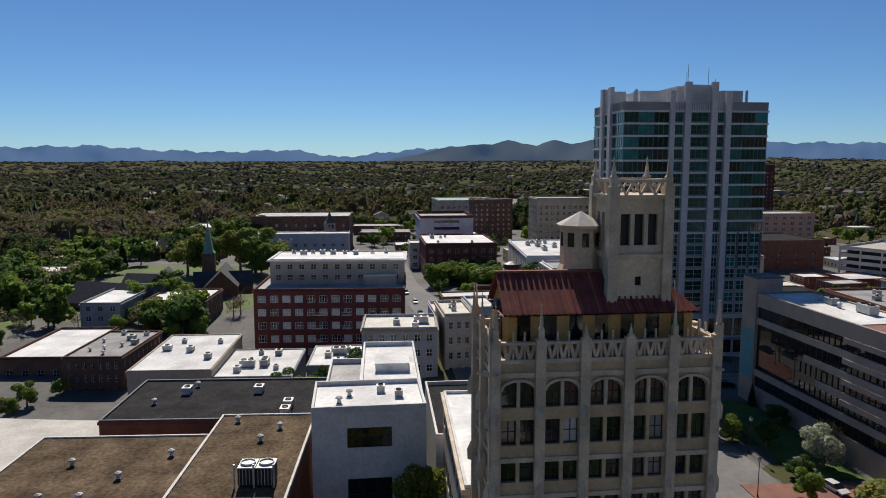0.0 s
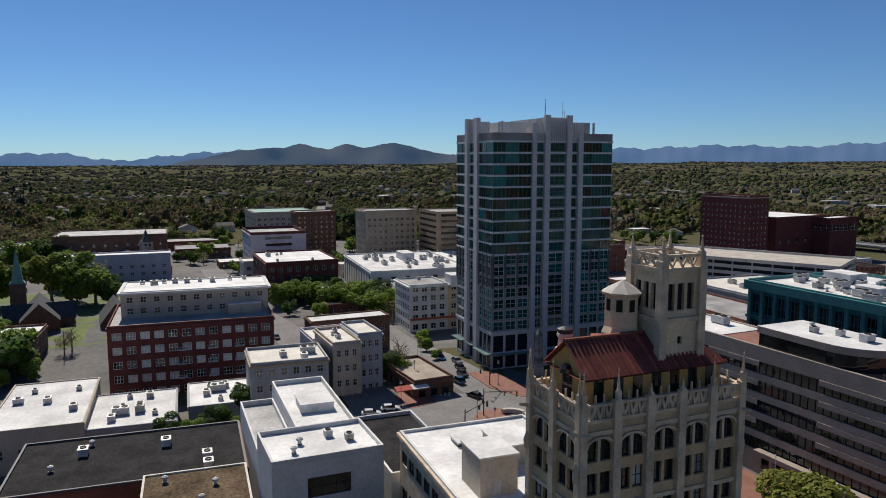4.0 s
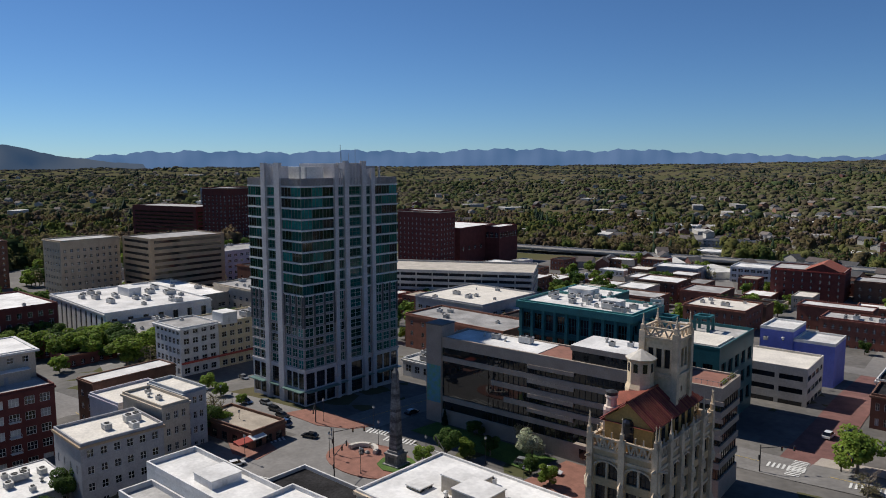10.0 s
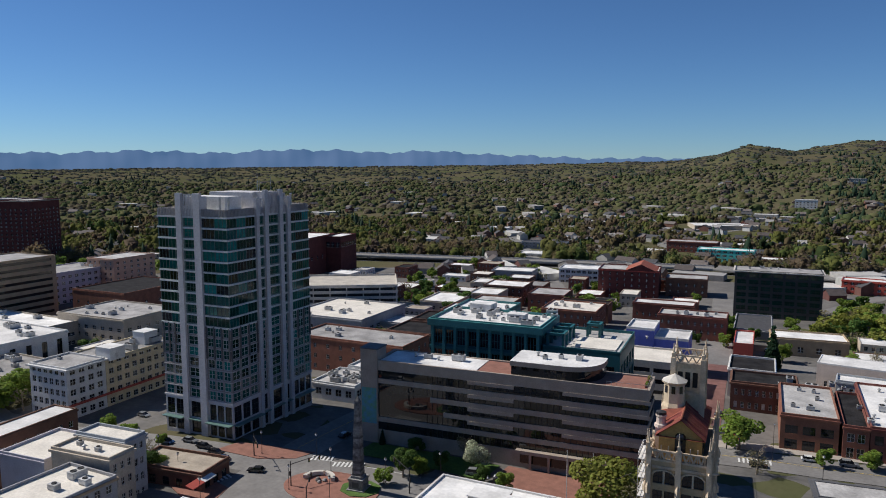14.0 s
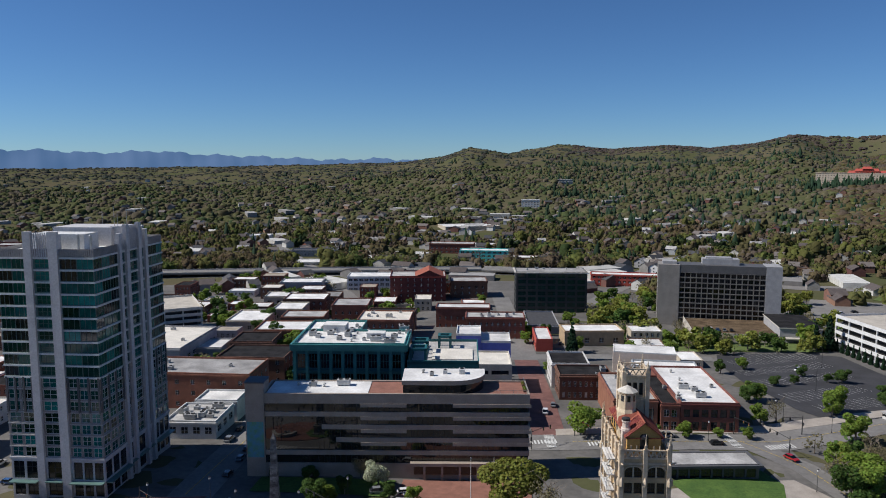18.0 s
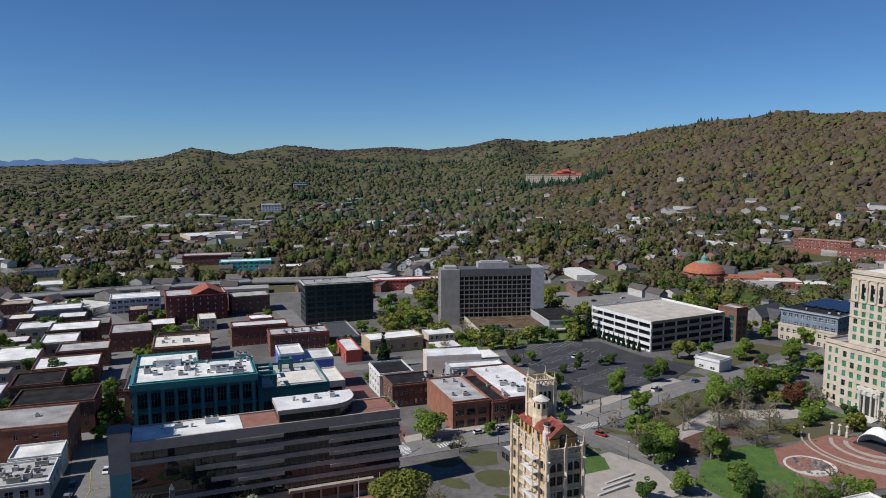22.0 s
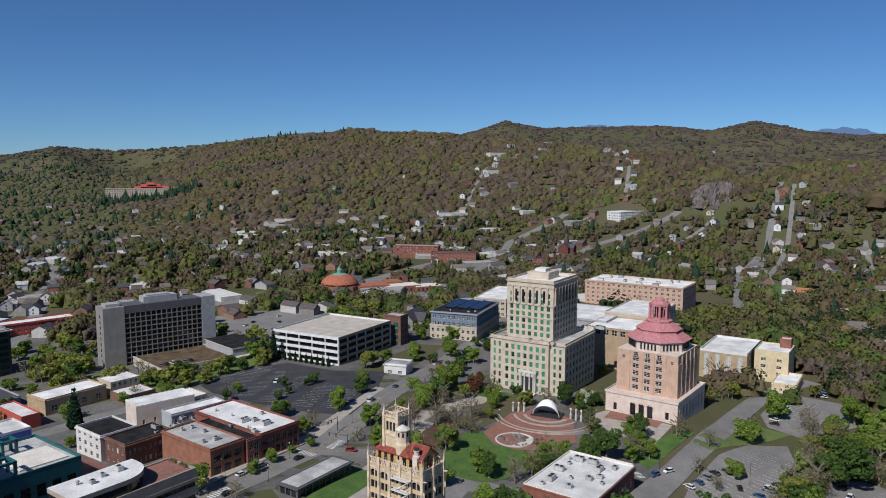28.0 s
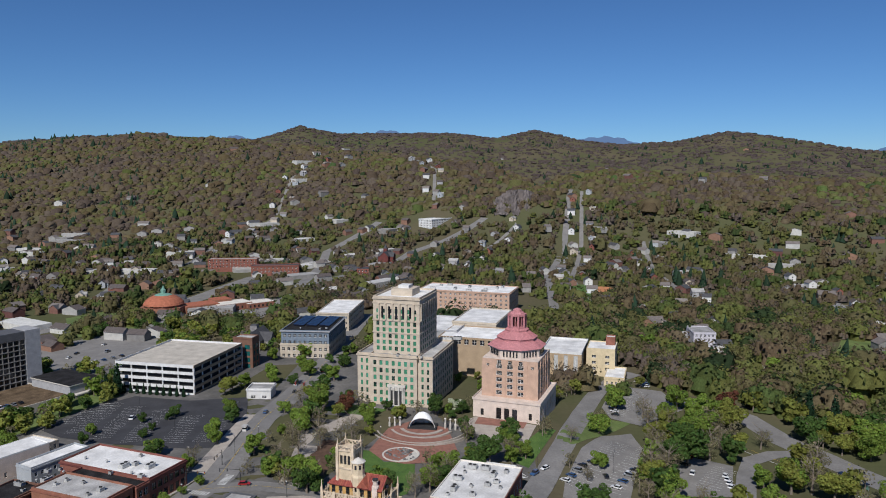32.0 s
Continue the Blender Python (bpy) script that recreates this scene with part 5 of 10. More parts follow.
# ---- the county courthouse ----
def courthouse():
    T = thing("courthouse", "tall stepped limestone courthouse with columned entrance", "courthouse", 262.5, 46.5, -4.0, 9.0)
    g = 4.0
    # Broad lower block, deep side wings, and the tower above.
    lower, w, d, ox, oy = 23.5 + g, 42.0, 42.0, -5.0, -8.0

    def block(ox, oy, w, d, z0, z1, spec, wallmat, rim=0.9, name="wall"):
        b = Build()
        for s in "SENW":
            L = w if s in "SN" else d
            n, share, rows = spec[s] if s in spec else (1, 0.1, [])
            hol = cells(even(n, L, share, 1.0), rows)
            fb = Build()
            facade(fb, s, w, d, z0, z1 - rim, hol, 0, 0.3)
            for f in fb.f:
                b.face([(fb.v[i][0] + ox, fb.v[i][1] + oy, fb.v[i][2]) for i in f])
            if hol and s in "SW":
                P = SIDES[s](w, d)
                for u0, u1, v0, v1 in hol:
                    q = P(u0, -0.3, v0)
                    part("window", window_mesh(u1 - u0, v1 - v0, "frame_green", "green_window" if random.random() < 0.75 else "glass_dark", 1, 1), None, T, at=pose(q[0] + ox, q[1] + oy, q[2], 0, 0, TURN[s]))
        part(name, b, wallmat, T)
        part("roof", Build().box(ox + 0.4, ox + w - 0.4, oy + 0.4, oy + d - 0.4, z1 - rim - 0.3, z1 - rim), "white_membrane" if z1 > 40 else "grey_membrane", T)
        c = Build()
        for q in ((0, w, 0, 0.4), (0, w, d - 0.4, d), (0, 0.4, 0.4, d - 0.4), (w - 0.4, w, 0.4, d - 0.4)):
            c.box(ox + q[0], ox + q[1], oy + q[2], oy + q[3], z1 - rim - 0.3, z1)
        for z, o, h in ((z1 - rim - 0.6, 0.5, 0.5),):
            for q in ((-o, w + o, -o, 0), (-o, w + o, d, d + o), (-o, 0, 0, d), (w, w + o, 0, d)):
                c.box(ox + q[0], ox + q[1], oy + q[2], oy + q[3], z, z + h)
        part("cornice", c, "limestone", T)

    rows = floors(6, 0.6, 4.0, 0.9, 2.5)
    block(ox, oy + 8, w, 26, -6, lower, {"W": (7, 0.5, rows), "S": (9, 0.4, rows)}, "limestone")
    block(ox + 2.0, oy, w - 2, 8.0, -6, lower - 0.4, {"W": (2, 0.4, rows), "S": (9, 0.42, rows)}, "limestone")
    block(ox + 2.0, oy + 34, w - 2, 8.0, -6, lower - 0.4, {"W": (2, 0.4, rows), "S": (9, 0.42, rows)}, "limestone")
    rows = floors(7, lower, 3.35, 0.8, 2.2)
    H = 53.4 + g
    block(0, 0, 31, 26, lower - 1.2, H, {"W": (7, 0.5, rows), "S": (8, 0.5, rows)}, "limestone", 1.0)
    for z in (lower + 10.2, H - 3.8, H - 13.2):
        c = Build()
        for q in ((-0.3, 31.3, -0.3, 0), (-0.3, 31.3, 26, 26.3), (-0.3, 0, 0, 26), (31, 31.3, 0, 26)):
            c.box(q[0], q[1], q[2], q[3], z, z + 0.5)
        part("course", c, "limestone", T)
    for i in range(8):
        u = 1.5 + i * (28 / 7)
        part("column", Build().lathe(u, -0.35, [(0.55, H - 12.7), (0.5, H - 12.2), (0.42, H - 4.6), (0.6, H - 4.2), (0.6, H - 3.8)], 8), "limestone", T)
    for i in range(6):
        v = 3.2 + i * 3.9
        part("column", Build().lathe(-0.3, v, [(0.5, H - 12.7), (0.42, H - 4.6), (0.58, H - 4.2), (0.58, H - 3.8)], 8), "limestone", T)
    for i in range(7):
        u = 3.5 + i * 4.0
        part("tall_window", Build().box(u - 0.8, u + 0.8, -0.07, 0.02, H - 12.4, H - 4.6), "glass_dark", T, "tall dark window between columns")
    for i in range(5):
        v = 5.15 + i * 3.9
        part("tall_window", Build().box(-0.07, 0.02, v - 0.6, v + 0.6, H - 11.6, H - 5.4), "glass_dark", T, "tall dark window between columns")
    part("roof_house", Build().box(9, 22, 7, 19, H - 1.2, H + 2.6), "limestone", T)
    part("roof_house", Build().box(12, 19, 10, 16, H + 2.6, H + 4.2), "white_stucco", T)
    # Entrance of paired columns with steps.
    px = ox - 0.6
    part("entrance_surround", Build().box(px - 0.6, ox + 0.2, 6.4, 15.6, 0, 10.6).box(px - 1.0, ox, 6.0, 16.0, 10.4, 11.6), "pale_concrete", T)
    # Dark slab proud of the surround: recess shade and dark door in one colour.
    part("entrance_recess", Build().box(px - 0.66, px - 0.4, 8.0, 14.0, 0.8, 8.6), "frame_dark", T)
    for v in (7.4, 9.6, 12.4, 14.6):
        part("column", Build().lathe(px - 0.85, v, [(0.6, 0.5), (0.48, 1.1), (0.42, 8.4), (0.6, 9.0), (0.62, 10.4)], 10), "pale_concrete", T)
    st = Build()
    for i in range(6):
        st.box(px - 1.6 - 0.7 * (6 - i), px - 1.0, 5.5, 16.5, 0.1 * i - 0.6, 0.1 + 0.14 * (i + 1))
    part("entrance_steps", st, "pale_concrete", T)


courthouse()


# ---- the city hall with its stepped pink dome ----
def octagon(cx, cy, r, n=8):
    return [(cx + r * math.cos(math.pi / 8 + i * 2 * math.pi / n), cy + r * math.sin(math.pi / 8 + i * 2 * math.pi / n)) for i in range(n)]


def city_hall():
    T = thing("city_hall", "pink brick city hall with a stepped pink tiled dome", "city hall", 264.0, -19.0, -6.0, 5.0)
    w, d, z1 = 39.0, 34.5, 10.5
    b = Build()
    for s, hol in (("W", [(12.2 + 4.1 * i, 14.8 + 4.1 * i, 1.0, 6.8) for i in range(3)] + [(4, 5.6, 2, 5.5), (28.9, 30.5, 2, 5.5)]), ("S", cells(even(8, w, 0.4, 2), [(1.6, 7.5)])), ("E", []), ("N", [])):
        facade(b, s, w, d, -6, z1, hol, 0, 0.6)
        glaze(T, s, w, d, hol, "frame_dark", "glass_dark", 2, 2, 0.6)
    part("base_wall", b, "pink_marble", T, "pale pink marble base with arches")
    c = Build()
    band(c, w, d, z1 - 0.5, z1 + 0.6, 0.4)
    c.box(0, w, 0, d, z1 - 0.2, z1)
    part("base_cornice", c, "pink_marble", T)
    for i in range(3):
        v = d - (13.5 + 4.1 * i)
        ab = Build()
        for k in range(6):
            t0, t1 = math.pi * k / 6, math.pi * (k + 1) / 6
            ab.beam((-0.15, v + 1.45 * math.cos(t0), 6.4 + 1.3 * math.sin(t0)), (-0.15, v + 1.45 * math.cos(t1), 6.4 + 1.3 * math.sin(t1)), 0.28, 4)
        part("arch", ab, "pink_marble", T)
    # Main shaft with cut corners.
    ox, oy, bw, bd, z2 = 6.2, 2.6, 28.0, 29.0, 30.2

    rows = floors(5, z1 + 0.4, 3.4, 0.8, 2.2)
    b = Build()
    for s in "SENW":
        fb = Build()
        L = bw if s in "SN" else bd
        cols = [(L / 2 - 1.5 + 5.6 * (i - 1), L / 2 + 1.5 + 5.6 * (i - 1)) for i in range(3)] + [(2.2, 3.6), (L - 3.6, L - 2.2)]
        hol = cells(cols, rows) + [(L / 2 - 1.0 + 5.6 * (i - 1), L / 2 + 1.0 + 5.6 * (i - 1), z2 - 3.2, z2 - 0.6) for i in range(3)]
        facade(fb, s, bw, bd, z1, z2, hol, 0, 0.3)
        for f in fb.f:
            b.face([(fb.v[i][0] + ox, fb.v[i][1] + oy, fb.v[i][2]) for i in f])
        if s in "SW":
            P = SIDES[s](bw, bd)
            for u0, u1, v0, v1 in hol:
                q = P(u0, -0.3, v0)
                part("window", window_mesh(u1 - u0, v1 - v0, "frame_white", "glass_dark", 1, 2), None, T, at=pose(q[0] + ox, q[1] + oy, q[2], 0, 0, TURN[s]))
            for u in (cols[0][0] - 2.1, cols[0][1] + 1.1, cols[1][1] + 1.1, cols[2][1] + 1.1):
                q = P(u, 0, 0), P(u + 1.0, 0.35, 0)
                part("pilaster", Build().box(ox + min(q[0][0], q[1][0]), ox + max(q[0][0], q[1][0]), oy + min(q[0][1], q[1][1]), oy + max(q[0][1], q[1][1]), z1, z2 - 0.4), "pink_brick", T)
    part("shaft_wall", b, "pink_brick", T)
    part("shaft_roof", Build().box(ox, ox + bw, oy, oy + bd, z2 - 0.1, z2 + 0.3), "pink_marble", T)
    for x in (ox, ox + bw - 5.5):
        for y in (oy, oy + bd - 5.5):
            part("corner_block", Build().box(x - 0.2, x + 5.7, y - 0.2, y + 5.7, z1, z2 - 4.0).box(x + 0.6, x + 4.9, y + 0.6, y + 4.9, z2 - 4, z2 - 2.6), "pink_brick", T)
    cx, cy = ox + bw / 2, oy + bd / 2
    part("drum", Build().prism(octagon(cx, cy, 14.2), z2, 35.0), "pink_marble", T)
    fr = Build()
    for i in range(8):
        a = i * math.pi / 4
        for k in range(-2, 3):
            x, y = cx + 13.2 * math.cos(a) - k * 1.7 * math.sin(a), cy + 13.2 * math.sin(a) + k * 1.7 * math.cos(a)
            fr.box(x - 0.35, x + 0.35, y - 0.35, y + 0.35, z2 + 1.2, 34.2)
    part("drum_window", fr, "glass_dark", T)

    def tier(r0, r1, za, zb, zc):
        q = Build()
        p0, p1 = octagon(cx, cy, r0), octagon(cx, cy, r1)
        for i in range(8):
            j = (i + 1) % 8
            q.face([(*p0[i], za), (*p0[j], za), (*p1[j], zb), (*p1[i], zb)])
        q.prism(p1, zb, zc)
        part("dome_tier", q, "pink_tile", T, "rose pink tiled octagonal dome tier")
        rb = Build()
        for i in range(8):
            j = (i + 1) % 8
            for k in range(9):
                t = (k + 0.5) / 9
                a0 = Vector((*p0[i], za)).lerp(Vector((*p0[j], za)), t)
                a1 = Vector((*p1[i], zb)).lerp(Vector((*p1[j], zb)), t)
                rb.beam(a0, a1, 0.14, 4)
        part("tile_rib", rb, "pink_tile", T)

    tier(15.4, 10.4, 35.2, 38.4, 39.6)
    tier(10.9, 6.2, 39.6, 42.6, 43.4)
    tier(6.3, 5.0, 43.4, 44.2, 45.0)
    for i in range(8):
        x, y = octagon(cx, cy, 4.4)[i]
        part("lantern_pier", Build().box(x - 0.5, x + 0.5, y - 0.5, y + 0.5, 44.8, 50.6), "pink_tile", T)
        x2, y2 = octagon(cx, cy, 4.4)[(i + 1) % 8]
        part("lantern_mullion", Build().beam(((x + x2) / 2, (y + y2) / 2, 45), ((x + x2) / 2, (y + y2) / 2, 50.4), 0.2, 5), "pink_tile", T)
    part("lantern_core", Build().prism(octagon(cx, cy, 2.2), 44.8, 50.6), "dark_red_brick", T)
    part("lantern_cap", Build().prism(octagon(cx, cy, 5.0), 50.4, 51.5).lathe(cx, cy, [(4.2, 51.5), (3.6, 52.3), (2.4, 52.8), (2.2, 53.6), (1.2, 54.2), (0.2, 54.5)], 8), "pink_tile", T)


city_hall()


# ---- the monument in its stone cladding ----
def obelisk():
    T = thing("obelisk", "tall grey granite obelisk on a stepped plinth", "obelisk", 0, 0, 0.2, 8)
    part("plinth", Build().box(-2.3, 2.3, -2.3, 2.3, -0.4, 0.5).box(-1.8, 1.8, -1.8, 1.8, 0.5, 2.7).box(-2.0, 2.0, -2.0, 2.0, 2.7, 3.1).prism([(-1.4, -1.4), (1.4, -1.4), (1.4, 1.4), (-1.4, 1.4)], 3.1, 3.7), "granite", T)
    part("plaque", Build().box(-0.9, 0.9, -1.86, -1.8, 0.9, 2.3), "tower_dark", T)
    n = 30
    course = []
    for i in range(n):
        z0, z1 = 3.7 + 18.4 * i / n, 3.7 + 18.4 * (i + 1) / n
        r0, r1 = 1.15 - 0.6 * i / n, 1.15 - 0.6 * (i + 1) / n
        b = Build()
        cut = 0.25 if i % 2 else -0.25
        for sx, (a, c) in ((0, (-1, cut)), (1, (cut, 1))):
            s = 0.985 if (i + sx) % 2 else 1.01
            b.box(a * r0 * s + 0.015, c * r0 * s - 0.015, -r0 * s, r0 * s, z0 + 0.02, z1 - 0.02)
        part("stone_course", b, "granite", T)
    part("cap_stone", Build().prism([(-0.56, -0.56), (0.56, -0.56), (0.56, 0.56), (-0.56, 0.56)], 22.1, 22.2).lathe(0, 0, [(0.79, 22.2), (0.03, 23.6)], 4, 0, math.pi / 4), "granite", T)


obelisk()


# ---- other buildings of the town ----
def fl(n, step=3.6, sill=1.0, high=1.8, z0=0.0):
    return floors(n, z0, step, sill, high)


# name, label, x, y, rot, width, depth, ground, top, wall, roof, sides, options
CITY = []
PLAIN = dict(cornice=0.25)


def town(*spec):
    CITY.append(spec)


# South-west of the square.
town("apartment_block", "dark red brick apartment block with white windows", -116, -93, 0.6, 34, 45.6, -9, 12.7, "dark_red_brick", "grey_membrane", {"E": (12, 0.66, fl(5, 4.1, 1.0, 2.2)), "S": (7, 0.55, fl(5, 4.1, 1.0, 2.2)), "N": (7, 0.4, fl(5, 4.1, 1.2, 2.0))}, dict(mixed=(0.55, "curtain_white"), bars=2))
town("rooftop_apartments", "beige rooftop apartments under a white roof", -114.6, -90, 0, 19.6, 42.5, 12.0, 20.0, "beige_stucco", "white_membrane", {"E": (11, 0.45, fl(2, 3.4, 1.2, 1.7)), "S": (4, 0.4, fl(2, 3.4, 1.2, 1.7))}, dict(cornice=0.9, trim="white_stucco", cap="white_membrane", rim=0.3))
town("white_hall", "plain white stucco hall with a flat white roof", 22.8, -59.5, 5, 12.6, 16.6, -3, 16.5, "white_stucco", "white_membrane", {"E": (1, 0.42, [(3.5, 8.5), (13.2, 16.2)], 0.6)}, dict(cornice=0, cap="white_membrane", frame="frame_dark", bars=2))
town("white_hall_wing", "long white stucco wing with a bright roof", -10.5, -54.2, 3, 33.5, 10.2, -3, 14.4, "white_stucco", "white_membrane", {"N": (6, 0.4, [(4, 6), (8, 10)])}, dict(cornice=0, cap="white_membrane", rim=0.9))
town("white_terrace_block", "low grey-white block with roof terrace", -8.0, -60.6, 3, 31, 6.4, -4, 11.6, "white_stucco", "grey_membrane", {}, dict(cornice=0, cap="white_membrane", rim=1.0))
town("black_roof_annexe", "low white shop with a black roof and pale coping", 6.8, -41.8, 3, 26, 12, -2, 11.3, "white_stucco", "black_roof", {"N": (6, 0.5, [(4, 6.4), (8.4, 10.6)])}, dict(cornice=0, cap="white_membrane", frame="frame_dark"))
town("cream_hall", "white roofed hall beside the gothic tower", 34, -39.4, 2, 31, 20.5, -2, 18.4, "terracotta_grey", "white_membrane", {"S": (9, 0.8, [(4, 6.6), (9.5, 12.2), (15.8, 17.8)]), "W": (6, 0.7, [(9.5, 12.2), (15.8, 17.8)]), "E": (5, 0.5, [(9.5, 12.2)])}, dict(cornice=0.4, cap="white_membrane", frame="frame_dark", rim=0.4))
town("tan_annexe", "low tan brick annexe below the gothic tower", 66.5, -37.5, 4.4, 9.6, 16, -2, 17.2, "tan_brick", "grey_membrane", {"S": (3, 0.4, fl(4, 4)), "W": (4, 0.4, fl(4, 4))}, dict(cornice=0.2))
town("black_roof_shop", "brown brick shop with a wide black roof", -10.7, -98.8, 0.7, 23.5, 38, -8, 6.8, "brown_brick", "black_roof", {"E": (9, 0.5, [(8.6, 10.6)])}, dict(cornice=0.2, cap="tower_dark", rim=0.35))
town("gravel_roof_shop", "brick shop with a brown gravel roof", 13.2, -77, 0.7, 38, 16.2, -7, 7.8, "red_brick", "brown_gravel", {"S": (8, 0.3, [(8.0, 10)])}, dict(cornice=0, cap="cream_membrane", rim=0.25))
town("gravel_roof_store", "brick store with a stained gravel roof", 20.5, -104, 0.7, 30, 26.8, -8, 7.0, "red_brick", "brown_gravel", {}, dict(cornice=0, cap="cream_membrane", rim=0.25))
town("cream_roof_hall", "hall with a bowed pale cream roof", -69.1, -113, 1.6, 35.6, 19.6, -9, 2.0, "beige_stucco", "white_membrane", {"E": (4, 0.4, [(4.5, 6.5)])}, dict(cornice=0.2, rim=0.25))
town("brick_warehouse", "dark brick warehouse with rows of arched windows", -78.4, -134.3, -0.7, 28.9, 15.2, -10, 1.2, "brown_brick", "grey_membrane", {"E": (7, 0.45, fl(3, 3.4)), "N": (9, 0.4, fl(3, 3.4))}, dict(cornice=0.3, rim=0.5))
town("low_shop", "low shop with a white membrane roof", -60, -93.5, 1, 25.5, 19.5, -9.5, 0, "grey_stucco", "white_membrane", {"E": (5, 0.4, [(5.2, 7)])}, dict(cornice=0.2, rim=0.25))
town("low_shop", "low shop with machines on its white roof", -63.5, -71.5, 1, 20, 15.5, -8.5, 0, "grey_stucco", "white_membrane", {"E": (4, 0.4, [(4.6, 6.4)])}, dict(cornice=0.2, rim=0.25))
town("street_house", "grey stucco street house with arched windows", -53, -57, 1, 15.5, 18.5, -5, 11, "grey_stucco", "cream_membrane", {"E": (6, 0.5, fl(4, 3.8)), "N": (4, 0.3, fl(3, 3.8)), "S": (4, 0.2, fl(3, 3.8))}, dict(cornice=0.35, trim="tan_stucco"))
town("street_house", "taupe street house with a cream roof", -60.5, -38.2, 6, 18, 7.4, -3.5, 13.2, "beige_stucco", "cream_membrane", {"E": (3, 0.5, fl(4, 3.9)), "S": (5, 0.2, fl(3, 3.9))}, dict(cornice=0.4))
town("street_house", "pale blue street house with round-headed windows", -62, -30.6, 6, 15.5, 6.6, -2.5, 14.1, "blue_stucco", "cream_membrane", {"E": (3, 0.55, fl(4, 3.9)), "N": (4, 0.2, fl(3, 3.9))}, dict(cornice=0.4))
town("street_house", "low lilac house with skylights", -78, -40, 6, 15, 17, -4.5, 9.5, "lilac_stucco", "cream_membrane", {"N": (4, 0.3, fl(3, 3.6))}, dict(cornice=0.2))
town("brick_row", "brick row under a long white roof", -98, -36, 6, 9, 26, -5, 8.6, "brown_brick", "white_membrane", {"E": (7, 0.4, fl(3, 3.8)), "S": (2, 0.4, fl(3, 3.8))}, dict(cornice=0.25, rim=0.4))
town("corner_cafe", "low corner cafe with a tan gravel roof", -56, -20.5, 8, 22, 11, -1.5, 4.0, "brown_brick", "tan_gravel", {"E": (3, 0.6, [(0.8, 3.0)]), "S": (5, 0.5, [(0.8, 3.0)]), "N": (6, 0.5, [(0.8, 3.0)])}, dict(cornice=0.25, frame="frame_dark"))
# West.
town("white_corner_block", "white stucco corner block with tall windows", -133.5, 3.6, 3, 17.5, 15, -4, 13.6, "white_paint", "grey_membrane", {"S": (6, 0.66, fl(5, 3.5, 0.8, 2.1)), "E": (4, 0.6, fl(5, 3.5, 0.8, 2.1)), "W": (3, 0.4, fl(5, 3.5))}, dict(cornice=0.8, trim="white_stucco", rim=0.6, frame="frame_white"))
town("yellow_block", "pale yellow brick block in a long row", -134.3, 18.7, 3, 17.5, 31, -4, 13.0, "yellow_brick", "grey_membrane", {"E": (9, 0.6, fl(5, 3.5, 0.8, 2.0)), "W": (6, 0.4, fl(5, 3.5))}, dict(cornice=0.4, rim=0.5))
town("white_store", "white fluted store with many roof machines", -252, 6, 0, 66, 48, -7, 8.5, "white_stucco", "white_membrane", {"S": (11, 0.35, [(1.5, 13.4)]), "E": (7, 0.35, [(1.5, 12.5)])}, dict(cornice=0.3, frame="frame_dark"))
town("white_store_annexe", "low brick annexe with skylights", -186, 8, 0, 30, 22, -6, 4.5, "beige_stucco", "grey_membrane", {"S": (6, 0.5, fl(2, 3.8)), "E": (4, 0.5, fl(2, 3.8))}, dict())
town("dark_brick_block", "dark brick block with round arches and cornice", -247, -42, 4, 42, 34, -6, 12, "dark_red_brick", "white_membrane", {"E": (8, 0.45, fl(4, 4.0, 1.0, 2.2)), "S": (9, 0.4, fl(4, 4.0, 1.0, 2.2))}, dict(cornice=0.4))
town("bank_block", "pale concrete bank block with red top", -305, -44, 4, 36, 30, -7, 20, "lilac_stucco", "grey_membrane", {"E": (1, 0.5, floors(6, 3, 3.7, 1.2, 1.5)), "S": (8, 0.55, fl(7, 3.5, 1, 1.8))}, dict(cap="dark_red_brick", rim=1.6))
town("bank_annexe", "low bank annexe with a flat roof", -262, -48, 4, 16, 22, -6, 7.5, "pale_concrete", "cream_membrane", {"E": (5, 0.5, fl(3, 3.8)), "S": (4, 0.5, fl(3, 3.8))}, dict())
town("old_apartments", "old dark brick apartment house with many windows", -404, -4.5, 5, 18, 29, -8, 22.5, "brown_brick", "grey_membrane", {"E": (7, 0.4, fl(8, 3.5, 1, 1.7)), "S": (5, 0.4, fl(8, 3.5, 1, 1.7))}, dict(cornice=0.5))
town("beige_block", "beige brick block with regular windows", -332, 29, 5, 22, 34, -7, 27.5, "buff_brick", "grey_membrane", {"E": (9, 0.4, fl(8, 3.8, 1, 1.7)), "S": (6, 0.4, fl(8, 3.8, 1, 1.7))}, dict(cornice=0.6))
town("arcade_market", "broad pale market hall with a pitched glass top", -520, -30, 6, 50, 50, -8, 17, "limestone", "green_copper", {"E": (10, 0.45, fl(5, 4.2)), "S": (10, 0.45, fl(5, 4.2))}, dict())
town("bank_tower", "beige concrete bank building with deep window bands", -312, 66, 4, 32, 48, -7, 28, "tan_stucco", "grey_membrane", {"E": (1, 0.92, floors(9, 2, 3.6, 1.2, 1.5)), "S": (1, 0.9, floors(9, 2, 3.6, 1.2, 1.5))}, dict(cornice=0, frame="frame_dark", bars=9, rails=0))
town("grey_office", "grey office block with ranked windows", -345, 100, 3, 32, 76, -8, 12.5, "lilac_stucco", "grey_membrane", {"E": (16, 0.5, fl(5, 3.8)), "S": (7, 0.5, fl(5, 3.8))}, dict())
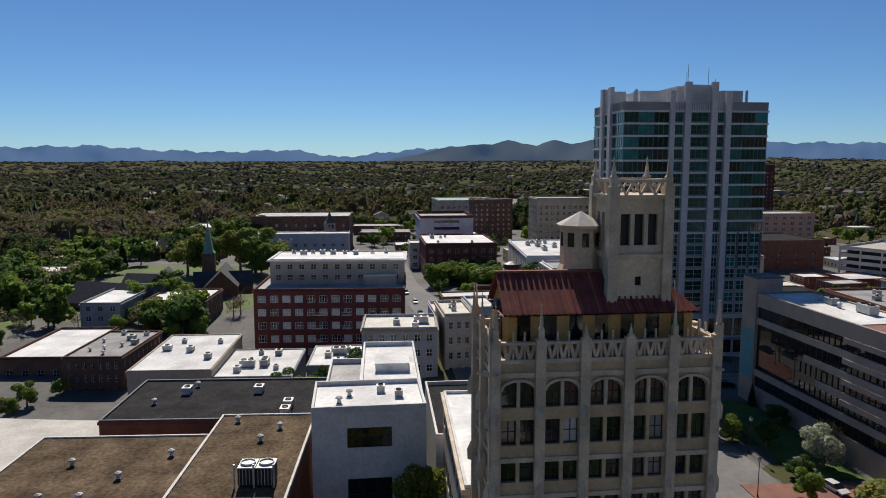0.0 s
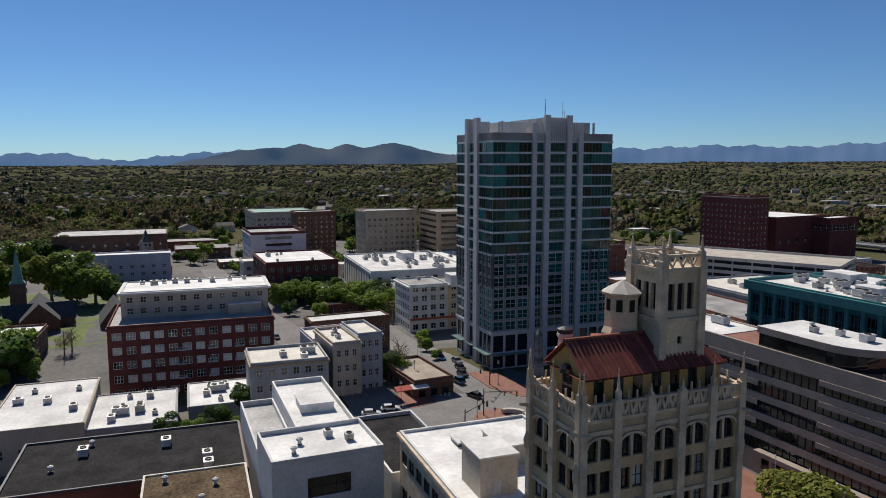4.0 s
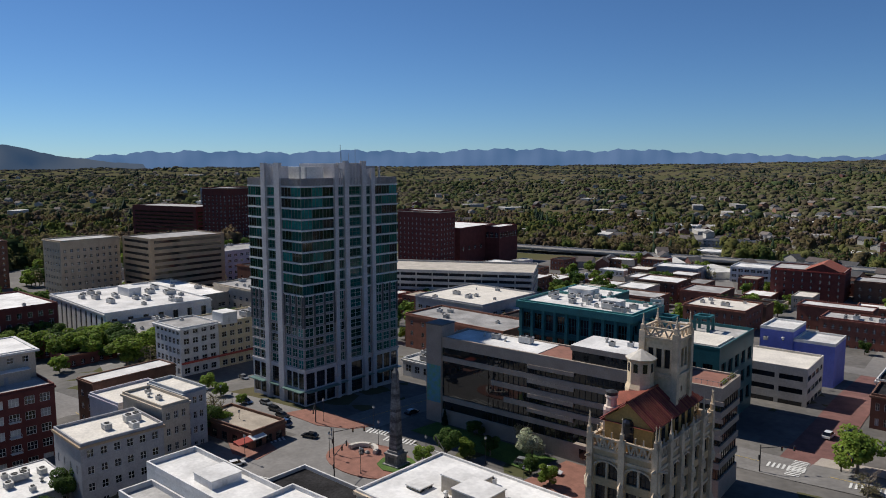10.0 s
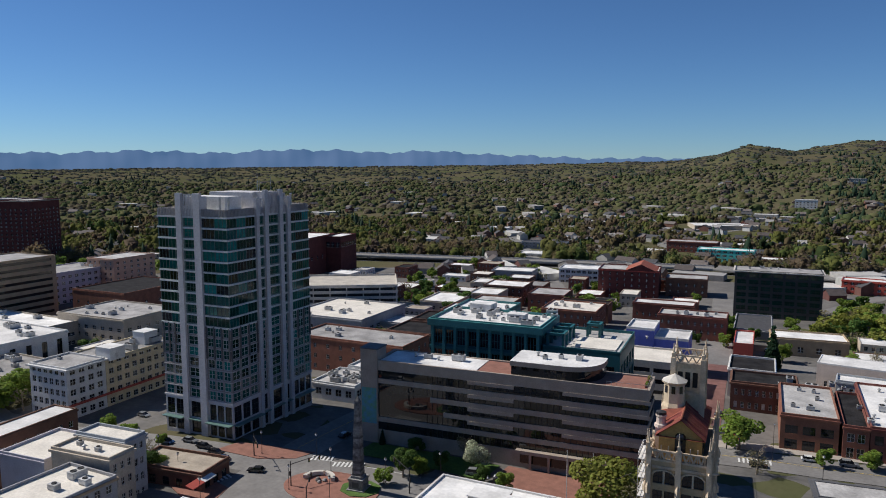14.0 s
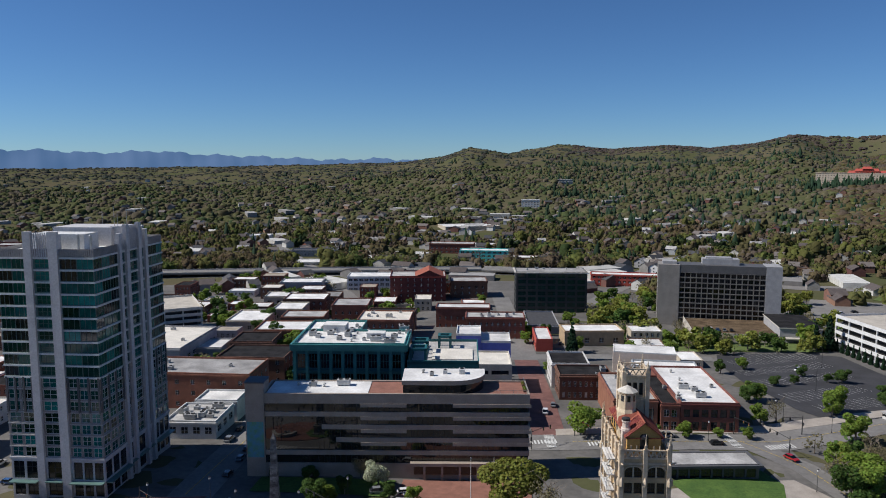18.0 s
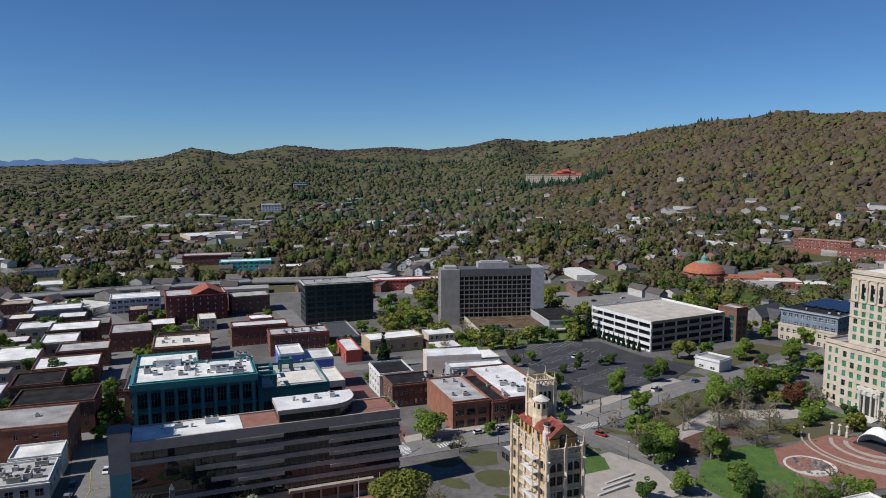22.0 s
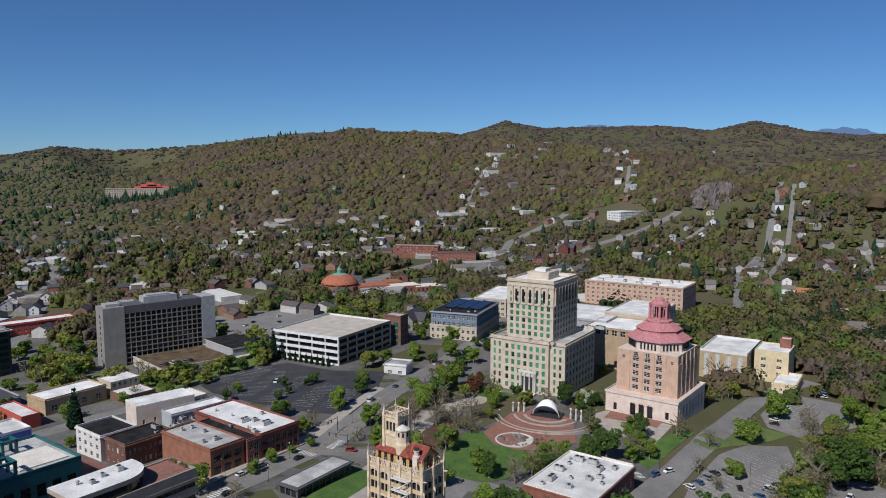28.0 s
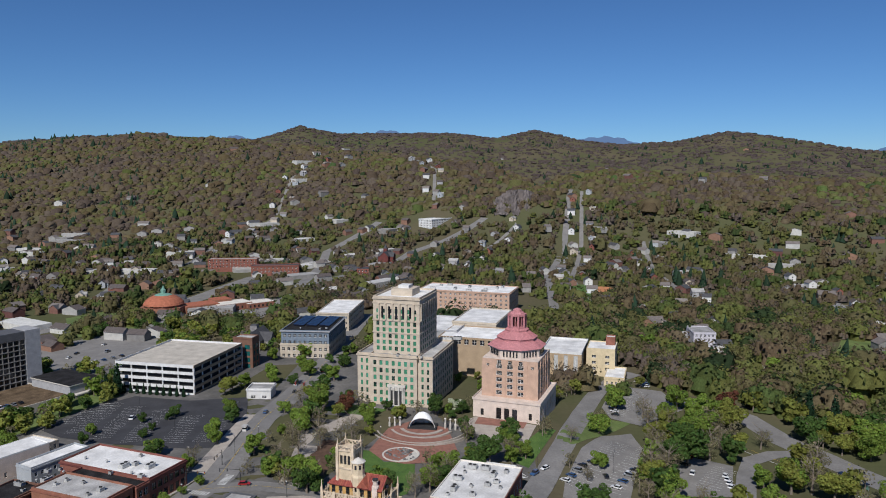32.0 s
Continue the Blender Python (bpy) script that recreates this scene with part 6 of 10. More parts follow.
town("red_brick_store", "plain orange brick store with a dark roof", -276, 120, 3, 40, 50, -8, 9, "orange_brick", "black_roof", {"S": (5, 0.2, fl(3, 4)), "E": (5, 0.2, fl(3, 4))}, dict(cornice=0.15))
town("old_hotel", "reddish brick old hotel with bays", -328, 168, 3, 24, 34, -8, 18, "pink_brick", "grey_membrane", {"E": (6, 0.35, fl(7, 3.5)), "S": (5, 0.35, fl(7, 3.5))}, dict())
town("white_flat_store", "low store with a bright white roof", -275, 48, 2, 62, 30, -7, 5, "beige_stucco", "white_membrane", {"S": (6, 0.4, fl(2, 4)), "E": (3, 0.4, fl(2, 4))}, dict())
town("stair_house_block", "beige block with stair houses", -228, 78, 3, 44, 34, -7, 8, "beige_stucco", "grey_membrane", {"S": (8, 0.4, fl(3, 3.8)), "E": (6, 0.4, fl(3, 3.8))}, dict())
town("hotel_slab", "tall dark brick hotel slab with a pale crown", -535, 235, 20, 30, 40, -10, 47, "dark_red_brick", "grey_membrane", {"E": (8, 0.4, fl(14, 3.6, 1, 1.8)), "S": (6, 0.4, fl(14, 3.6, 1, 1.8))}, dict(cornice=0.8, trim="limestone", mixed=(0.1, "curtain_white")))
town("glass_slab", "blue-green glass office slab", -720, 330, 15, 40, 26, -12, 40, "grey_stucco", "grey_membrane", {"S": (1, 0.94, fl(12, 3.9, 1.2, 2.2)), "E": (1, 0.9, fl(12, 3.9, 1.2, 2.2))}, dict(glass="glass_green", bars=9, rails=0, cornice=0))
town("civic_block", "dark brick civic block with white core", -660, 220, 18, 90, 40, -10, 26, "dark_red_brick", "grey_membrane", {"S": (1, 0.94, fl(8, 3.9, 1.5, 1.6)), "E": (1, 0.9, fl(8, 3.9, 1.5, 1.6))}, dict(bars=14, rails=0, cornice=0, frame="frame_dark"))
town("stone_tower_block", "broad grey low civic hall", -304, -140, 2, 14, 56, -9, 8, "lilac_stucco", "white_membrane", {"E": (10, 0.3, fl(3, 4))}, dict())
town("brown_hall", "brown brick hall behind the church", -370, -150, 2, 40, 62, -9, 15, "brown_brick", "grey_membrane", {"E": (10, 0.3, fl(5, 4))}, dict())
town("low_brick_shop", "low brick shop with a flat grey roof", -415, -85, 2, 30, 36, -9, -1, "brown_brick", "grey_membrane", {"E": (6, 0.4, fl(2, 3.6))}, dict())
town("low_brick_shop", "low brick shop beside a car park", -470, -95, 2, 24, 40, -9, -2, "red_brick", "grey_membrane", {"E": (6, 0.4, fl(1, 3.6))}, dict())
town("white_flat_house", "modern grey house with slit windows", -160, -162, 0, 40, 14, -10, 1.4, "grey_stucco", "white_membrane", {"E": (3, 0.4, fl(3, 3.6)), "N": (8, 0.3, fl(3, 3.6))}, dict())
town("white_flat_house", "plain grey church hall with a white roof", -150, -142, 0, 24, 22, -10, 1.0, "brown_brick", "white_membrane", {"E": (5, 0.4, fl(3, 3.6)), "N": (4, 0.3, fl(3, 3.6))}, dict())
town("low_red_roof_shop", "low shop row with a pale roof", -98, -158, 0, 36, 18, -10, -2.2, "brown_brick", "white_membrane", {"E": (4, 0.4, [(2, 4)]), "N": (8, 0.4, [(2, 4)])}, dict())
# Behind the tower and the office block.
town("brick_hall", "long red brick hall behind the tower", -92, 89, 2, 50, 22, -4, 10, "orange_brick", "grey_membrane", {"S": (8, 0.25, fl(3, 4.2)), "E": (4, 0.3, fl(3, 4.2))}, dict(cornice=0.2))
town("low_white_shop", "small low shop crowded with roof machines", -57, 55, 4, 17, 18, -1, 4.6, "white_stucco", "grey_membrane", {"S": (4, 0.6, [(1, 3.4)]), "E": (3, 0.6, [(1, 3.4)])}, dict())
town("pale_roof_garage", "wide low garage with a pale roof", -135, 136, 3, 42, 44, -6, 6, "grey_stucco", "cream_membrane", {"S": (8, 0.5, fl(2, 4.5)), "E": (7, 0.5, fl(2, 4.5))}, dict())
town("brick_shop", "brick shop with a dark flat roof", -69, 122, 3, 29, 21, -4, 7.5, "brown_brick", "black_roof", {"S": (6, 0.3, fl(3, 3.6)), "E": (4, 0.3, fl(3, 3.6))}, dict())
town("brick_shop", "brick shop with a patched white roof", -30, 128, 3, 26, 20, -4, 9, "brown_brick", "white_membrane", {"S": (6, 0.3, fl(3, 3.8)), "E": (4, 0.3, fl(3, 3.8))}, dict())
town("indigo_hotel", "dark red brick hotel with rows of small windows", -281, 258, 10, 38, 20, -8, 36, "dark_red_brick", "grey_membrane", {"S": (10, 0.35, fl(11, 3.6, 1, 1.6)), "E": (5, 0.4, fl(11, 3.6, 1, 1.6))}, dict(cornice=0.4, trim="limestone", rim=1.0))
town("dark_brick_hall", "dark brick hall with a white roof", -300, 290, 10, 46, 54, -9, 21, "dark_red_brick", "white_membrane", {"E": (6, 0.3, [(12, 15)])}, dict(cornice=0))
town("dark_brick_wing", "dark brick wing with a banded glass side", -262, 335, 10, 14, 30, -9, 20, "dark_red_brick", "white_membrane", {"E": (7, 0.7, [(20, 24)]), "S": (3, 0.7, [(20, 24)])}, dict(cornice=0))
# North of the office block.
town("white_garage", "white concrete parking garage with a red-stained deck", 22, 110.5, 5, 32.6, 20.5, -3, 10.5, "pale_concrete", "cream_membrane", {"S": (4, 0.85, fl(3, 3.9, 1.6, 1.6)), "E": (4, 0.85, fl(3, 3.9, 1.6, 1.6))}, dict(frame="frame_dark", bars=0, rails=0, cornice=0))
town("blue_wall_shop", "shop with a bright blue painted wall", 30, 141.4, 4, 10.6, 16, -3, 15.4, "blue_panel", "white_membrane", {}, dict(cornice=0, cap="white_membrane"))
town("blue_low_shop", "lower shop with a bright blue painted wall", 40.7, 142.2, 4, 12.6, 16, -3, 12.4, "blue_panel", "white_membrane", {}, dict(cornice=0, cap="white_membrane"))
town("brick_row_house", "long red brick row house with many windows", 28, 212, 4, 31, 15, -6, 7.5, "red_brick", "grey_membrane", {"S": (10, 0.4, fl(3, 3.9)), "E": (4, 0.4, fl(3, 3.9)), "W": (4, 0.4, fl(3, 3.9))}, dict(mixed=(0.2, "curtain_white")))
town("brick_row_house", "low red brick hall with a white roof", 8, 246, 4, 31, 13, -7, 5.5, "red_brick", "white_membrane", {"S": (9, 0.3, fl(2, 4.4)), "W": (3, 0.3, fl(2, 4.4))}, dict())
town("brick_row_house", "red brick row house with a tan roof", -29, 206, 4, 28, 25, -7, 6.0, "orange_brick", "cream_membrane", {"S": (8, 0.35, fl(3, 3.8)), "E": (5, 0.4, fl(3, 3.8))}, dict())
town("brick_shop", "dark roofed shop row behind the tan roof", -30, 236, 4, 27, 12, -7, 4.0, "brown_brick", "black_roof", {"S": (7, 0.35, fl(2, 4))}, PLAIN)
town("low_white_shop", "small white roofed store beside the brick hall", -56, 75, 4, 15, 12, -2, 5.0, "white_stucco", "white_membrane", {"S": (4, 0.5, [(1, 3.4)])}, PLAIN)
town("brick_store", "tall dark red brick store with a stepped gable", -35, 331, 8, 38.7, 25, -10, 9.5, "dark_red_brick", "grey_membrane", {"S": (8, 0.22, fl(5, 3.7)), "E": (5, 0.25, fl(5, 3.7))}, dict(trim="awning_red", cornice=0.3))
town("brick_store", "dark brick store beside the brick gable", 6, 345, 8, 26, 20, -10, 4.5, "brown_brick", "grey_membrane", {"S": (5, 0.3, fl(3, 4))}, dict())
town("glass_office", "modern dark glass and stone office block", 52.8, 298.5, 4.4, 44.9, 20, -8, 18.9, "office_dark", "grey_membrane", {"S": (7, 0.78, fl(7, 3.7, 0.7, 2.4)), "W": (4, 0.6, fl(7, 3.7, 0.7, 2.4)), "E": (4, 0.7, fl(7, 3.7, 0.7, 2.4))}, dict(glass="glass_green", frame="frame_dark", bars=3, trim="pale_concrete", cornice=1.0, rim=0.4, mixed=(0.4, "glass_green")))
town("street_shop", "dark brick street shop with arched upper windows", 72.5, 107.6, 5, 20, 14, -1, 8.8, "brown_brick", "black_roof", {"S": (9, 0.45, fl(2, 4.2, 1, 2)), "W": (4, 0.4, fl(2, 4.2, 1, 2))}, dict(cornice=0.4, mixed=(0.3, "curtain_white")))
town("painted_house", "white house with blue window panels", 70.0, 122.6, 4, 15, 19, -1.5, 9.0, "white_paint", "black_roof", {"W": (4, 0.4, fl(3, 3.4)), "S": (3, 0.3, fl(2, 3.4))}, dict(frame="frame_white"))
town("pink_shop", "long pale pink shop with a white roof", 97, 150, -6, 26, 13, -2, 7.6, "pink_marble", "white_membrane", {"S": (5, 0.2, [(1, 3)])}, dict(cornice=0, cap="white_membrane", rim=0.2))
town("pale_blue_shop", "white and pale blue shop row", 103, 131, -2, 25, 9, -1.5, 7.0, "blue_stucco", "white_membrane", {"S": (9, 0.4, fl(2, 3.4, 1, 1.5)), "E": (3, 0.4, fl(2, 3.4, 1, 1.5))}, dict(cornice=0.2))
town("brick_corner_shop", "red brick corner shop with arched gable and blank side", 89, 77, 4, 14.5, 31, -0.5, 10.2, "orange_brick", "grey_membrane", {"S": (3, 0.72, [(0.6, 3.4), (5.0, 7.4)])}, dict(cornice=0.3, frame="frame_dark", trim="red_brick"))
town("black_roof_bay", "narrow red brick shop bay with a black roof", 104.4, 77.4, 3.4, 6.2, 32, -0.5, 9.2, "red_brick", "black_roof", {"S": (2, 0.7, [(0.6, 3.4), (5.0, 7.4)])}, PLAIN)
town("brick_market", "red brick market building with a white roof", 110.8, 78.0, 3.4, 19, 43.6, -0.5, 9.6, "red_brick", "white_membrane", {"S": (6, 0.7, [(0.6, 3.4), (5.0, 7.6)]), "E": (9, 0.55, [(0.6, 3.4), (5.0, 7.6)])}, dict(cornice=0.35, frame="frame_dark", trim="dark_red_brick"))
town("round_chapel", "low brick hall with a curved white roof", 79, 202, 8, 30, 16, -4, 3.8, "tan_brick", "white_membrane", {"S": (4, 0.3, [(1.5, 4)])}, dict(cornice=0.3))
town("low_shop", "low shop with a red side wall", 64.6, 189, 4, 8, 27, -4, 2.4, "awning_red", "white_membrane", {"W": (4, 0.4, [(1, 3.4)])}, dict(cornice=0))
town("dark_gable_hall", "dark grey hall with a low roof", 60.5, 228, 4, 17, 38, -6, 0.5, "grey_stucco", "slate_roof", {}, dict(cornice=0.3))
# Towards the courthouse.
town("stair_tower", "brown stair and lift tower of the garage", 280, 172, 12.6, 9, 13, -4, 16.2, "brown_brick", "grey_membrane", {"S": (2, 0.6, fl(4, 4, 0.6, 2.8)), "W": (2, 0.6, fl(4, 4, 0.6, 2.8))}, dict(frame="frame_dark", glass="glass_green", cornice=0.2))
town("solar_office", "blue-grey office block with solar panels on top", 321, 143, 20, 48, 32, -4, 15.2, "blue_slate", "black_roof", {"W": (9, 0.55, fl(4, 4.4, 1.2, 2.2)), "S": (11, 0.5, fl(4, 4.4, 1.2, 2.2))}, dict(cornice=0.9, trim="grey_stucco", rim=0.5))
town("stone_podium_block", "cream stone base storeys under the blue-grey office", 320.4, 142.5, 20, 49, 33, -4, 6.4, "beige_stucco", "grey_membrane", {"W": (9, 0.5, fl(2, 4.4, 1.2, 2.2)), "S": (11, 0.5, fl(2, 4.4, 1.2, 2.2))}, dict(cornice=0.3))
town("office_behind", "beige office block behind the solar roof", 400, 178, 20, 60, 26, -4, 10, "beige_stucco", "white_membrane", {"W": (6, 0.6, fl(3, 4.2)), "S": (10, 0.6, fl(3, 4.2))}, dict())
town("jail_block", "long brick block with a white roof behind the courthouse", 520, 90, 8, 40, 84, -10, 13.5, "pink_brick", "white_membrane", {"W": (18, 0.4, fl(6, 3.7)), "S": (8, 0.4, fl(6, 3.7))}, dict(cornice=0.5))
town("grey_annexe", "grey glass annexe of the courthouse", 345, 62, 9, 46, 44, -6, 18.0, "grey_stucco", "white_membrane", {"W": (9, 0.6, fl(5, 4)), "S": (9, 0.6, fl(5, 4))}, dict())
town("tan_annexe_block", "tan brick annexe with vertical window slots", 336, 22, 8, 34, 46, -8, 17.5, "tan_stucco", "white_membrane", {"W": (9, 0.55, [(21, 24.5)]), "S": (6, 0.6, fl(6, 3.9, 1.4, 1.4))}, dict(cornice=0.3))
town("pale_annexe_block", "white topped annexe of the courthouse", 368, 44, 8, 50, 30, -8, 20.0, "beige_stucco", "white_membrane", {"W": (7, 0.4, [(22, 25)]), "S": (12, 0.4, [(22, 25)])}, dict(cornice=0.3))
town("tan_municipal", "tan brick municipal block with pale panel strips", 372, -12, 8, 40, 26, -13, 5.4, "tan_brick", "white_membrane", {"W": (4, 0.42, [(3, 16)]), "S": (3, 0.3, [(3, 16)])}, dict(cornice=0, glass="curtain_white", frame="frame_white", cap="white_stucco", rim=1.2))
town("cream_municipal", "cream stucco block with a brick lift tower", 386, -30, 8, 22, 18, -13, 6.2, "yellow_brick", "white_membrane", {"W": (2, 0.3, fl(4, 4)), "S": (4, 0.2, [(10, 12)])}, dict(cornice=0))
town("cream_low_wing", "low cream wing with small windows", 366, -40, 8, 26, 12, -14, -6.0, "yellow_brick", "white_membrane", {"W": (4, 0.4, [(3.5, 5.2)]), "S": (7, 0.4, [(3.5, 5.2)])}, dict(cornice=0.2))
town("brick_lift_tower", "red brick lift tower on the municipal block", 400, -27, 8, 7, 6, 5.5, 11.0, "red_brick", "white_membrane", {}, dict(cornice=0))
town("red_brick_hall", "red brick hall with a white roof by the park", 156, -38.5, 6, 36, 25.5, -6, 3.0, "red_brick", "white_membrane", {"W": (5, 0.4, [(2, 5.2)]), "S": (7, 0.4, [(2, 5.2)])}, dict(cornice=0.25, rim=0.5, cap="cream_membrane"))
town("small_white_annexe", "small white annexe beside the brick hall", 193, -29, 6, 12, 17, -8, -2.4, "white_stucco", "white_membrane", {"S": (4, 0.4, [(1.2, 3)])}, dict(cornice=0))
town("park_pavilion", "low dark pavilion with a flat grey roof", 99, 40, 8, 27, 9, -0.8, 3.6, "tower_dark", "grey_membrane", {"S": (8, 0.85, [(0.4, 3.0)]), "W": (3, 0.8, [(0.4, 3.0)])}, dict(frame="frame_dark", cornice=0.9, rim=0.2))
town("lot_shelter", "white low shop with a grey roof by the car park", 233, 121, 24, 11, 13, -3, 3.4, "white_paint", "grey_membrane", {"W": (2, 0.4, [(1, 2.5)])}, dict(cornice=0.4))
town("turquoise_block", "turquoise building under construction", -10, 577, 0, 50, 18, -13, -1.5, "turquoise_panel", "white_membrane", {"S": (9, 0.55, fl(3, 3.7, 0.9, 1.9)), "W": (3, 0.5, fl(3, 3.7, 0.9, 1.9)), "E": (3, 0.5, fl(3, 3.7, 0.9, 1.9))}, dict(frame="frame_white", cornice=0.3))
town("brick_school", "long red brick hall beyond the highway", -50, 640, 0, 50, 22, -13, -2, "red_brick", "grey_membrane", {"S": (9, 0.5, fl(2, 4))}, dict())
town("motel_row", "red and white motel row behind the hotel", 108, 400, -4, 62, 14, -8, 3, "awning_red", "white_membrane", {"S": (16, 0.5, fl(3, 3.3))}, dict(mixed=(0.6, "curtain_white")))
town("hill_apartments", "cream and grey apartment block on the hill", 944, 372, -12, 60, 26, 22, 45, "white_stucco", "white_membrane", {"W": (8, 0.5, fl(6, 3.6)), "S": (14, 0.5, fl(6, 3.6))}, dict())
town("brick_row_school", "long red brick school range", 615, 520, -62, 60, 14, 0, 11, "red_brick", "grey_membrane", {"S": (14, 0.4, fl(3, 3.5)), "W": (4, 0.4, fl(3, 3.5))}, dict())
town("brick_row_school", "red brick range with a dark roof", 600, 440, -58, 55, 16, 0, 9, "red_brick", "slate_roof", {"S": (12, 0.4, fl(2, 3.8)), "W": (4, 0.4, fl(2, 3.8))}, dict())
town("white_church_hall", "white building on the far slope", 45, 1290, 0, 36, 20, -5, 14, "white_paint", "white_membrane", {"S": (6, 0.4, fl(4, 4))}, dict())
town("flat_market", "wide low market hall with a bright roof", -58, 872, 20, 82, 50, -14, -4, "beige_stucco", "white_membrane", {"S": (8, 0.4, fl(1, 5))}, dict())
town("brick_manor", "small square brick house among the trees", 640, 300, 10, 26, 18, 0, 8, "red_brick", "slate_roof", {"S": (5, 0.4, fl(2, 3.8)), "W": (4, 0.4, fl(2, 3.8))}, dict())
# Low roofs beyond the teal offices.
town("low_white_shop", "low shop with a bright white roof", -85, 112, 6, 16, 17, -5, 4, "white_stucco", "white_membrane", {"S": (4, 0.4, [(2, 4), (5.5, 7.5)])}, PLAIN)
town("low_shop", "grey shop with a patched pale roof", -101, 155, 6, 19, 18, -6, 2, "grey_stucco", "white_membrane", {"S": (4, 0.4, [(3, 5)])}, PLAIN)
town("brick_shop", "brown brick shop with a black roof", -81, 165, 6, 20, 20, -6, 3, "brown_brick", "black_roof", {"S": (5, 0.4, fl(2, 3.8)), "E": (4, 0.4, fl(2, 3.8))}, PLAIN)
town("low_shop", "long beige shop with a white roof", -104, 213, 6, 21, 30, -7, 2, "beige_stucco", "white_membrane", {"S": (4, 0.4, [(4, 6)]), "E": (5, 0.4, [(4, 6)])}, PLAIN)
town("brick_shop", "orange brick shop with a white roof", -79, 190, 6, 28, 22, -7, 3, "orange_brick", "white_membrane", {"S": (7, 0.35, fl(2, 3.9)), "E": (4, 0.35, fl(2, 3.9))}, PLAIN)
town("low_shop", "beige shop with a white roof and skylights", -90, 247, 6, 18, 22, -8, 2, "beige_stucco", "white_membrane", {"S": (4, 0.4, [(4, 6)])}, PLAIN)
town("brick_shop", "orange brick shop row with grey roofs", -76, 222, 6, 24, 18, -8, 3, "orange_brick", "grey_membrane", {"S": (6, 0.35, fl(2, 4.2)), "E": (4, 0.35, fl(2, 4.2))}, PLAIN)
town("brick_warehouse", "brown brick warehouse with a pale roof", -92, 273, 6, 26, 22, -9, 3, "brown_brick", "white_membrane", {"S": (6, 0.35, fl(3, 3.6)), "E": (5, 0.35, fl(3, 3.6))}, PLAIN)
town("brick_warehouse", "red brick warehouse with a grey roof", -58, 262, 6, 22, 24, -9, 2, "red_brick", "grey_membrane", {"S": (5, 0.35, fl(2, 4.2)), "E": (5, 0.35, fl(2, 4.2))}, PLAIN)
town("low_shop", "low pale shed near the highway", -122, 352, 8, 31, 20, -10, 0, "grey_stucco", "white_membrane", {"S": (5, 0.4, [(4, 6)])}, PLAIN)
town("low_shop", "low grey shed with a pale roof", -117, 306, 8, 20, 20, -9, -2, "beige_stucco", "white_membrane", {"S": (3, 0.4, [(2, 4)])}, PLAIN)
town("glass_annexe", "white framed glass annexe beside the brick store", -76, 372, 8, 33, 22, -10, 2, "white_stucco", "white_membrane", {"S": (8, 0.7, fl(3, 3.7))}, PLAIN)
town("low_shop", "small red brick shop with a white roof", 18, 304, 8, 15, 14, -9, -3, "red_brick", "white_membrane", {"S": (3, 0.4, [(2, 4)])}, PLAIN)
town("gabled_flats", "grey flats with dark roofs beyond the highway", -185, 568, 12, 48, 18, -13, -3, "grey_stucco", "slate_roof", {"S": (12, 0.4, fl(3, 3.2))}, PLAIN)
town("low_store", "white roofed store beyond the highway", -160, 500, 10, 32, 24, -12, -6, "white_stucco", "white_membrane", {"S": (6, 0.4, [(2, 4)])}, PLAIN)
town("low_store", "small white store on the far road", -298, 740, 10, 26, 22, -12, -6, "white_stucco", "white_membrane", {"S": (4, 0.4, [(2, 4)])}, PLAIN)
town("low_store", "wide low store with a pale roof", -432, -210, 2, 36, 40, -10, 2, "lilac_stucco", "white_membrane", {"E": (6, 0.4, [(3, 6)])}, PLAIN)
town("low_store", "grey store with a bright flat roof", -335, -240, 2, 34, 42, -9, -1, "grey_stucco", "white_membrane", {"E": (6, 0.4, [(3, 5)])}, PLAIN)
town("lilac_house", "large pale lilac house on the slope", 490, -82, 20, 24, 16, -13, 1, "lilac_stucco", "grey_membrane", {"W": (5, 0.4, fl(4, 3.2)), "S": (6, 0.4, fl(4, 3.2))}, PLAIN)
town("low_store", "low brick store in the northern suburb", 40, 560, 0, 36, 20, -12, -6, "brown_brick", "white_membrane", {"S": (6, 0.4, [(2, 4)])}, PLAIN)
town("low_store", "low pale store in the northern suburb", 180, 540, -8, 40, 18, -9, -3, "beige_stucco", "grey_membrane", {"S": (6, 0.4, [(2, 4)])}, PLAIN)
town("low_store", "low brown store with a broad roof", 250, 480, -10, 44, 16, -6, 0, "brown_brick", "shingle", {"S": (8, 0.4, [(2, 4)])}, PLAIN)
for nm, lb, x, y, rot, w, d, g, h, wall, roof, sides, opt in CITY:
    building(nm, lb, nm.split("_")[-1] if nm.split("_")[-1] in ("block", "shop", "house", "hall", "garage", "office", "store", "apartments") else "building", x, y, rot, w, d, g, h, wall, roof, sides, **opt)


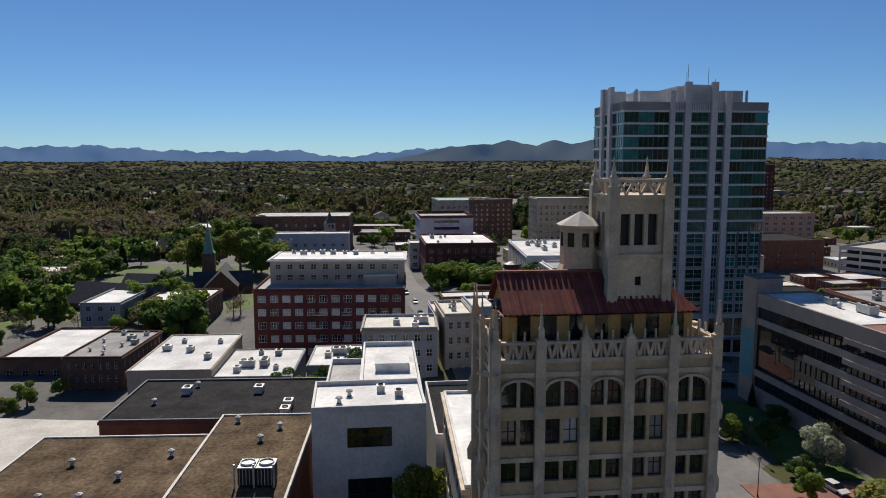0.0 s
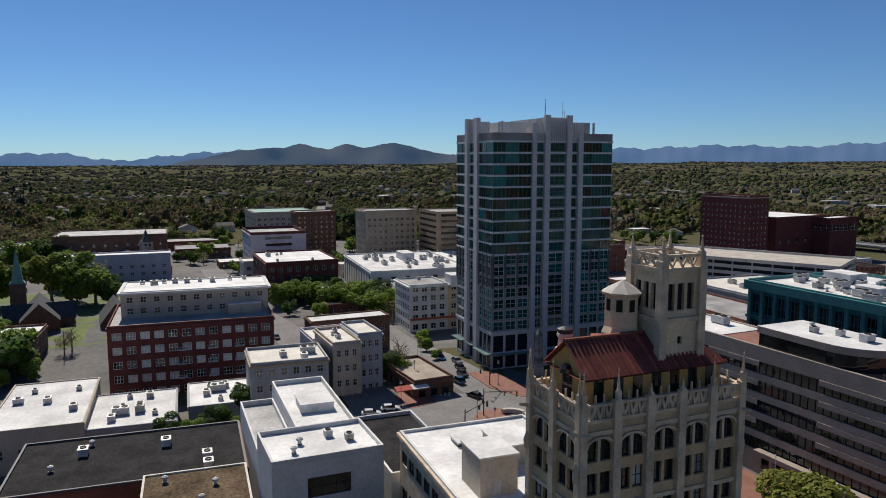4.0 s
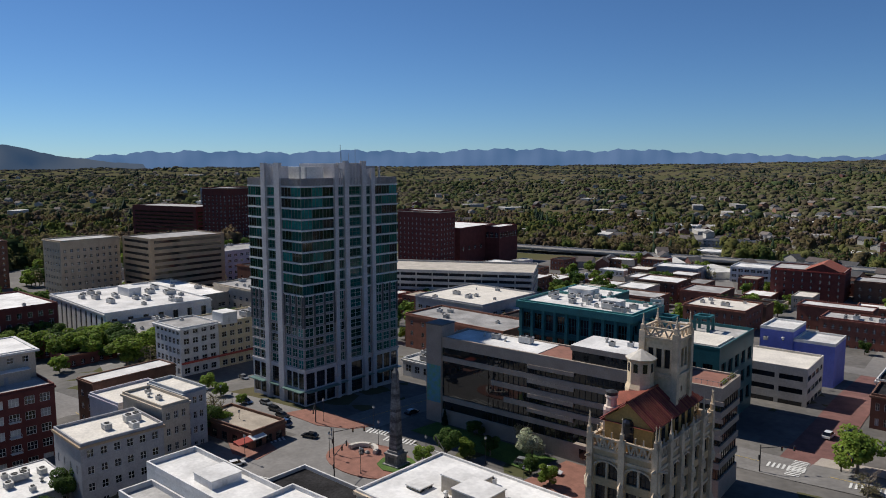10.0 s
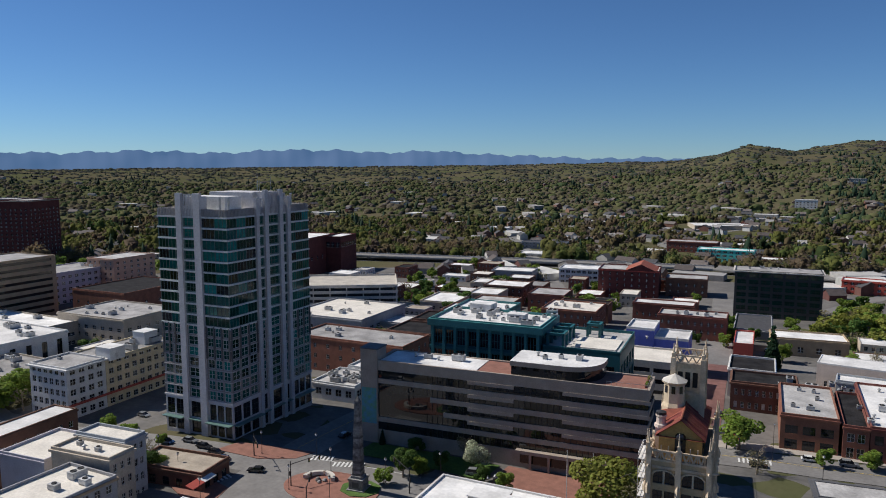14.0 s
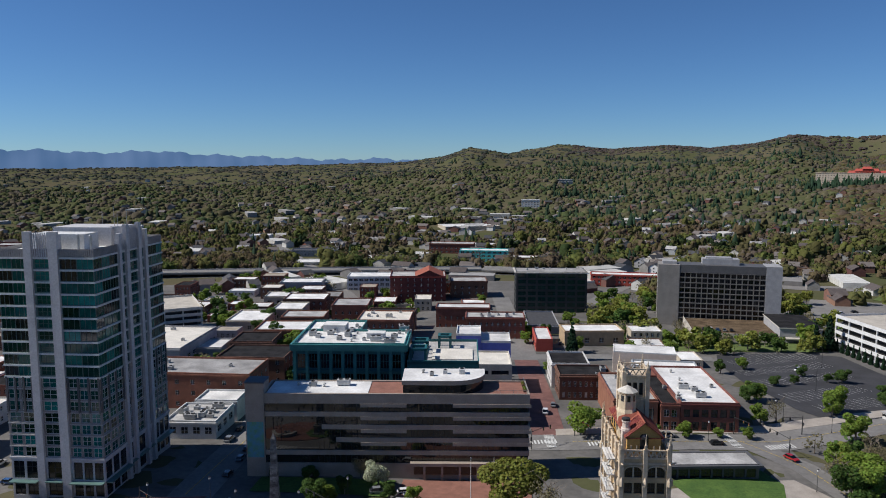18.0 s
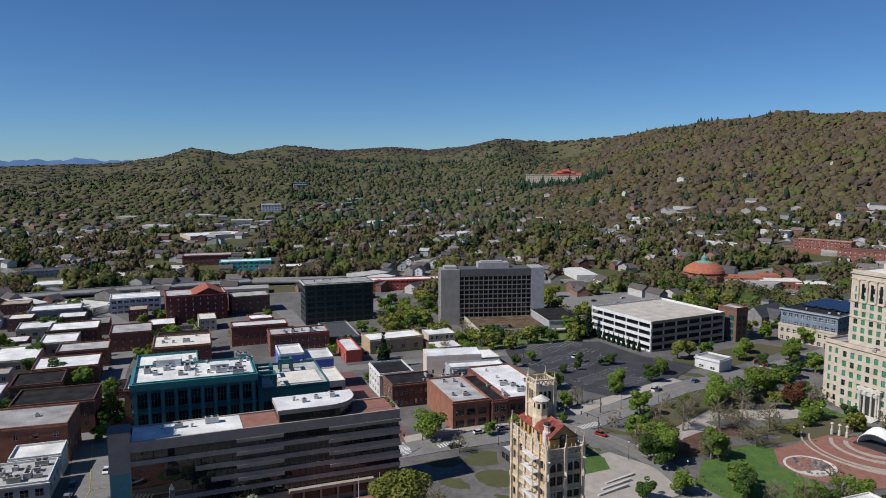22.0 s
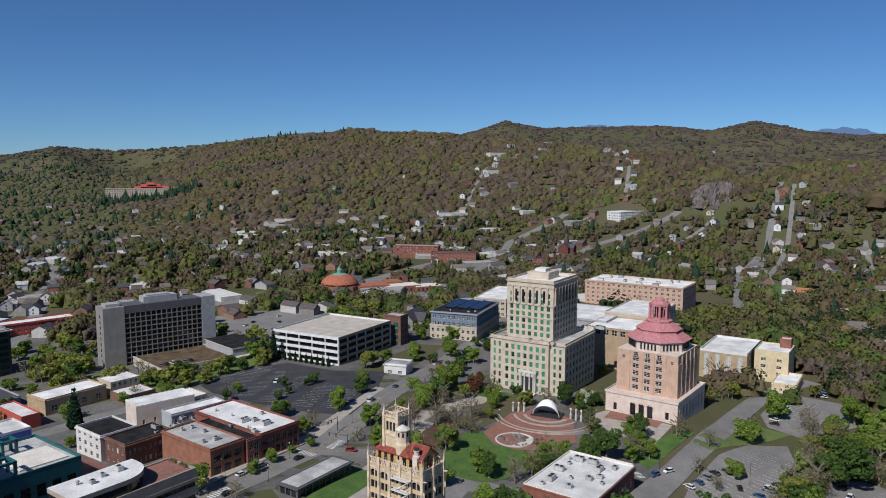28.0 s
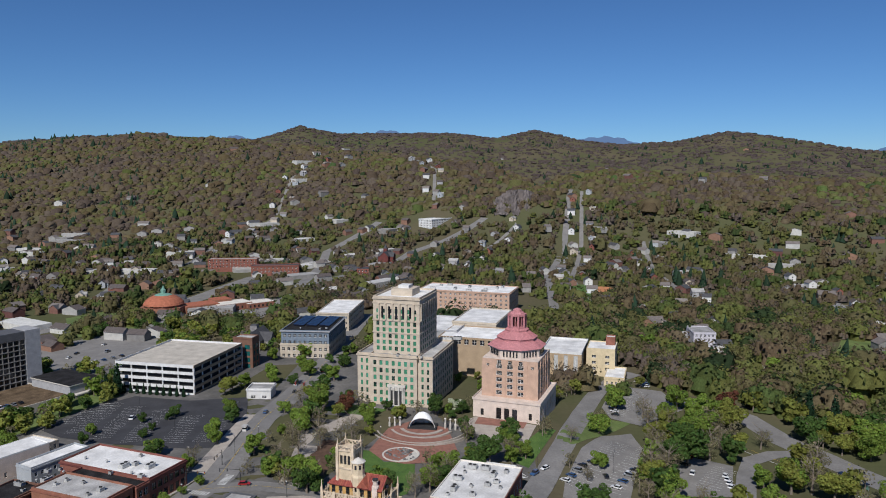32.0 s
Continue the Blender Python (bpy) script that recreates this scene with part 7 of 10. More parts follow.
# ---- the inn on the far slope ----
def hillside_inn():
    B = building("hillside_inn", "long grey stone inn with stepped red roofs on the slope", "hotel", 640, 1411, -24, 132, 24, 36, 66.5, "limestone", "slate_roof", {"S": (26, 0.4, fl(6, 4.6, 5.0, 2.0)), "W": (4, 0.4, fl(6, 4.6, 5.0, 2.0))}, cornice=0.6)
    for a, c, z0, z1 in ((56, 128, 30.3, 35), (68, 112, 33.5, 39), (80, 100, 38, 43)):
        r = Build().prism([(a, 1), (c, 1), (c - 3, 12), (a + 3, 12)], z0, [z0 + 0.3, z0 + 0.3, z1, z1])
        r.prism([(a + 3, 12.01), (c - 3, 12.01), (c, 23), (a, 23)], z0, [z1, z1, z0 + 0.3, z0 + 0.3])
        part("roof_slope", r, "awning_red", B, "red tiled roof slope")
    building("inn_wing", "pale stone wing beside the hillside inn", "hotel", 764, 1352, -24, 32, 20, 40, 69, "limestone", "white_membrane", {"S": (9, 0.4, fl(5, 4.6, 8.0, 2.0))})


hillside_inn()


# ---- the gabled roof of the tall brick store ----
T = thing("store_gable", "red gabled roof over the dark brick store", "roof", -35, 331, 8.6, 8)
gb = Build()
for y0, y1 in ((0.3, 24.7),):
    gb.face([(17, y0, 0.2), (37.5, y0, 0.2), (27.2, y0, 4.6)], 1)
    gb.face([(37.5, y1, 0.2), (17, y1, 0.2), (27.2, y1, 4.6)], 1)
    gb.face([(37.9, y0 - 0.3, 0.0), (37.9, y1 + 0.3, 0.0), (27.2, y1 + 0.3, 4.8), (27.2, y0 - 0.3, 4.8)])
    gb.face([(16.6, y1 + 0.3, 0.0), (16.6, y0 - 0.3, 0.0), (27.2, y0 - 0.3, 4.8), (27.2, y1 + 0.3, 4.8)])
part("roof", gb, ["red_tile", "dark_red_brick"], T)


T = thing("shop_fascia", "long red fascia over shop fronts", "sign", -115.9, 4.6, 0.4, 3)
part("board", Build().box(-0.1, 0.35, 0, 44, 0, 0.7), "awning_red", T)


# ---- hotel slab with its podium ----
def slab_hotel():
    T = thing("slab_hotel", "concrete hotel slab with a dark grid of balconies", "hotel", 135.6, 269.3, -8.7, 0)
    T.matrix_basis = pose(135.6, 268.3, -6.5, 0, 0, -8.0)
    w, d, H = 65.8, 14.0, 35.8
    part("end_wall", Build().box(-0.4, 11.5, -0.4, d, -5, H), "hotel_grey", T, "blank grey concrete end wall")
    part("end_wall", Build().box(w - 8.0, w + 0.4, -0.4, d, -5, H + 0.6), "grey_stucco", T, "pale grey end wall")
    part("core", Build().box(11.5, w - 8.0, 1.0, d, -5, H - 1), "tower_dark", T)
    part("crown_band", Build().box(11.5, w - 8.0, -0.2, d, H - 4.2, H + 0.2), "tower_dark", T)
    n, m = 15, 10
    step, fh = (w - 19.5) / n, (H - 4.2 - 2.0) / m
    wn = window_mesh(step * 0.8, fh * 0.72, "frame_dark", "glass_dark", 1, 0)
    for i in range(n):
        part("fin", Build().box(11.5 + step * i - 0.14, 11.5 + step * i + 0.14, -0.1, 1.0, 1, H - 4.2), "hotel_grey", T)
        for j in range(m):
            part("window", wn, None, T, at=pose(11.5 + step * (i + 0.1), 0.96, 2.0 + fh * j + 0.3))
    for j in range(m + 1):
        part("balcony_slab", Build().box(11.5, w - 8.0, -0.2, 1.0, 2.0 + fh * j - 0.12, 2.0 + fh * j + 0.14), "hotel_grey", T)
    for j in range(9):
        part("end_window", Build().box(-0.46, -0.4, 5, 6.6, 3 + 3.3 * j, 5 + 3.3 * j), "glass_dark", T)
    part("roof", Build().box(0, w, 0, d, H - 0.5, H - 0.1), "grey_membrane", T)
    part("roof_house", Build().box(24, 44, 4, 12, H, H + 3.6).box(26, 40, 5, 11, H + 3.6, H + 4.4), "grey_stucco", T)
    part("roof_house", Build().box(2, 10, 3, 11, H, H + 1.6), "grey_stucco", T)
    P = thing("hotel_podium", "low hotel podium with a brown gravel deck", "building", 146, 222, -6, -4)
    part("wall", Build().box(0, 44, 0, 40, -3, 5.4), "garage_concrete", P)
    part("deck", Build().box(0.5, 43.5, 0.5, 39.5, 5.4, 5.55), "brown_gravel", P)
    part("parapet", Build().box(0, 44, 0, 0.5, 5.4, 6.2).box(0, 0.5, 0.5, 40, 5.4, 6.2).box(43.5, 44, 0.5, 40, 5.4, 6.2), "garage_concrete", P)
    Q = thing("hotel_hall", "low grey ballroom with a dark roof", "building", 188, 219, -6, -4)
    part("wall", Build().box(0, 20, 0, 34, -3, 10), "grey_stucco", Q)
    part("roof", Build().box(-0.5, 20.5, -0.5, 34.5, 10, 10.6, 0, 1), ["pale_concrete", "black_roof"], Q)
    part("canopy", Build().box(2, 19, -3, 0, 5, 5.6), "pale_concrete", Q)


slab_hotel()


# ---- parking garages ----
def garage(name, label, x, y, rot, w, d, g, decks, fh, mat_band, deck_mat, mat_side):
    T = thing(name, label, "garage", x, y, g, rot)
    # Added near-black block inside the decks paints the dimness behind the openings.
    part("core", Build().box(2.5, w - 2.5, 2.5, d - 2.5, -4, fh * decks - 0.6), "frame_dark", T)
    for k in range(decks + 1):
        z = fh * k
        part("deck", Build().box(0.3, w - 0.3, 0.3, d - 0.3, z - 0.35, z), deck_mat, T)
        b = Build()
        for q in ((0, w, d - 0.3, d), (0, 0.3, 0.3, d - 0.3), (w - 0.3, w, 0.3, d - 0.3)):
            b.box(*q, z - 0.6, z + 1.05)
        part("spandrel", b, mat_band, T)
        part("spandrel", Build().box(0, w, 0, 0.3, z - 0.6, z + 1.05), mat_side, T)
    for s, L in (("S", w), ("W", d), ("E", d)):
        P = SIDES[s](w, d)
        n = max(3, round(L / 9))
        for i in range(n + 1):
            q = P(L * i / n * 0.99 + 0.2, -0.5, 0)
            part("column", Build().box(q[0] - 0.3, q[0] + 0.3, q[1] - 0.3, q[1] + 0.3, -4, fh * decks - 0.3), mat_band, T)
    return T


# The tan of the south spandrels also carries that side's shade in its colour.
garage("parking_garage", "white banded parking garage with a pale roof deck", 222, 163.9, 12.6, 54.5, 48.8, -3, 4, 3.9, "white_stucco", "garage_concrete", "tan_stucco")
garage("parking_garage", "long grey parking garage with many open decks", -188, 150, 33, 92, 40, -8, 6, 3.2, "pale_concrete", "garage_concrete", "pale_concrete")


# ---- trees of the streets and the park ----
def plant(*spots):
    for x, y, h, k in spots:
        tree(x, y, h, k, 1.15 if k in ("leaf_spring", "leaf_deep", "blossom") else (0.75 if k == "leaf_pine" else 1.0))


plant((-226, -124, 27, "leaf_spring"), (-234, -133, 26, "leaf_yellow"), (-220, -113, 22, "leaf_spring"), (-228, -158, 23, "leaf_yellow"), (-233, -149, 22, "leaf_spring"), (-214, -104, 15, "leaf_deep"))
plant((-128, -140, 12, "leaf_spring"), (-133, -131, 13, "leaf_spring"), (-138, -113, 9, "leaf_bud"), (-126, -147, 8, "leaf_spring"), (-120, -163, 6, "leaf_bud"), (-126, -135, 11, "leaf_spring"), (-123, -126, 9, "leaf_spring"), (-117, -137, 7, "leaf_spring"), (-106, -125, 7, "leaf_spring"), (-112, -119, 8, "leaf_spring"), (-331, -148, 25, "leaf_deep"), (-326, -184, 22, "leaf_spring"), (-322, -138, 20, "leaf_spring"))
plant((-338, -166, 24, "leaf_spring"), (-254, -200, 15, "leaf_pine"), (-265, -214, 14, "leaf_pine"), (-262, -228, 12, "leaf_pine"), (-30, -138, 6, "leaf_spring"), (-36, -137, 7, "leaf_spring"), (-46, -134, 5, "leaf_spring"), (-123, -185, 7, "leaf_spring"))
plant((-110, -178, 8, "leaf_bud"), (-90, -175, 7, "leaf_deep"), (-44, -87, 8, "leaf_deep"), (-43, -82, 7, "leaf_deep"), (-38, -84, 8, "leaf_deep"), (-36, -75, 8, "leaf_deep"), (-38, -64, 8, "leaf_deep"), (-43, -58, 9, "leaf_deep"))
plant((-35, -68, 7, "leaf_deep"), (-30, -62, 6, "leaf_spring"), (-24, -64, 6, "leaf_deep"), (-57, -15.5, 11, "leaf_bud"), (-53, -19, 10, "leaf_deep"), (-51, -15, 7, "leaf_spring"), (-81, 0, 6, "leaf_spring"), (-67, -1, 4, "leaf_spring"))
plant((-95, 3, 6, "leaf_spring"), (6, 11, 8, "leaf_deep"), (4, 5, 5.5, "leaf_spring"), (20, 26, 8.5, "blossom"), (14, 30, 7, "leaf_bud"), (31, 18, 6, "leaf_spring"), (0, 28, 5.5, "leaf_deep"), (-11, 28, 5, "leaf_pine"))
plant((9, 15, 6, "leaf_spring"), (12, 20, 5.5, "leaf_deep"), (24, 20, 5, "leaf_deep"), (79, 71, 13, "leaf_spring"), (85, 55, 8, "leaf_bud"), (100, 68, 6, "leaf_spring"), (111, 72, 6.5, "leaf_spring"), (122, 74, 4, "leaf_spring"))
plant((131, 74, 4.5, "leaf_spring"), (139, 87, 8, "leaf_spring"), (145, 90, 9, "leaf_bud"), (145, 112, 9, "leaf_spring"), (175, 152, 5.5, "leaf_deep"), (168, 102, 11, "leaf_spring"), (188, 144, 7.5, "leaf_deep"), (190, 110, 9, "leaf_deep"))
plant((153, 160, 6, "leaf_spring"), (142, 151, 6.5, "leaf_deep"), (127, 180, 11, "leaf_spring"), (81, 174, 18, "leaf_pine"), (206, 204, 17, "leaf_pine"), (201, 207, 13, "leaf_pine"), (158, 133, 5.5, "leaf_deep"), (167, 137, 4.5, "leaf_deep"))
plant((182, 142, 5, "leaf_deep"), (172, 36, 12, "leaf_spring"), (147, 36, 13, "leaf_deep"), (155, 48, 12, "leaf_spring"), (188, 58, 13, "leaf_bud"), (173, 59, 14, "leaf_bud"), (205, 82, 10, "leaf_spring"), (236, 76, 12, "leaf_rust"))
plant((227, 86, 14, "leaf_spring"), (280, 112, 11, "leaf_spring"), (191, 49, 14, "leaf_bud"), (206, 53, 13, "leaf_bud"), (224, 55, 7, "leaf_spring"), (207, -15, 14, "leaf_deep"), (202, -10, 12, "leaf_deep"), (236, 10, 9, "leaf_deep"))
plant((226, 4, 12, "leaf_bud"), (256, -24, 10, "leaf_bud"), (240, 47, 8, "leaf_spring"), (252, 32, 12, "leaf_deep"), (262, 26, 8, "blossom"), (222, -26, 9, "leaf_spring"), (165, -1, 11, "leaf_bud"), (145, 16, 9, "leaf_spring"))
plant((132, 15, 7, "leaf_deep"), (165, 76, 11, "leaf_spring"), (172, -4, 12, "leaf_bud"), (183, -6, 12, "leaf_bud"), (192, -3, 10, "leaf_spring"), (178, 0, 10, "leaf_bud"), (262, 22, 9, "leaf_deep"), (181, 68, 9, "leaf_bud"))
plant((163, 62, 10, "leaf_bud"), (152, 58, 9, "leaf_spring"), (196, 62, 8, "leaf_bud"), (255, -90, 21, "leaf_deep"), (249, -86, 16, "leaf_deep"), (330, -91, 14, "leaf_spring"), (322, -44, 16, "leaf_spring"), (279, -45, 13, "leaf_spring"))
plant((230, -78, 17, "leaf_bud"), (257, -76, 17, "leaf_bud"), (252, -38, 9, "leaf_bud"), (238, -82, 15, "leaf_bud"), (247, -131, 15, "leaf_spring"), (245, -121, 11, "leaf_spring"), (318, -139, 18, "leaf_deep"), (325, -150, 18, "leaf_yellow"))
plant((318, -104, 18, "leaf_yellow"), (262, -178, 14, "leaf_spring"), (322, -165, 18, "leaf_spring"), (345, -152, 18, "leaf_pine"), (350, -140, 17, "leaf_pine"), (268, -98, 16, "leaf_bud"), (234, -56, 9, "leaf_spring"), (220, -54, 8, "leaf_bud"))
plant((236, -14, 12, "leaf_deep"), (290, -100, 12, "leaf_bud"), (300, -75, 13, "leaf_bud"), (315, -60, 14, "leaf_bud"), (335, -75, 15, "leaf_spring"), (345, -100, 15, "leaf_rust"), (228, 148, 12, "leaf_yellow"), (236, 150, 10, "leaf_yellow"))
plant((246, 150, 9, "leaf_spring"), (258, 140, 10, "leaf_spring"), (262, 128, 8, "leaf_deep"), (250, 112, 7, "leaf_bud"), (270, 150, 9, "leaf_spring"), (236, 104, 9, "leaf_bud"), (215, 98, 8, "leaf_spring"), (300, 150, 8, "leaf_spring"))
plant((310, 135, 7, "leaf_deep"), (320, 130, 6, "leaf_spring"), (290, 125, 7, "leaf_deep"), (118, 196, 9, "leaf_bud"), (110, 190, 7, "leaf_spring"), (132, 212, 9, "leaf_spring"), (140, 205, 7, "leaf_spring"), (70, 150, 6, "leaf_spring"))
plant((84, 190, 9, "leaf_spring"), (86, 240, 8, "leaf_spring"), (84, 265, 9, "leaf_spring"), (70, 225, 7, "leaf_deep"), (-12, 250, 9, "leaf_deep"), (-70, 200, 12, "leaf_deep"), (-85, 215, 12, "leaf_deep"), (-60, 180, 9, "leaf_spring"))
plant((-20, 180, 9, "leaf_spring"), (-90, 240, 13, "leaf_deep"), (-105, 250, 13, "leaf_deep"), (-120, 240, 12, "leaf_deep"), (-110, 225, 11, "leaf_spring"), (30, 320, 9, "leaf_spring"), (110, 330, 11, "leaf_spring"), (120, 310, 12, "leaf_spring"))
plant((-148, -150, 13, "leaf_spring"), (-151, -143, 14, "leaf_spring"), (-152, -136, 13, "leaf_spring"), (-120, -137, 8, "leaf_spring"), (-115, -129, 7, "leaf_spring"), (-124, -123, 9, "leaf_spring"), (-112, -146, 8, "leaf_spring"))
plant((-141, -111, 10, "leaf_bud"), (-67, -98, 7, "leaf_deep"), (-70, -89.5, 5, "leaf_deep"), (-37, -78, 8, "leaf_deep"), (-34, -70, 7, "leaf_spring"), (-46, -104, 7, "leaf_deep"), (-50, -100, 6, "leaf_spring"), (-160, -158, 12, "leaf_spring"), (-172, -148, 13, "leaf_deep"))
plant((59, 205, 7, "leaf_spring"), (59, 218, 7, "leaf_spring"), (58, 232, 7, "leaf_spring"), (57, 246, 8, "leaf_deep"), (56, 262, 8, "leaf_spring"), (47, 205, 6, "leaf_deep"), (-36, 112, 8, "leaf_spring"), (-37, 126, 9, "leaf_deep"), (-38, 140, 9, "leaf_spring"), (-40, 156, 9, "leaf_deep"), (-43, 172, 9, "leaf_spring"))
plant((140, 222, 9, "leaf_yellow"), (142, 230, 10, "leaf_bud"), (141, 240, 11, "leaf_bud"), (152, 217, 6, "leaf_deep"), (162, 216, 6, "leaf_deep"), (174, 214, 6, "leaf_spring"), (184, 213, 6, "leaf_deep"))
plant((112, 290, 10, "leaf_bud"), (55, -52, 11, "leaf_yellow"), (58, -48, 10, "leaf_yellow"))
for i, (x, y) in enumerate([(-212, -26), (-204, -20), (-196, -30), (-188, -22), (-180, -12), (-172, -4), (-208, -10), (-198, -12), (-190, -5), (-182, 2), (-168, 6), (-174, -16), (-164, -8), (-160, 2), (-220, -18), (-186, -34), (-226, -28), (-150, 8), (-146, -2)]):
    tree(x, y, 11.5 + (i * 7 % 4), ("leaf_spring", "leaf_deep")[i % 3 == 1], 1.3)
# The big spreading tree on the plaza.
tree(57, 15, 17, "leaf_yellow", 1.3)
tree(66, 12, 13, "leaf_bud", 1.0)
tree(37.5, -42.6, 13, "leaf_yellow", 0.8)
# A clipped row of conifers along the garage.
for i in range(11):
    a = i / 10
    tree(212 + 8.5 * a - 3.5, 207 - 40 * a, 6.2, "leaf_pine", 0.7)


# ---- squares, lawns and car parks ----
def ring(cx, cy, rx, ry, n=28, turn=0.0):
    return [(cx + rx * math.cos(2 * math.pi * i / n + turn), cy + ry * math.sin(2 * math.pi * i / n + turn)) for i in range(n)]


drape("pavement_circle", "brick paved island round the obelisk", ring(-6.5, -2.5, 13, 8.5), "brick_paving", 0.34, 6, thick=0.3)
drape("planting_bed", "planted green bed round the obelisk", ring(0.5, 0, 5.2, 4.6, 8), "grass", 0.5, 4, thick=0.2, category="flower bed")
drape("pavement_plaza", "red brick plaza before the office block", [(26, 9), (62, 13), (62, 35.5), (26, 32)], "brick_paving", 0.3, 8, thick=0.2)
drape("lawn_office", "small lawn under the office block", [(-14, 18), (24, 20), (24, 31), (-14, 28)], "grass", 0.3, 6, category="lawn")
drape("pavement_corner", "brick corner pavement at the crossing", [(-48, -17), (-36, -22), (-28, -20), (-30, -13), (-44, -10)], "brick_paving", 0.3, 6, thick=0.2)
drape("pavement_tower", "brick kerb pavement at the foot of the tower", [(-49, 2), (-35, 3), (-26, 8), (-24, 14), (-47, 9)], "brick_paving", 0.3, 6, thick=0.2)
drape("lawn_park", "oval park lawn", [(153, 20), (157, 8), (166, 3), (180, 7), (192, 13), (188, 26), (196, 37), (194, 44), (180, 41), (164, 34)], "grass", 0.25, 6, category="lawn")
drape("lawn_pavilion", "lawn beside the pavilion", [(105, 28), (130, 34), (132, 42), (128, 50), (100, 38)], "grass", 0.2, 6, category="lawn")
drape("lawn_grounds", "thin olive grass under the park trees", [(150, 54), (158, 38), (196, 42), (240, 44), (250, 58), (236, 88), (205, 92), (172, 78)], "forest_floor", 0.12, 8, category="lawn")
drape("lawn_banks", "rough grass banks below the city hall", [(206, -36), (228, -33), (262, -30), (304, -28), (304, -56), (262, -43), (228, -35)], "pale_grass", 0.12, 8, category="lawn")
drape("lawn_verge", "grass verge beside the parking garage", [(214, 128), (246, 130), (300, 152), (290, 166), (226, 150)], "forest_floor", 0.12, 8, category="lawn")
drape("lawn_hotel", "rough grass round the hotel podium", [(96, 205), (146, 196), (205, 200), (206, 216), (145, 220), (132, 262), (100, 262)], "pale_grass", 0.12, 8, category="lawn")
drape("pavement_park", "pale concrete paths and terraces of the park", [(92, 12), (120, 8), (146, 16), (146, 34), (136, 46), (100, 34)], "sidewalk", 0.14, 8)
drape("pavement_avenue", "pale pavement along the avenue", [(70, 70), (140, 80), (205, 108), (203, 113), (138, 86), (70, 76)], "sidewalk", 0.22, 8, thick=0.1)
drape("pavement_walk", "pale park walk to the courthouse", [(150, 40), (200, 64), (225, 62), (248, 66), (248, 74), (220, 72), (196, 74), (148, 50)], "sidewalk", 0.2, 8)
drape("flower_bed", "planting bed of bare bushes beside the park walk", [(158, 48), (200, 66), (196, 52), (184, 46), (164, 40)], "mulch", 0.22, 8, category="flower bed")
drape("pavement_stage", "terraced brick floor before the stage", [(196, 38), (224, 44), (240, 38), (238, 19), (214, 3), (198, 6), (190, 17), (189, 27)], "brick_paving", 0.3, 6)
drape("pavement_hall", "pale square before the city hall", [(232, -22), (262, -18), (260, 14), (244, 18), (236, 0)], "sidewalk", 0.2, 6)
drape("pavement_hall_brick", "brick forecourt of the city hall", [(254, -14), (263, -13), (260, 12), (250, 10)], "brick_paving", 0.3, 6)
drape("lawn_hall", "green banks beside the city hall", [(214, -30), (262, -28), (262, -22), (236, -20), (216, -20)], "grass", 0.2, 6, category="lawn")
drape("lawn_court", "green beds before the courthouse", [(236, 60), (248, 58), (247, 84), (230, 90)], "grass", 0.26, 6, category="lawn")
drape("parking_lot", "large dark asphalt car park with white bays", [(147, 138), (146, 172), (150, 190), (185, 196), (207, 192), (213, 158), (230, 134), (208, 116), (188, 100), (166, 90), (156, 104)], "dark_asphalt", 0.2, 9, category="car park")
drape("parking_lot_south", "grey asphalt car park below the park", [(200, -49), (214, -46), (248, -44), (275, -47), (288, -59), (268, -68), (214, -73)], "grey_asphalt", 0.2, 9, category="car park")
drape("parking_lot_east", "grey asphalt car park among the trees", [(220, -87), (254, -85), (267, -91), (267, -108), (229, -110)], "grey_asphalt", 0.2, 9, category="car park")
drape("parking_lot_hall", "grey asphalt yard behind the city hall", [(320, -37), (366, -34), (366, -62), (336, -78), (302, -61), (306, -45)], "grey_asphalt", 0.22, 9, category="car park")
drape("parking_deck", "pale grey parking deck", [(-14, -131), (14, -131), (20, -105), (0, -103), (-12, -108)], "pale_concrete", 5.4, 8, category="car park")
drape("parking_lot_north", "grey asphalt car park beyond the hotel", [(215, 260), (300, 250), (330, 330), (250, 350)], "grey_asphalt", 0.2, 12, category="car park")
drape("parking_lot_church", "grey asphalt car park round the domed church", [(330, 330), (400, 400), (520, 300), (470, 220), (380, 260)], "grey_asphalt", 0.2, 12, category="car park")
drape("lawn_church", "pale spring grass below the domed church", [(290, 350), (340, 420), (400, 420), (340, 330)], "pale_grass", 0.25, 12, category="lawn")
drape("lawn_slope", "pale meadow on the slope", [(480, -215), (560, -215), (580, -170), (500, -160)], "pale_grass", 0.3, 12, category="lawn")
drape("lawn_ball_field", "green outfield of a ball field", ring(690, 64, 34, 30, 20), "grass", 0.4, 10, category="ball field")
drape("ball_field_clay", "orange clay of the ball field", ring(700, 50, 19, 14, 20), "clay", 0.7, 10, category="ball field")
drape("lawn_west", "green lawn among the far roofs", [(-520, -180), (-440, -170), (-430, -130), (-510, -130)], "pale_grass", 0.3, 12, category="lawn")


def stripes(name, label, x, y, rot, length, step, count, depth=5.0, two=True, lift=0.27, material="road_paint"):
    """Rows of painted parking bays."""
    b = Build()
    c, s = math.cos(radians(rot)), math.sin(radians(rot))

    def spot(u, v):
        px, py = x + u * c - v * s, y + u * s + v * c
        return (px, py, g_at(px, py) + lift)
    for i in range(count):
        for v0, v1 in ((0, depth), (-depth, 0)) if two else ((0, depth),):
            u = step * i
            b.face([spot(u, v0), spot(u + 0.12, v0), spot(u + 0.12, v1), spot(u, v1)])
    ob = part(name, b, material)
    return tagged(ob, label, "road marking", kind="stuff")


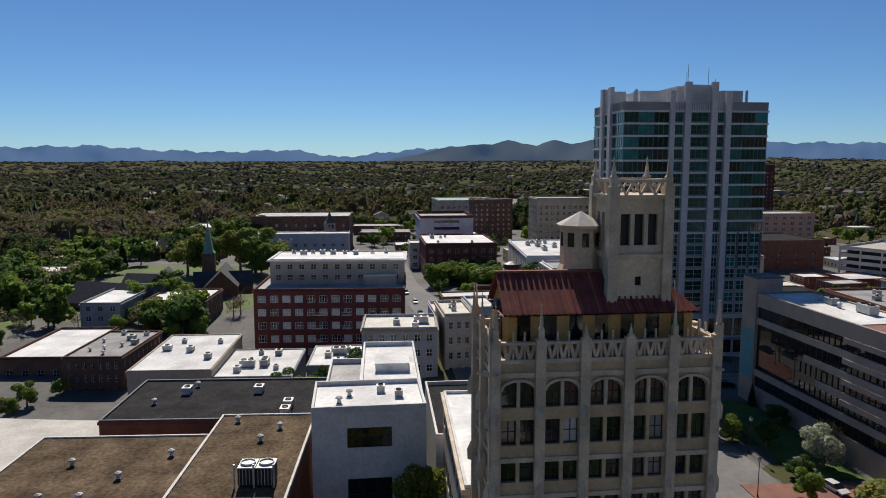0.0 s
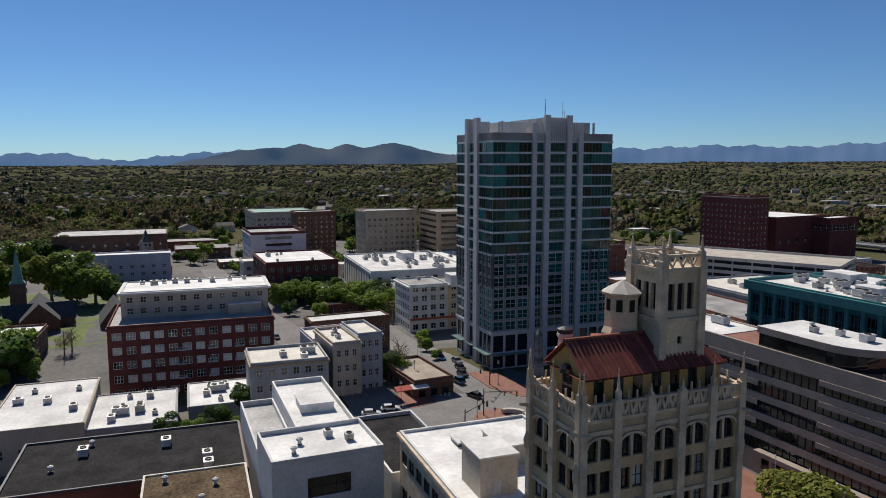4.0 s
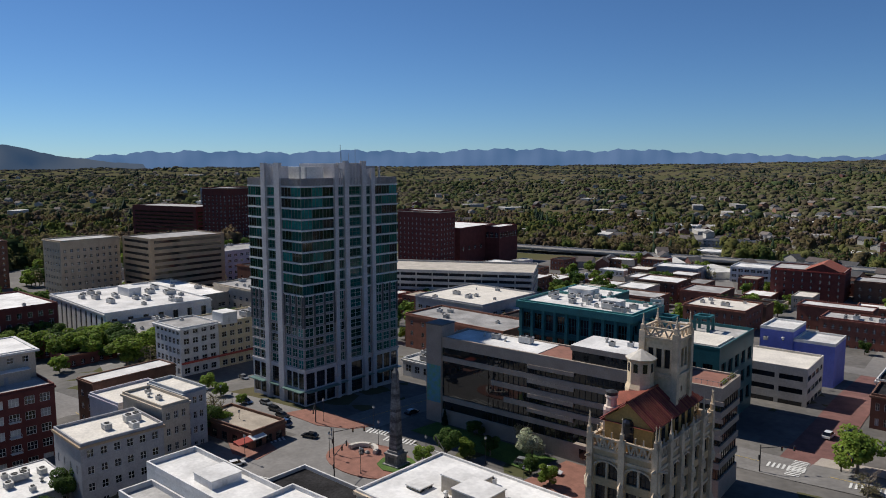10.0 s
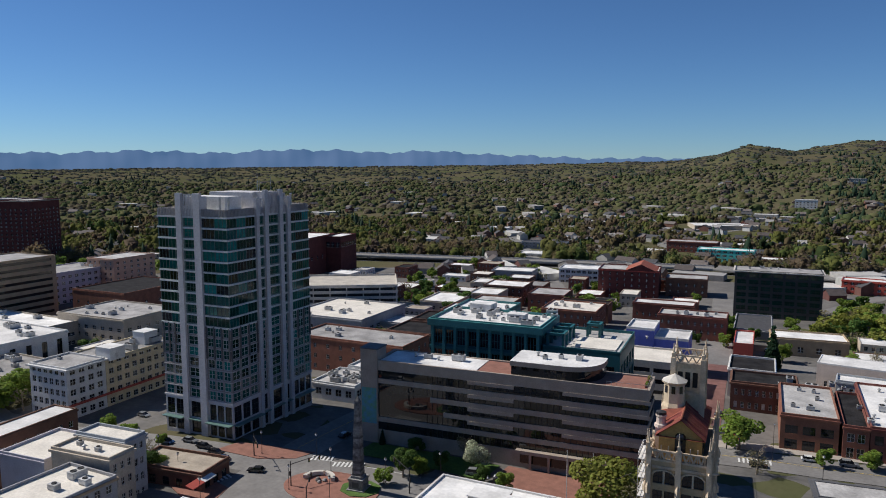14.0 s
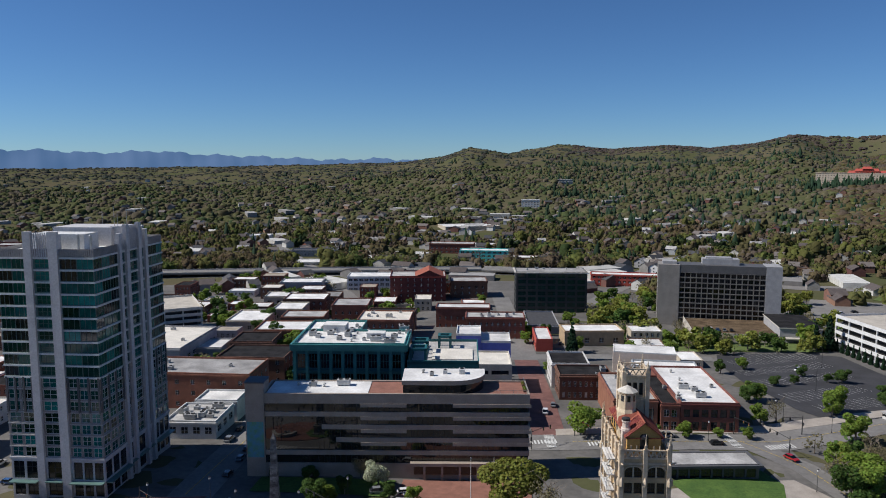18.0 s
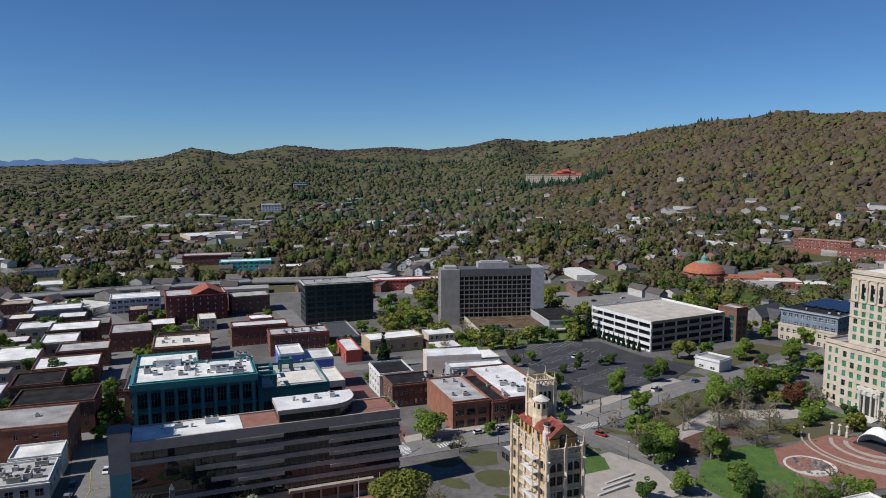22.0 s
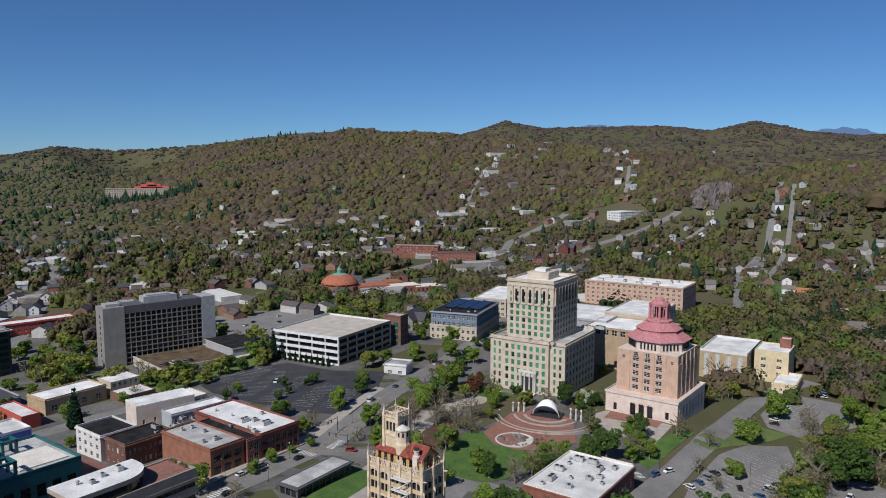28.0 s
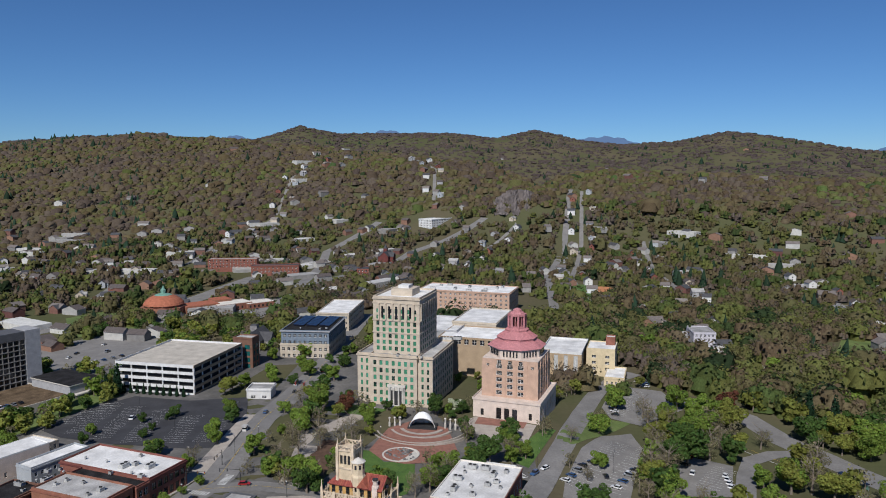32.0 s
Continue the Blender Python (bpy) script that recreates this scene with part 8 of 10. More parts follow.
for i, (x, y, r, n) in enumerate([(158, 116, 30, 16), (152, 134, 30, 20), (151, 152, 30, 20), (153, 171, 27, 18), (166, 104, 30, 12), (161, 187, 12, 14)]):
    stripes("bay_lines", "white painted parking bay lines", x, y, r, 50, 2.6, n)
for x, y, r, n in [(212, -50, -8, 22), (216, -64, -8, 20), (236, -74, -8, 14), (234, -100, -12, 11), (312, -46, -4, 18)]:
    stripes("bay_lines", "white painted parking bay lines", x, y, r, 50, 2.7, n)


def zebra(x, y, rot, n=8, long=3.2):
    b = Build()
    for i in range(n):
        c, s = math.cos(radians(rot)), math.sin(radians(rot))
        q = []
        for u, v in ((i * 1.1, 0), (i * 1.1 + 0.55, 0), (i * 1.1 + 0.55, long), (i * 1.1, long)):
            px, py = x + u * c - v * s, y + u * s + v * c
            q.append((px, py, g_at(px, py) + 0.27))
        b.face(q)
    tagged(part("crosswalk", b, "road_paint"), "white painted zebra crossing", "crosswalk", kind="structure")


for q in [(70, 60, 95, 10), (80, 61, 8, 8), (128, 66, 100, 11), (136, 66, 20, 9), (-14, 8, 20, 8), (-22, 9, 20, 6), (-36, -16, 70, 8), (62, 62, 8, 8), (205, -33, 60, 5)]:
    zebra(*q)


def line(points, width=0.15, material="road_paint", name="lane_line", dash=0.0):
    b = Build()
    for a, c in zip(points, points[1:]):
        a, c = Vector(a), Vector(c)
        n = max(1, int((c - a).length / 6))
        d = (c - a).normalized()
        p = Vector((-d.y, d.x)) * width / 2
        for i in range(n):
            s, e = a.lerp(c, i / n), a.lerp(c, (i + (0.5 if dash else 1.0)) / n)
            b.face([(*(s - p), g_at(*s) + 0.26), (*(e - p), g_at(*e) + 0.26), (*(e + p), g_at(*e) + 0.26), (*(s + p), g_at(*s) + 0.26)])
    tagged(part(name, b, material), "painted lane line on the asphalt", "road marking", kind="structure")


line([(75, 64.5), (100, 66), (140, 73), (200, 100), (330, 146)], 0.13, "yellow_paint")
line([(-30, 61), (60, 64)], 0.13, "yellow_paint")
line([(-110, -33), (-40, -28)], 0.13, "yellow_paint")
line([(-30, 14), (-30, 60), (-42, 130)], 0.13, "yellow_paint")
line([(-25, -26), (0, -19)], 0.35)
line([(-20, 10.5), (10, 13)], 0.25)
line([(185, -225), (255, -160), (285, -125), (305, -90)], 0.25, "road_paint")
line([(188, -228), (258, -163), (288, -128), (309, -92)], 0.13, "yellow_paint")
line([(128, 72), (142, 55), (150, 34), (152, 12)], 0.13, "yellow_paint")


# ---- the stage in the park ----
def band_stage():
    g = g_at(233, 30)
    T = thing("band_stage", "white tensile canopy stage in the park", "stage", 230, 29, g, -70)
    sh = Build()
    n, m = 14, 6
    pts = [[(6.2 * math.cos(math.pi * i / n) * (1 - 0.28 * j / m), 0.4 + 6.4 * j / m + 1.1 * math.cos(math.pi * i / n) ** 2, 0.4 + (5.3 * math.sin(math.pi * i / n)) * (1 + 0.42 * math.sin(0.85 * math.pi * j / m) - 0.12 * (j / m) ** 2)) for i in range(n + 1)] for j in range(m + 1)]
    for j in range(m):
        for i in range(n):
            sh.face([pts[j][i], pts[j][i + 1], pts[j + 1][i + 1], pts[j + 1][i]])
    sh.face([p for p in pts[m]])
    part("canopy", sh, "shell_white", T, "white curved canopy")
    part("stage_floor", Build().prism([(-7, 0), (7, 0), (7, 8), (-7, 8)], -1, 0.9), "frame_dark", T)
    part("rim_arch", Build().beam((-6.3, 1.4, 0.3), (-6.0, 1.4, 1.0), 0.2), "steel", T)
    for i in range(n):
        a, b2 = pts[0][i], pts[0][i + 1]
        part("rim_tube", Build().beam(a, b2, 0.18, 6), "white_paint", T)
    for x in (-16, -13.5, -11, 11, 13.5, 16, 18.5):
        part("pillar", Build().lathe(x, 6 - abs(x) * 0.2, [(0.5, -1), (0.5, 2.4), (0.3, 2.6), (0.25, 4.2), (0.7, 4.5), (0.1, 5.1)], 8), "pale_concrete", T)
    for k in range(4):
        sb = Build()
        for i in range(14):
            a0, a1 = math.pi * (1.12 + 0.76 * i / 14), math.pi * (1.12 + 0.76 * (i + 1) / 14)
            r0, broad = ((9.5, 1.7), (14.5, 1.3), (22.0, 0.6), (24.6, 0.6))[k]
            p = [(r * math.cos(a), 4 + r * math.sin(a)) for r, a in ((r0, a0), (r0 + broad, a0), (r0 + broad, a1), (r0, a1))]
            sb.prism(p, -1.5, 0.55 + 0.1 * k)
        part("terrace_step", sb, "sidewalk", T, "curved pale stone step")
    F = thing("stone_fountain", "round dry fountain of grey boulders", "fountain", 198, 23, g_at(198, 23), 0)
    part("rim", Build().lathe(0, 0, [(8.2, -0.5), (8.2, 0.5), (7.4, 0.5), (7.3, 0.2)], 28), "pale_concrete", F)
    rng = random.Random(5)
    for i in range(40):
        a, r = rng.uniform(0, 6.28), 6.6 * math.sqrt(rng.random())
        s = rng.uniform(0.35, 0.8)
        part("boulder", Build().lathe(0, 0, [(s, -0.1), (s * 1.1, s * 0.4), (s * 0.6, s * 0.9)], 6, 0, a), "granite", F, at=pose(r * math.cos(a), r * math.sin(a), 0.2))


band_stage()

# Gardens round the churches.
drape("lawn_church", "rough grass and garden beds round the churches", [(-262, -236), (-128, -236), (-128, -166), (-142, -150), (-150, -100), (-262, -98)], "pale_grass", 0.05, 12, category="lawn")
drape("lawn_chapel", "worn lawn behind the slate roofed hall", [(-128, -236), (-60, -236), (-60, -184), (-128, -184)], "pale_grass", 0.05, 12, category="lawn")


def stone_bench():
    T = thing("stone_bench", "curved stone bench on the brick island", "bench", -11.5, -1.0, 0.3, 0)
    for k, (a0, a1) in enumerate(((20, 95), (105, 190))):
        b = Build()
        for i in range(8):
            p, q = radians(a0 + (a1 - a0) * i / 8), radians(a0 + (a1 - a0) * (i + 1) / 8)
            b.prism([(3.2 * math.cos(p), 3.2 * math.sin(p)), (4.2 * math.cos(p), 4.2 * math.sin(p)), (4.2 * math.cos(q), 4.2 * math.sin(q)), (3.2 * math.cos(q), 3.2 * math.sin(q))], 0, 0.95)
        part("seat_wall", b, "pale_concrete", T)
    for x, y, s in ((0, 0, 0.7), (0.9, -0.8, 0.5), (1.6, 0.6, 0.6), (-0.8, 1.0, 0.4)):
        part("boulder", Build().lathe(x, y, [(s, 0), (s * 1.1, s * 0.4), (s * 0.5, s)], 7), "granite", T)


stone_bench()


def lamp_post(x, y, h=6.0, arm=False, rot=0.0):
    T = thing("street_lamp", "dark metal street lamp on a slim post", "street lamp", x, y, g_at(x, y), rot, "street lamps")
    part("post", Build().lathe(0, 0, [(0.16, -0.3), (0.14, 0.6), (0.07, 0.8), (0.06, h)], 6), "frame_dark", T)
    if arm:
        part("arm", Build().beam((0, 0, h - 0.1), (2.0, 0, h + 0.4), 0.05, 5), "frame_dark", T)
        hd = part("head", Build().box(1.8, 2.6, -0.15, 0.15, h + 0.3, h + 0.45), "steel", T)
        part("lens", Build().box(1.9, 2.5, -0.11, 0.11, h + 0.26, h + 0.3), "frame_white", hd, "flat pale lamp lens")
    else:
        hd = part("head", Build().lathe(0, 0, [(0.12, h), (0.3, h + 0.15), (0.26, h + 0.6)], 8), "frame_white", T)
        part("cap", Build().lathe(0, 0, [(0.3, h + 0.6), (0.24, h + 0.72), (0.05, h + 0.85)], 8), "frame_dark", hd, "dark metal lamp cap")


for x, y in [(-15, -8), (-12, 5), (-2, -9), (4, 6), (-30, -22), (-22, 12), (14, 16), (30, 10), (56, 12), (-46, -14), (-60, -8), (-70, -6), (-36, 6), (160, 52), (176, 60), (140, 40), (100, 58), (118, 70), (146, 94), (178, 84), (152, 24), (210, 40), (232, 56)]:
    lamp_post(x, y)
for x, y, r in [(148, 92, 200), (196, 110, 200), (226, 132, 180), (172, 128, 0), (152, 168, 0), (190, 170, 90), (214, -34, 0), (232, -62, 0), (300, -70, 0), (88, 66, 90), (160, 82, 100)]:
    lamp_post(x, y, 9.0, True, r)


def signal(x, y, rot, reach=8.0):
    T = thing("traffic_signal", "traffic lights on a long dark mast arm", "traffic light", x, y, g_at(x, y), rot, "traffic lights")
    part("post", Build().lathe(0, 0, [(0.22, -0.3), (0.16, 0.5), (0.11, 6.6)], 8), "frame_dark", T)
    part("mast_arm", Build().beam((0, 0, 5.8), (reach, 0, 6.6), 0.1, 6, 0, 0.06), "frame_dark", T)
    for u in (reach * 0.6, reach * 0.95):
        hd = part("signal_head", Build().box(u - 0.18, u + 0.18, -0.15, 0.15, 5.3, 6.4), "frame_dark", T)
        for k, m in enumerate(("leaf_deep", "yellow_paint", "lamp_red")):
            part("lens", Build().beam((u, -0.15, 5.5 + 0.34 * k), (u, -0.2, 5.5 + 0.34 * k), 0.12, 8), m, hd)
    part("signal_head", Build().box(-0.4, -0.1, -0.15, 0.15, 3.0, 4.1), "frame_dark", T)


for q in [(-16, -6, 60), (-37, 4, -40), (12, 4, 150), (-4, -15, 120), (76, 70, -60), (62, 58, 40), (128, 78, -70), (140, 62, 120), (150, 80, 200)]:
    signal(*q)
for x, y, h in ((46, 20, 13), (52, 21, 13)):
    T = thing("flagpole", "tall pale flagpole on the plaza", "flagpole", x, y, g_at(x, y))
    part("pole", Build().lathe(0, 0, [(0.14, -0.2), (0.06, h)], 6), "frame_white", T)
    part("ball", Build().lathe(0, 0, [(0.05, h), (0.14, h + 0.12), (0.02, h + 0.25)], 6), "steel", T)


# ---- cars ----
def car_meshes(paint, tall):
    b = Build()
    L, W = (4.6, 1.8) if not tall else (4.9, 1.95)
    z1, z2 = (0.85, 1.42) if not tall else (1.05, 1.8)
    side = [(-L / 2, 0.35), (-L / 2, z1 - 0.15), (-L / 2 + 0.15, z1), (L / 2 - 0.9, z1 - 0.02), (L / 2 - 0.05, z1 - 0.25), (L / 2, 0.4)]
    for s in (-1, 1):
        q = [(x, s * W / 2, z) for x, z in side]
        b.face(q if s > 0 else q[::-1])
    for (x0, za), (x1, zb) in zip(side, side[1:] + side[:1]):
        b.face([(x0, -W / 2, za), (x0, W / 2, za), (x1, W / 2, zb), (x1, -W / 2, zb)])
    top = [(-L / 2 + 0.75, z2), (0.35, z2)]
    b.face([(top[0][0], -W * 0.4, z2), (top[1][0], -W * 0.4, z2), (top[1][0], W * 0.4, z2), (top[0][0], W * 0.4, z2)])
    body = b.mesh("body", [paint])
    g = Build()
    base = [(-L / 2 + (0.35 if not tall else 0.1), z1), (1.2, z1 - 0.02)]
    lo = [(base[0][0], -W * 0.47), (base[1][0], -W * 0.47), (base[1][0], W * 0.47), (base[0][0], W * 0.47)]
    hi = [(top[0][0], -W * 0.4), (top[1][0], -W * 0.4), (top[1][0], W * 0.4), (top[0][0], W * 0.4)]
    for i in range(4):
        j = (i + 1) % 4
        g.face([(*lo[i], z1 - 0.02), (*lo[j], z1 - 0.02), (*hi[j], z2 - 0.01), (*hi[i], z2 - 0.01)])
    glass = g.mesh("window_glass", ["glass_dark"])
    w = Build()
    k = 10
    for s in (-0.1, 0.1):
        w.face([(0.33 * math.cos(2 * math.pi * i / k), s, 0.33 * math.sin(2 * math.pi * i / k)) for i in range(k)][:: -1 if s < 0 else 1])
    for i in range(k):
        a, c = 2 * math.pi * i / k, 2 * math.pi * (i + 1) / k
        w.face([(0.33 * math.cos(a), -0.1, 0.33 * math.sin(a)), (0.33 * math.cos(c), -0.1, 0.33 * math.sin(c)), (0.33 * math.cos(c), 0.1, 0.33 * math.sin(c)), (0.33 * math.cos(a), 0.1, 0.33 * math.sin(a))])
    return body, glass, w.mesh("wheel", ["tyre"]), L, W


CARS = {}
PAINT = {"car_white": "white", "car_black": "black", "car_grey": "silver grey", "car_red": "red", "car_blue": "dark blue"}


def car(x, y, rot, paint="car_white", tall=False, z=None):
    if (paint, tall) not in CARS:
        CARS[paint, tall] = car_meshes(paint, tall)
    body, glass, wheel, L, W = CARS[paint, tall]
    T = thing("car", "%s %s parked on the asphalt" % (PAINT[paint], "van" if tall else "saloon car"), "car", x, y, (g_at(x, y) + 0.2) if z is None else z, rot, "cars in the streets")
    part("body", body, None, T)
    part("window_glass", glass, None, T)
    for sx in (-1, 1):
        for sy in (-1, 1):
            part("wheel", wheel, None, T, at=pose(sx * L * 0.31, sy * (W / 2 - 0.08), 0.33))


COLS = ["car_white", "car_black", "car_grey", "car_blue", "car_red"]
def park(*spots):
    for i, (x, y, r, c) in enumerate(spots):
        car(x, y, r, COLS[c], tall=i % 5 == 3)


park((-27.5, -30, 80, 0), (-29, -25, 80, 0), (-47, 0, 5, 1), (-42, -3, 190, 3), (-53, 1.5, 5, 1), (-60, 3, 5, 2), (-30, -3, 200, 1), (-66, 0, 5, 3), (21, 22, 15, 2), (28, 23.5, 15, 0))
park((36, 10, 15, 1), (-25, 40, 90, 2), (-26, 48, 90, 1), (-35, 55, 90, 2), (-36, 66, 95, 1), (-28, 75, 270, 0), (-24, 28, 90, 1), (85, 60, 8, 1), (67, 92, 88, 0), (70, 100, 88, 2))
park((120, 67, 10, 1), (140, 60, -60, 4), (97, 70, 8, 0), (106, 71, 8, 2), (186, 98, 25, 0), (210, 106, 25, 3), (250, 118, 24, 1), (262, 126, 24, 0), (292, 128, 204, 4), (227, -60, 30, 1))
park((215, -61, 30, 1), (234, -68, -8, 0), (255, -89, 80, 1), (246, -93, 0, 0), (251, -106, -12, 0), (247, -107, -12, 0), (243, -108, -12, 0), (239, -109, -12, 0), (379, -46, 60, 0), (372, -50, 60, 0))
park((309, -141, 45, 1), (290, -159, 45, 1), (218, -36, 160, 0), (210, -34, 170, 3), (236, -52, 80, 1), (330, -44, 80, 3), (338, -43, 80, 0), (300, -64, 30, 2), (178, 162, 30, 0), (-75, 34, 90, 2))
park((-80, 34, 90, 0), (-86, 33, 90, 1), (-92, 33, 90, 2), (-98, 32, 90, 0), (-84, 18, 0, 3), (-96, 17, 0, 2), (72, 240, 88, 0), (77, 205, 88, 1), (74, 150, 88, 2), (-45, 160, 95, 0))
park((-50, 215, 95, 2), (250, 300, 20, 0), (260, 305, 20, 1), (272, 290, 20, 2), (286, 310, 20, 0), (420, 290, 30, 0), (440, 300, 30, 2), (455, 280, 30, 1), (430, 268, 30, 0), (470, 262, 30, 4))
park((266, -90, -12, 4), (-130, -42, 8, 1), (-150, -44, 8, 0), (-170, -48, 8, 2), (-260, -10, 5, 0), (-285, -12, 5, 1), (-300, -6, 5, 2))
# Rows of parked cars: first place, step, count, turn.
for x, y, dx, dy, n, r in ((214, -46, 5.6, -1.0, 4, 75), (220, -66, 6.0, -1.4, 4, 78), (312, -46, 5.4, 1.6, 5, 100), (372, -52, 4.6, 1.2, 4, 70), (236, 276, 6.2, -1.0, 6, 80), (350, 318, 7, 3, 6, 40), (150, 232, 3.4, -0.5, 6, 82)):
    for i in range(n):
        car(x + dx * i, y + dy * i, r, COLS[(i * 7 + n) % 4], i % 4 == 2, z=-0.45 if (x, y) == (150, 232) else None)


# ---- machines on the roofs ----
def machine_meshes():
    out = []
    for w, d, h in ((2.2, 1.6, 1.3), (3.6, 2.0, 1.7), (1.2, 1.2, 1.0), (5.0, 2.2, 1.9)):
        b = Build()
        b.box(-w / 2, w / 2, -d / 2, d / 2, 0.25, h)
        b.box(-w / 2 - 0.06, w / 2 + 0.06, -d / 2 - 0.06, d / 2 + 0.06, h, h + 0.08)
        for sx in (-1, 1):
            b.box(sx * w * 0.42 - 0.08, sx * w * 0.42 + 0.08, -d / 2, d / 2, 0, 0.25)
        f = Build()
        n = max(1, int(w / 1.5))
        for i in range(n):
            x = -w / 2 + w * (i + 0.5) / n
            f.lathe(x, 0, [(d * 0.36, h + 0.08), (d * 0.36, h + 0.25), (d * 0.3, h + 0.25), (d * 0.3, h + 0.12)], 10)
        out.append((b.mesh("casing", ["machine_grey"]), f.mesh("fan", ["machine_dark"])))
    b = Build().lathe(0, 0, [(0.3, 0), (0.3, 0.7), (0.55, 0.75), (0.5, 1.0), (0.15, 1.2)], 9)
    out.append((b.mesh("vent_body", ["machine_grey"]), Build().lathe(0, 0, [(0.4, -0.02), (0.4, 0.12)], 9).mesh("curb", ["frame_dark"])))
    return out


MACHINES = machine_meshes()


def machine(x, y, z, rot, k):
    T = thing("roof_vent" if k == 4 else "roof_machine", "small metal vent on a flat roof" if k == 4 else "grey metal air handling unit on a flat roof", "vent" if k == 4 else "roof unit", x, y, z, rot, "roof machines")
    part("casing" if k < 4 else "vent_body", MACHINES[k][0], None, T)
    part("fan" if k < 4 else "curb", MACHINES[k][1], None, T)


MRNG = random.Random(11)


def machines_on(x, y, z, rot, w, d, n, kinds=(0, 1, 2, 4)):
    """Roof machines scattered over a roof whose corner is at x, y."""
    c, s = math.cos(radians(rot)), math.sin(radians(rot))
    done = []
    for _ in range(n * 6):
        u, v = MRNG.uniform(2.5, w - 2.5), MRNG.uniform(2.5, d - 2.5)
        if all(math.hypot(u - a, v - e) > 3.2 for a, e in done):
            done.append((u, v))
            machine(x + u * c - v * s, y + u * s + v * c, z, rot + MRNG.choice((0, 90)), MRNG.choice(kinds))
        if len(done) >= n:
            break


machines_on(-17.2, 69.0, 27.2, 3.5, 40, 31, 26)
machines_on(-114, -88, 19.7, 0, 8, 38, 12, (0, 2))
machines_on(-12, 30, 23.35, 6, 27, 11, 4)
machines_on(28, 34.5, 27.3, 6, 18, 10, 5)
machines_on(-60, -93, -0.25, 1, 25, 18, 7)
machines_on(-63, -71, -0.25, 1, 19, 15, 8)
machines_on(-69, -112, 1.75, 1.6, 34, 18, 5)
machines_on(-78, -134, 0.7, 0, 28, 15, 9)
machines_on(-53, -57, 10.3, 1, 15, 18, 3)
machines_on(-60, -38, 12.5, 6, 17, 7, 3)
machines_on(-10, -98, 6.45, 0.7, 23, 36, 6, (4, 2, 0))
machines_on(20.5, -104, 6.75, 0.7, 30, 26, 6, (4,))
machines_on(13, -77, 7.55, 0.7, 20, 16, 3, (4,))
machines_on(23, -59, 15.8, 5, 12, 16, 4, (4, 2))
machines_on(34, -39, 18.0, 2, 30, 20, 4, (4, 2))
machines_on(-252, 6, 7.8, 0, 64, 46, 20, (1, 3, 0))
machines_on(-186, 8, 3.8, 0, 28, 20, 6)
machines_on(-133, 4, 12.7, 3, 16, 44, 7, (1, 3, 2))
machines_on(-246, -42, 11.3, 4, 40, 32, 5)
machines_on(105, 78, 8.9, 3.4, 24, 42, 9)
machines_on(89, 77, 9.5, 4, 14, 30, 5)
machines_on(84, 108, 7.7, 4, 26, 14, 7)
machines_on(22, 107, 12.3, 3, 38, 32, 3)
machines_on(156, -38, 2.5, 6, 35, 24, 14)
machines_on(-57, 55, 3.9, 4, 16, 17, 10, (0, 1, 2))
machines_on(-92, 88, 9.3, 2, 42, 20, 5)
machines_on(52, 298, 18.5, 4.4, 42, 18, 5)
machines_on(321, 143, 14.7, 20, 20, 28, 3)
machines_on(256, 40, 22.6, 9, 8, 40, 4)
machines_on(300, 40, 22.4, 9, 8, 16, 5, (1, 3))
machines_on(520, 84, 12.8, 8, 38, 88, 10, (1, 3))
machines_on(-135, 136, 5.3, 3, 40, 42, 7)
machines_on(28, 212, 6.8, 4, 29, 14, 6)
machines_on(-29, 206, 5.3, 4, 26, 24, 5)
machines_on(-275, 48, 4.3, 2, 60, 28, 9)
machines_on(-228, 78, 7.3, 3, 42, 32, 9)
machines_on(-345, 100, 11.8, 3, 30, 74, 9, (1, 3))


def cooling_tower():
    T = thing("cooling_unit", "pair of large black cooling units with round fans", "roof unit", 40.0, -67.6, 7.6, 0)
    for i in (0, 1):
        part("casing", Build().box(-1.5, 1.5, i * 2.5, i * 2.5 + 2.3, 0.2, 2.6), "machine_dark", T)
        part("top_plate", Build().box(-1.55, 1.55, i * 2.5 - 0.03, i * 2.5 + 2.33, 2.6, 2.75), "machine_grey", T)
        part("fan_ring", Build().lathe(0, i * 2.5 + 1.15, [(1.05, 2.75), (1.05, 3.05), (0.95, 3.05), (0.9, 2.85)], 18), "machine_grey", T)
        for k in range(5):
            part("fin", Build().box(1.5, 1.56, i * 2.5 + 0.2 + 0.45 * k, i * 2.5 + 0.3 + 0.45 * k, 0.3, 2.5), "machine_grey", T)
    for y in (-0.4, 2.2, 4.9):
        part("pipe", Build().lathe(1.7, y, [(0.14, 0), (0.14, 3.0), (0.22, 3.05), (0.18, 3.3)], 8), "machine_grey", T)


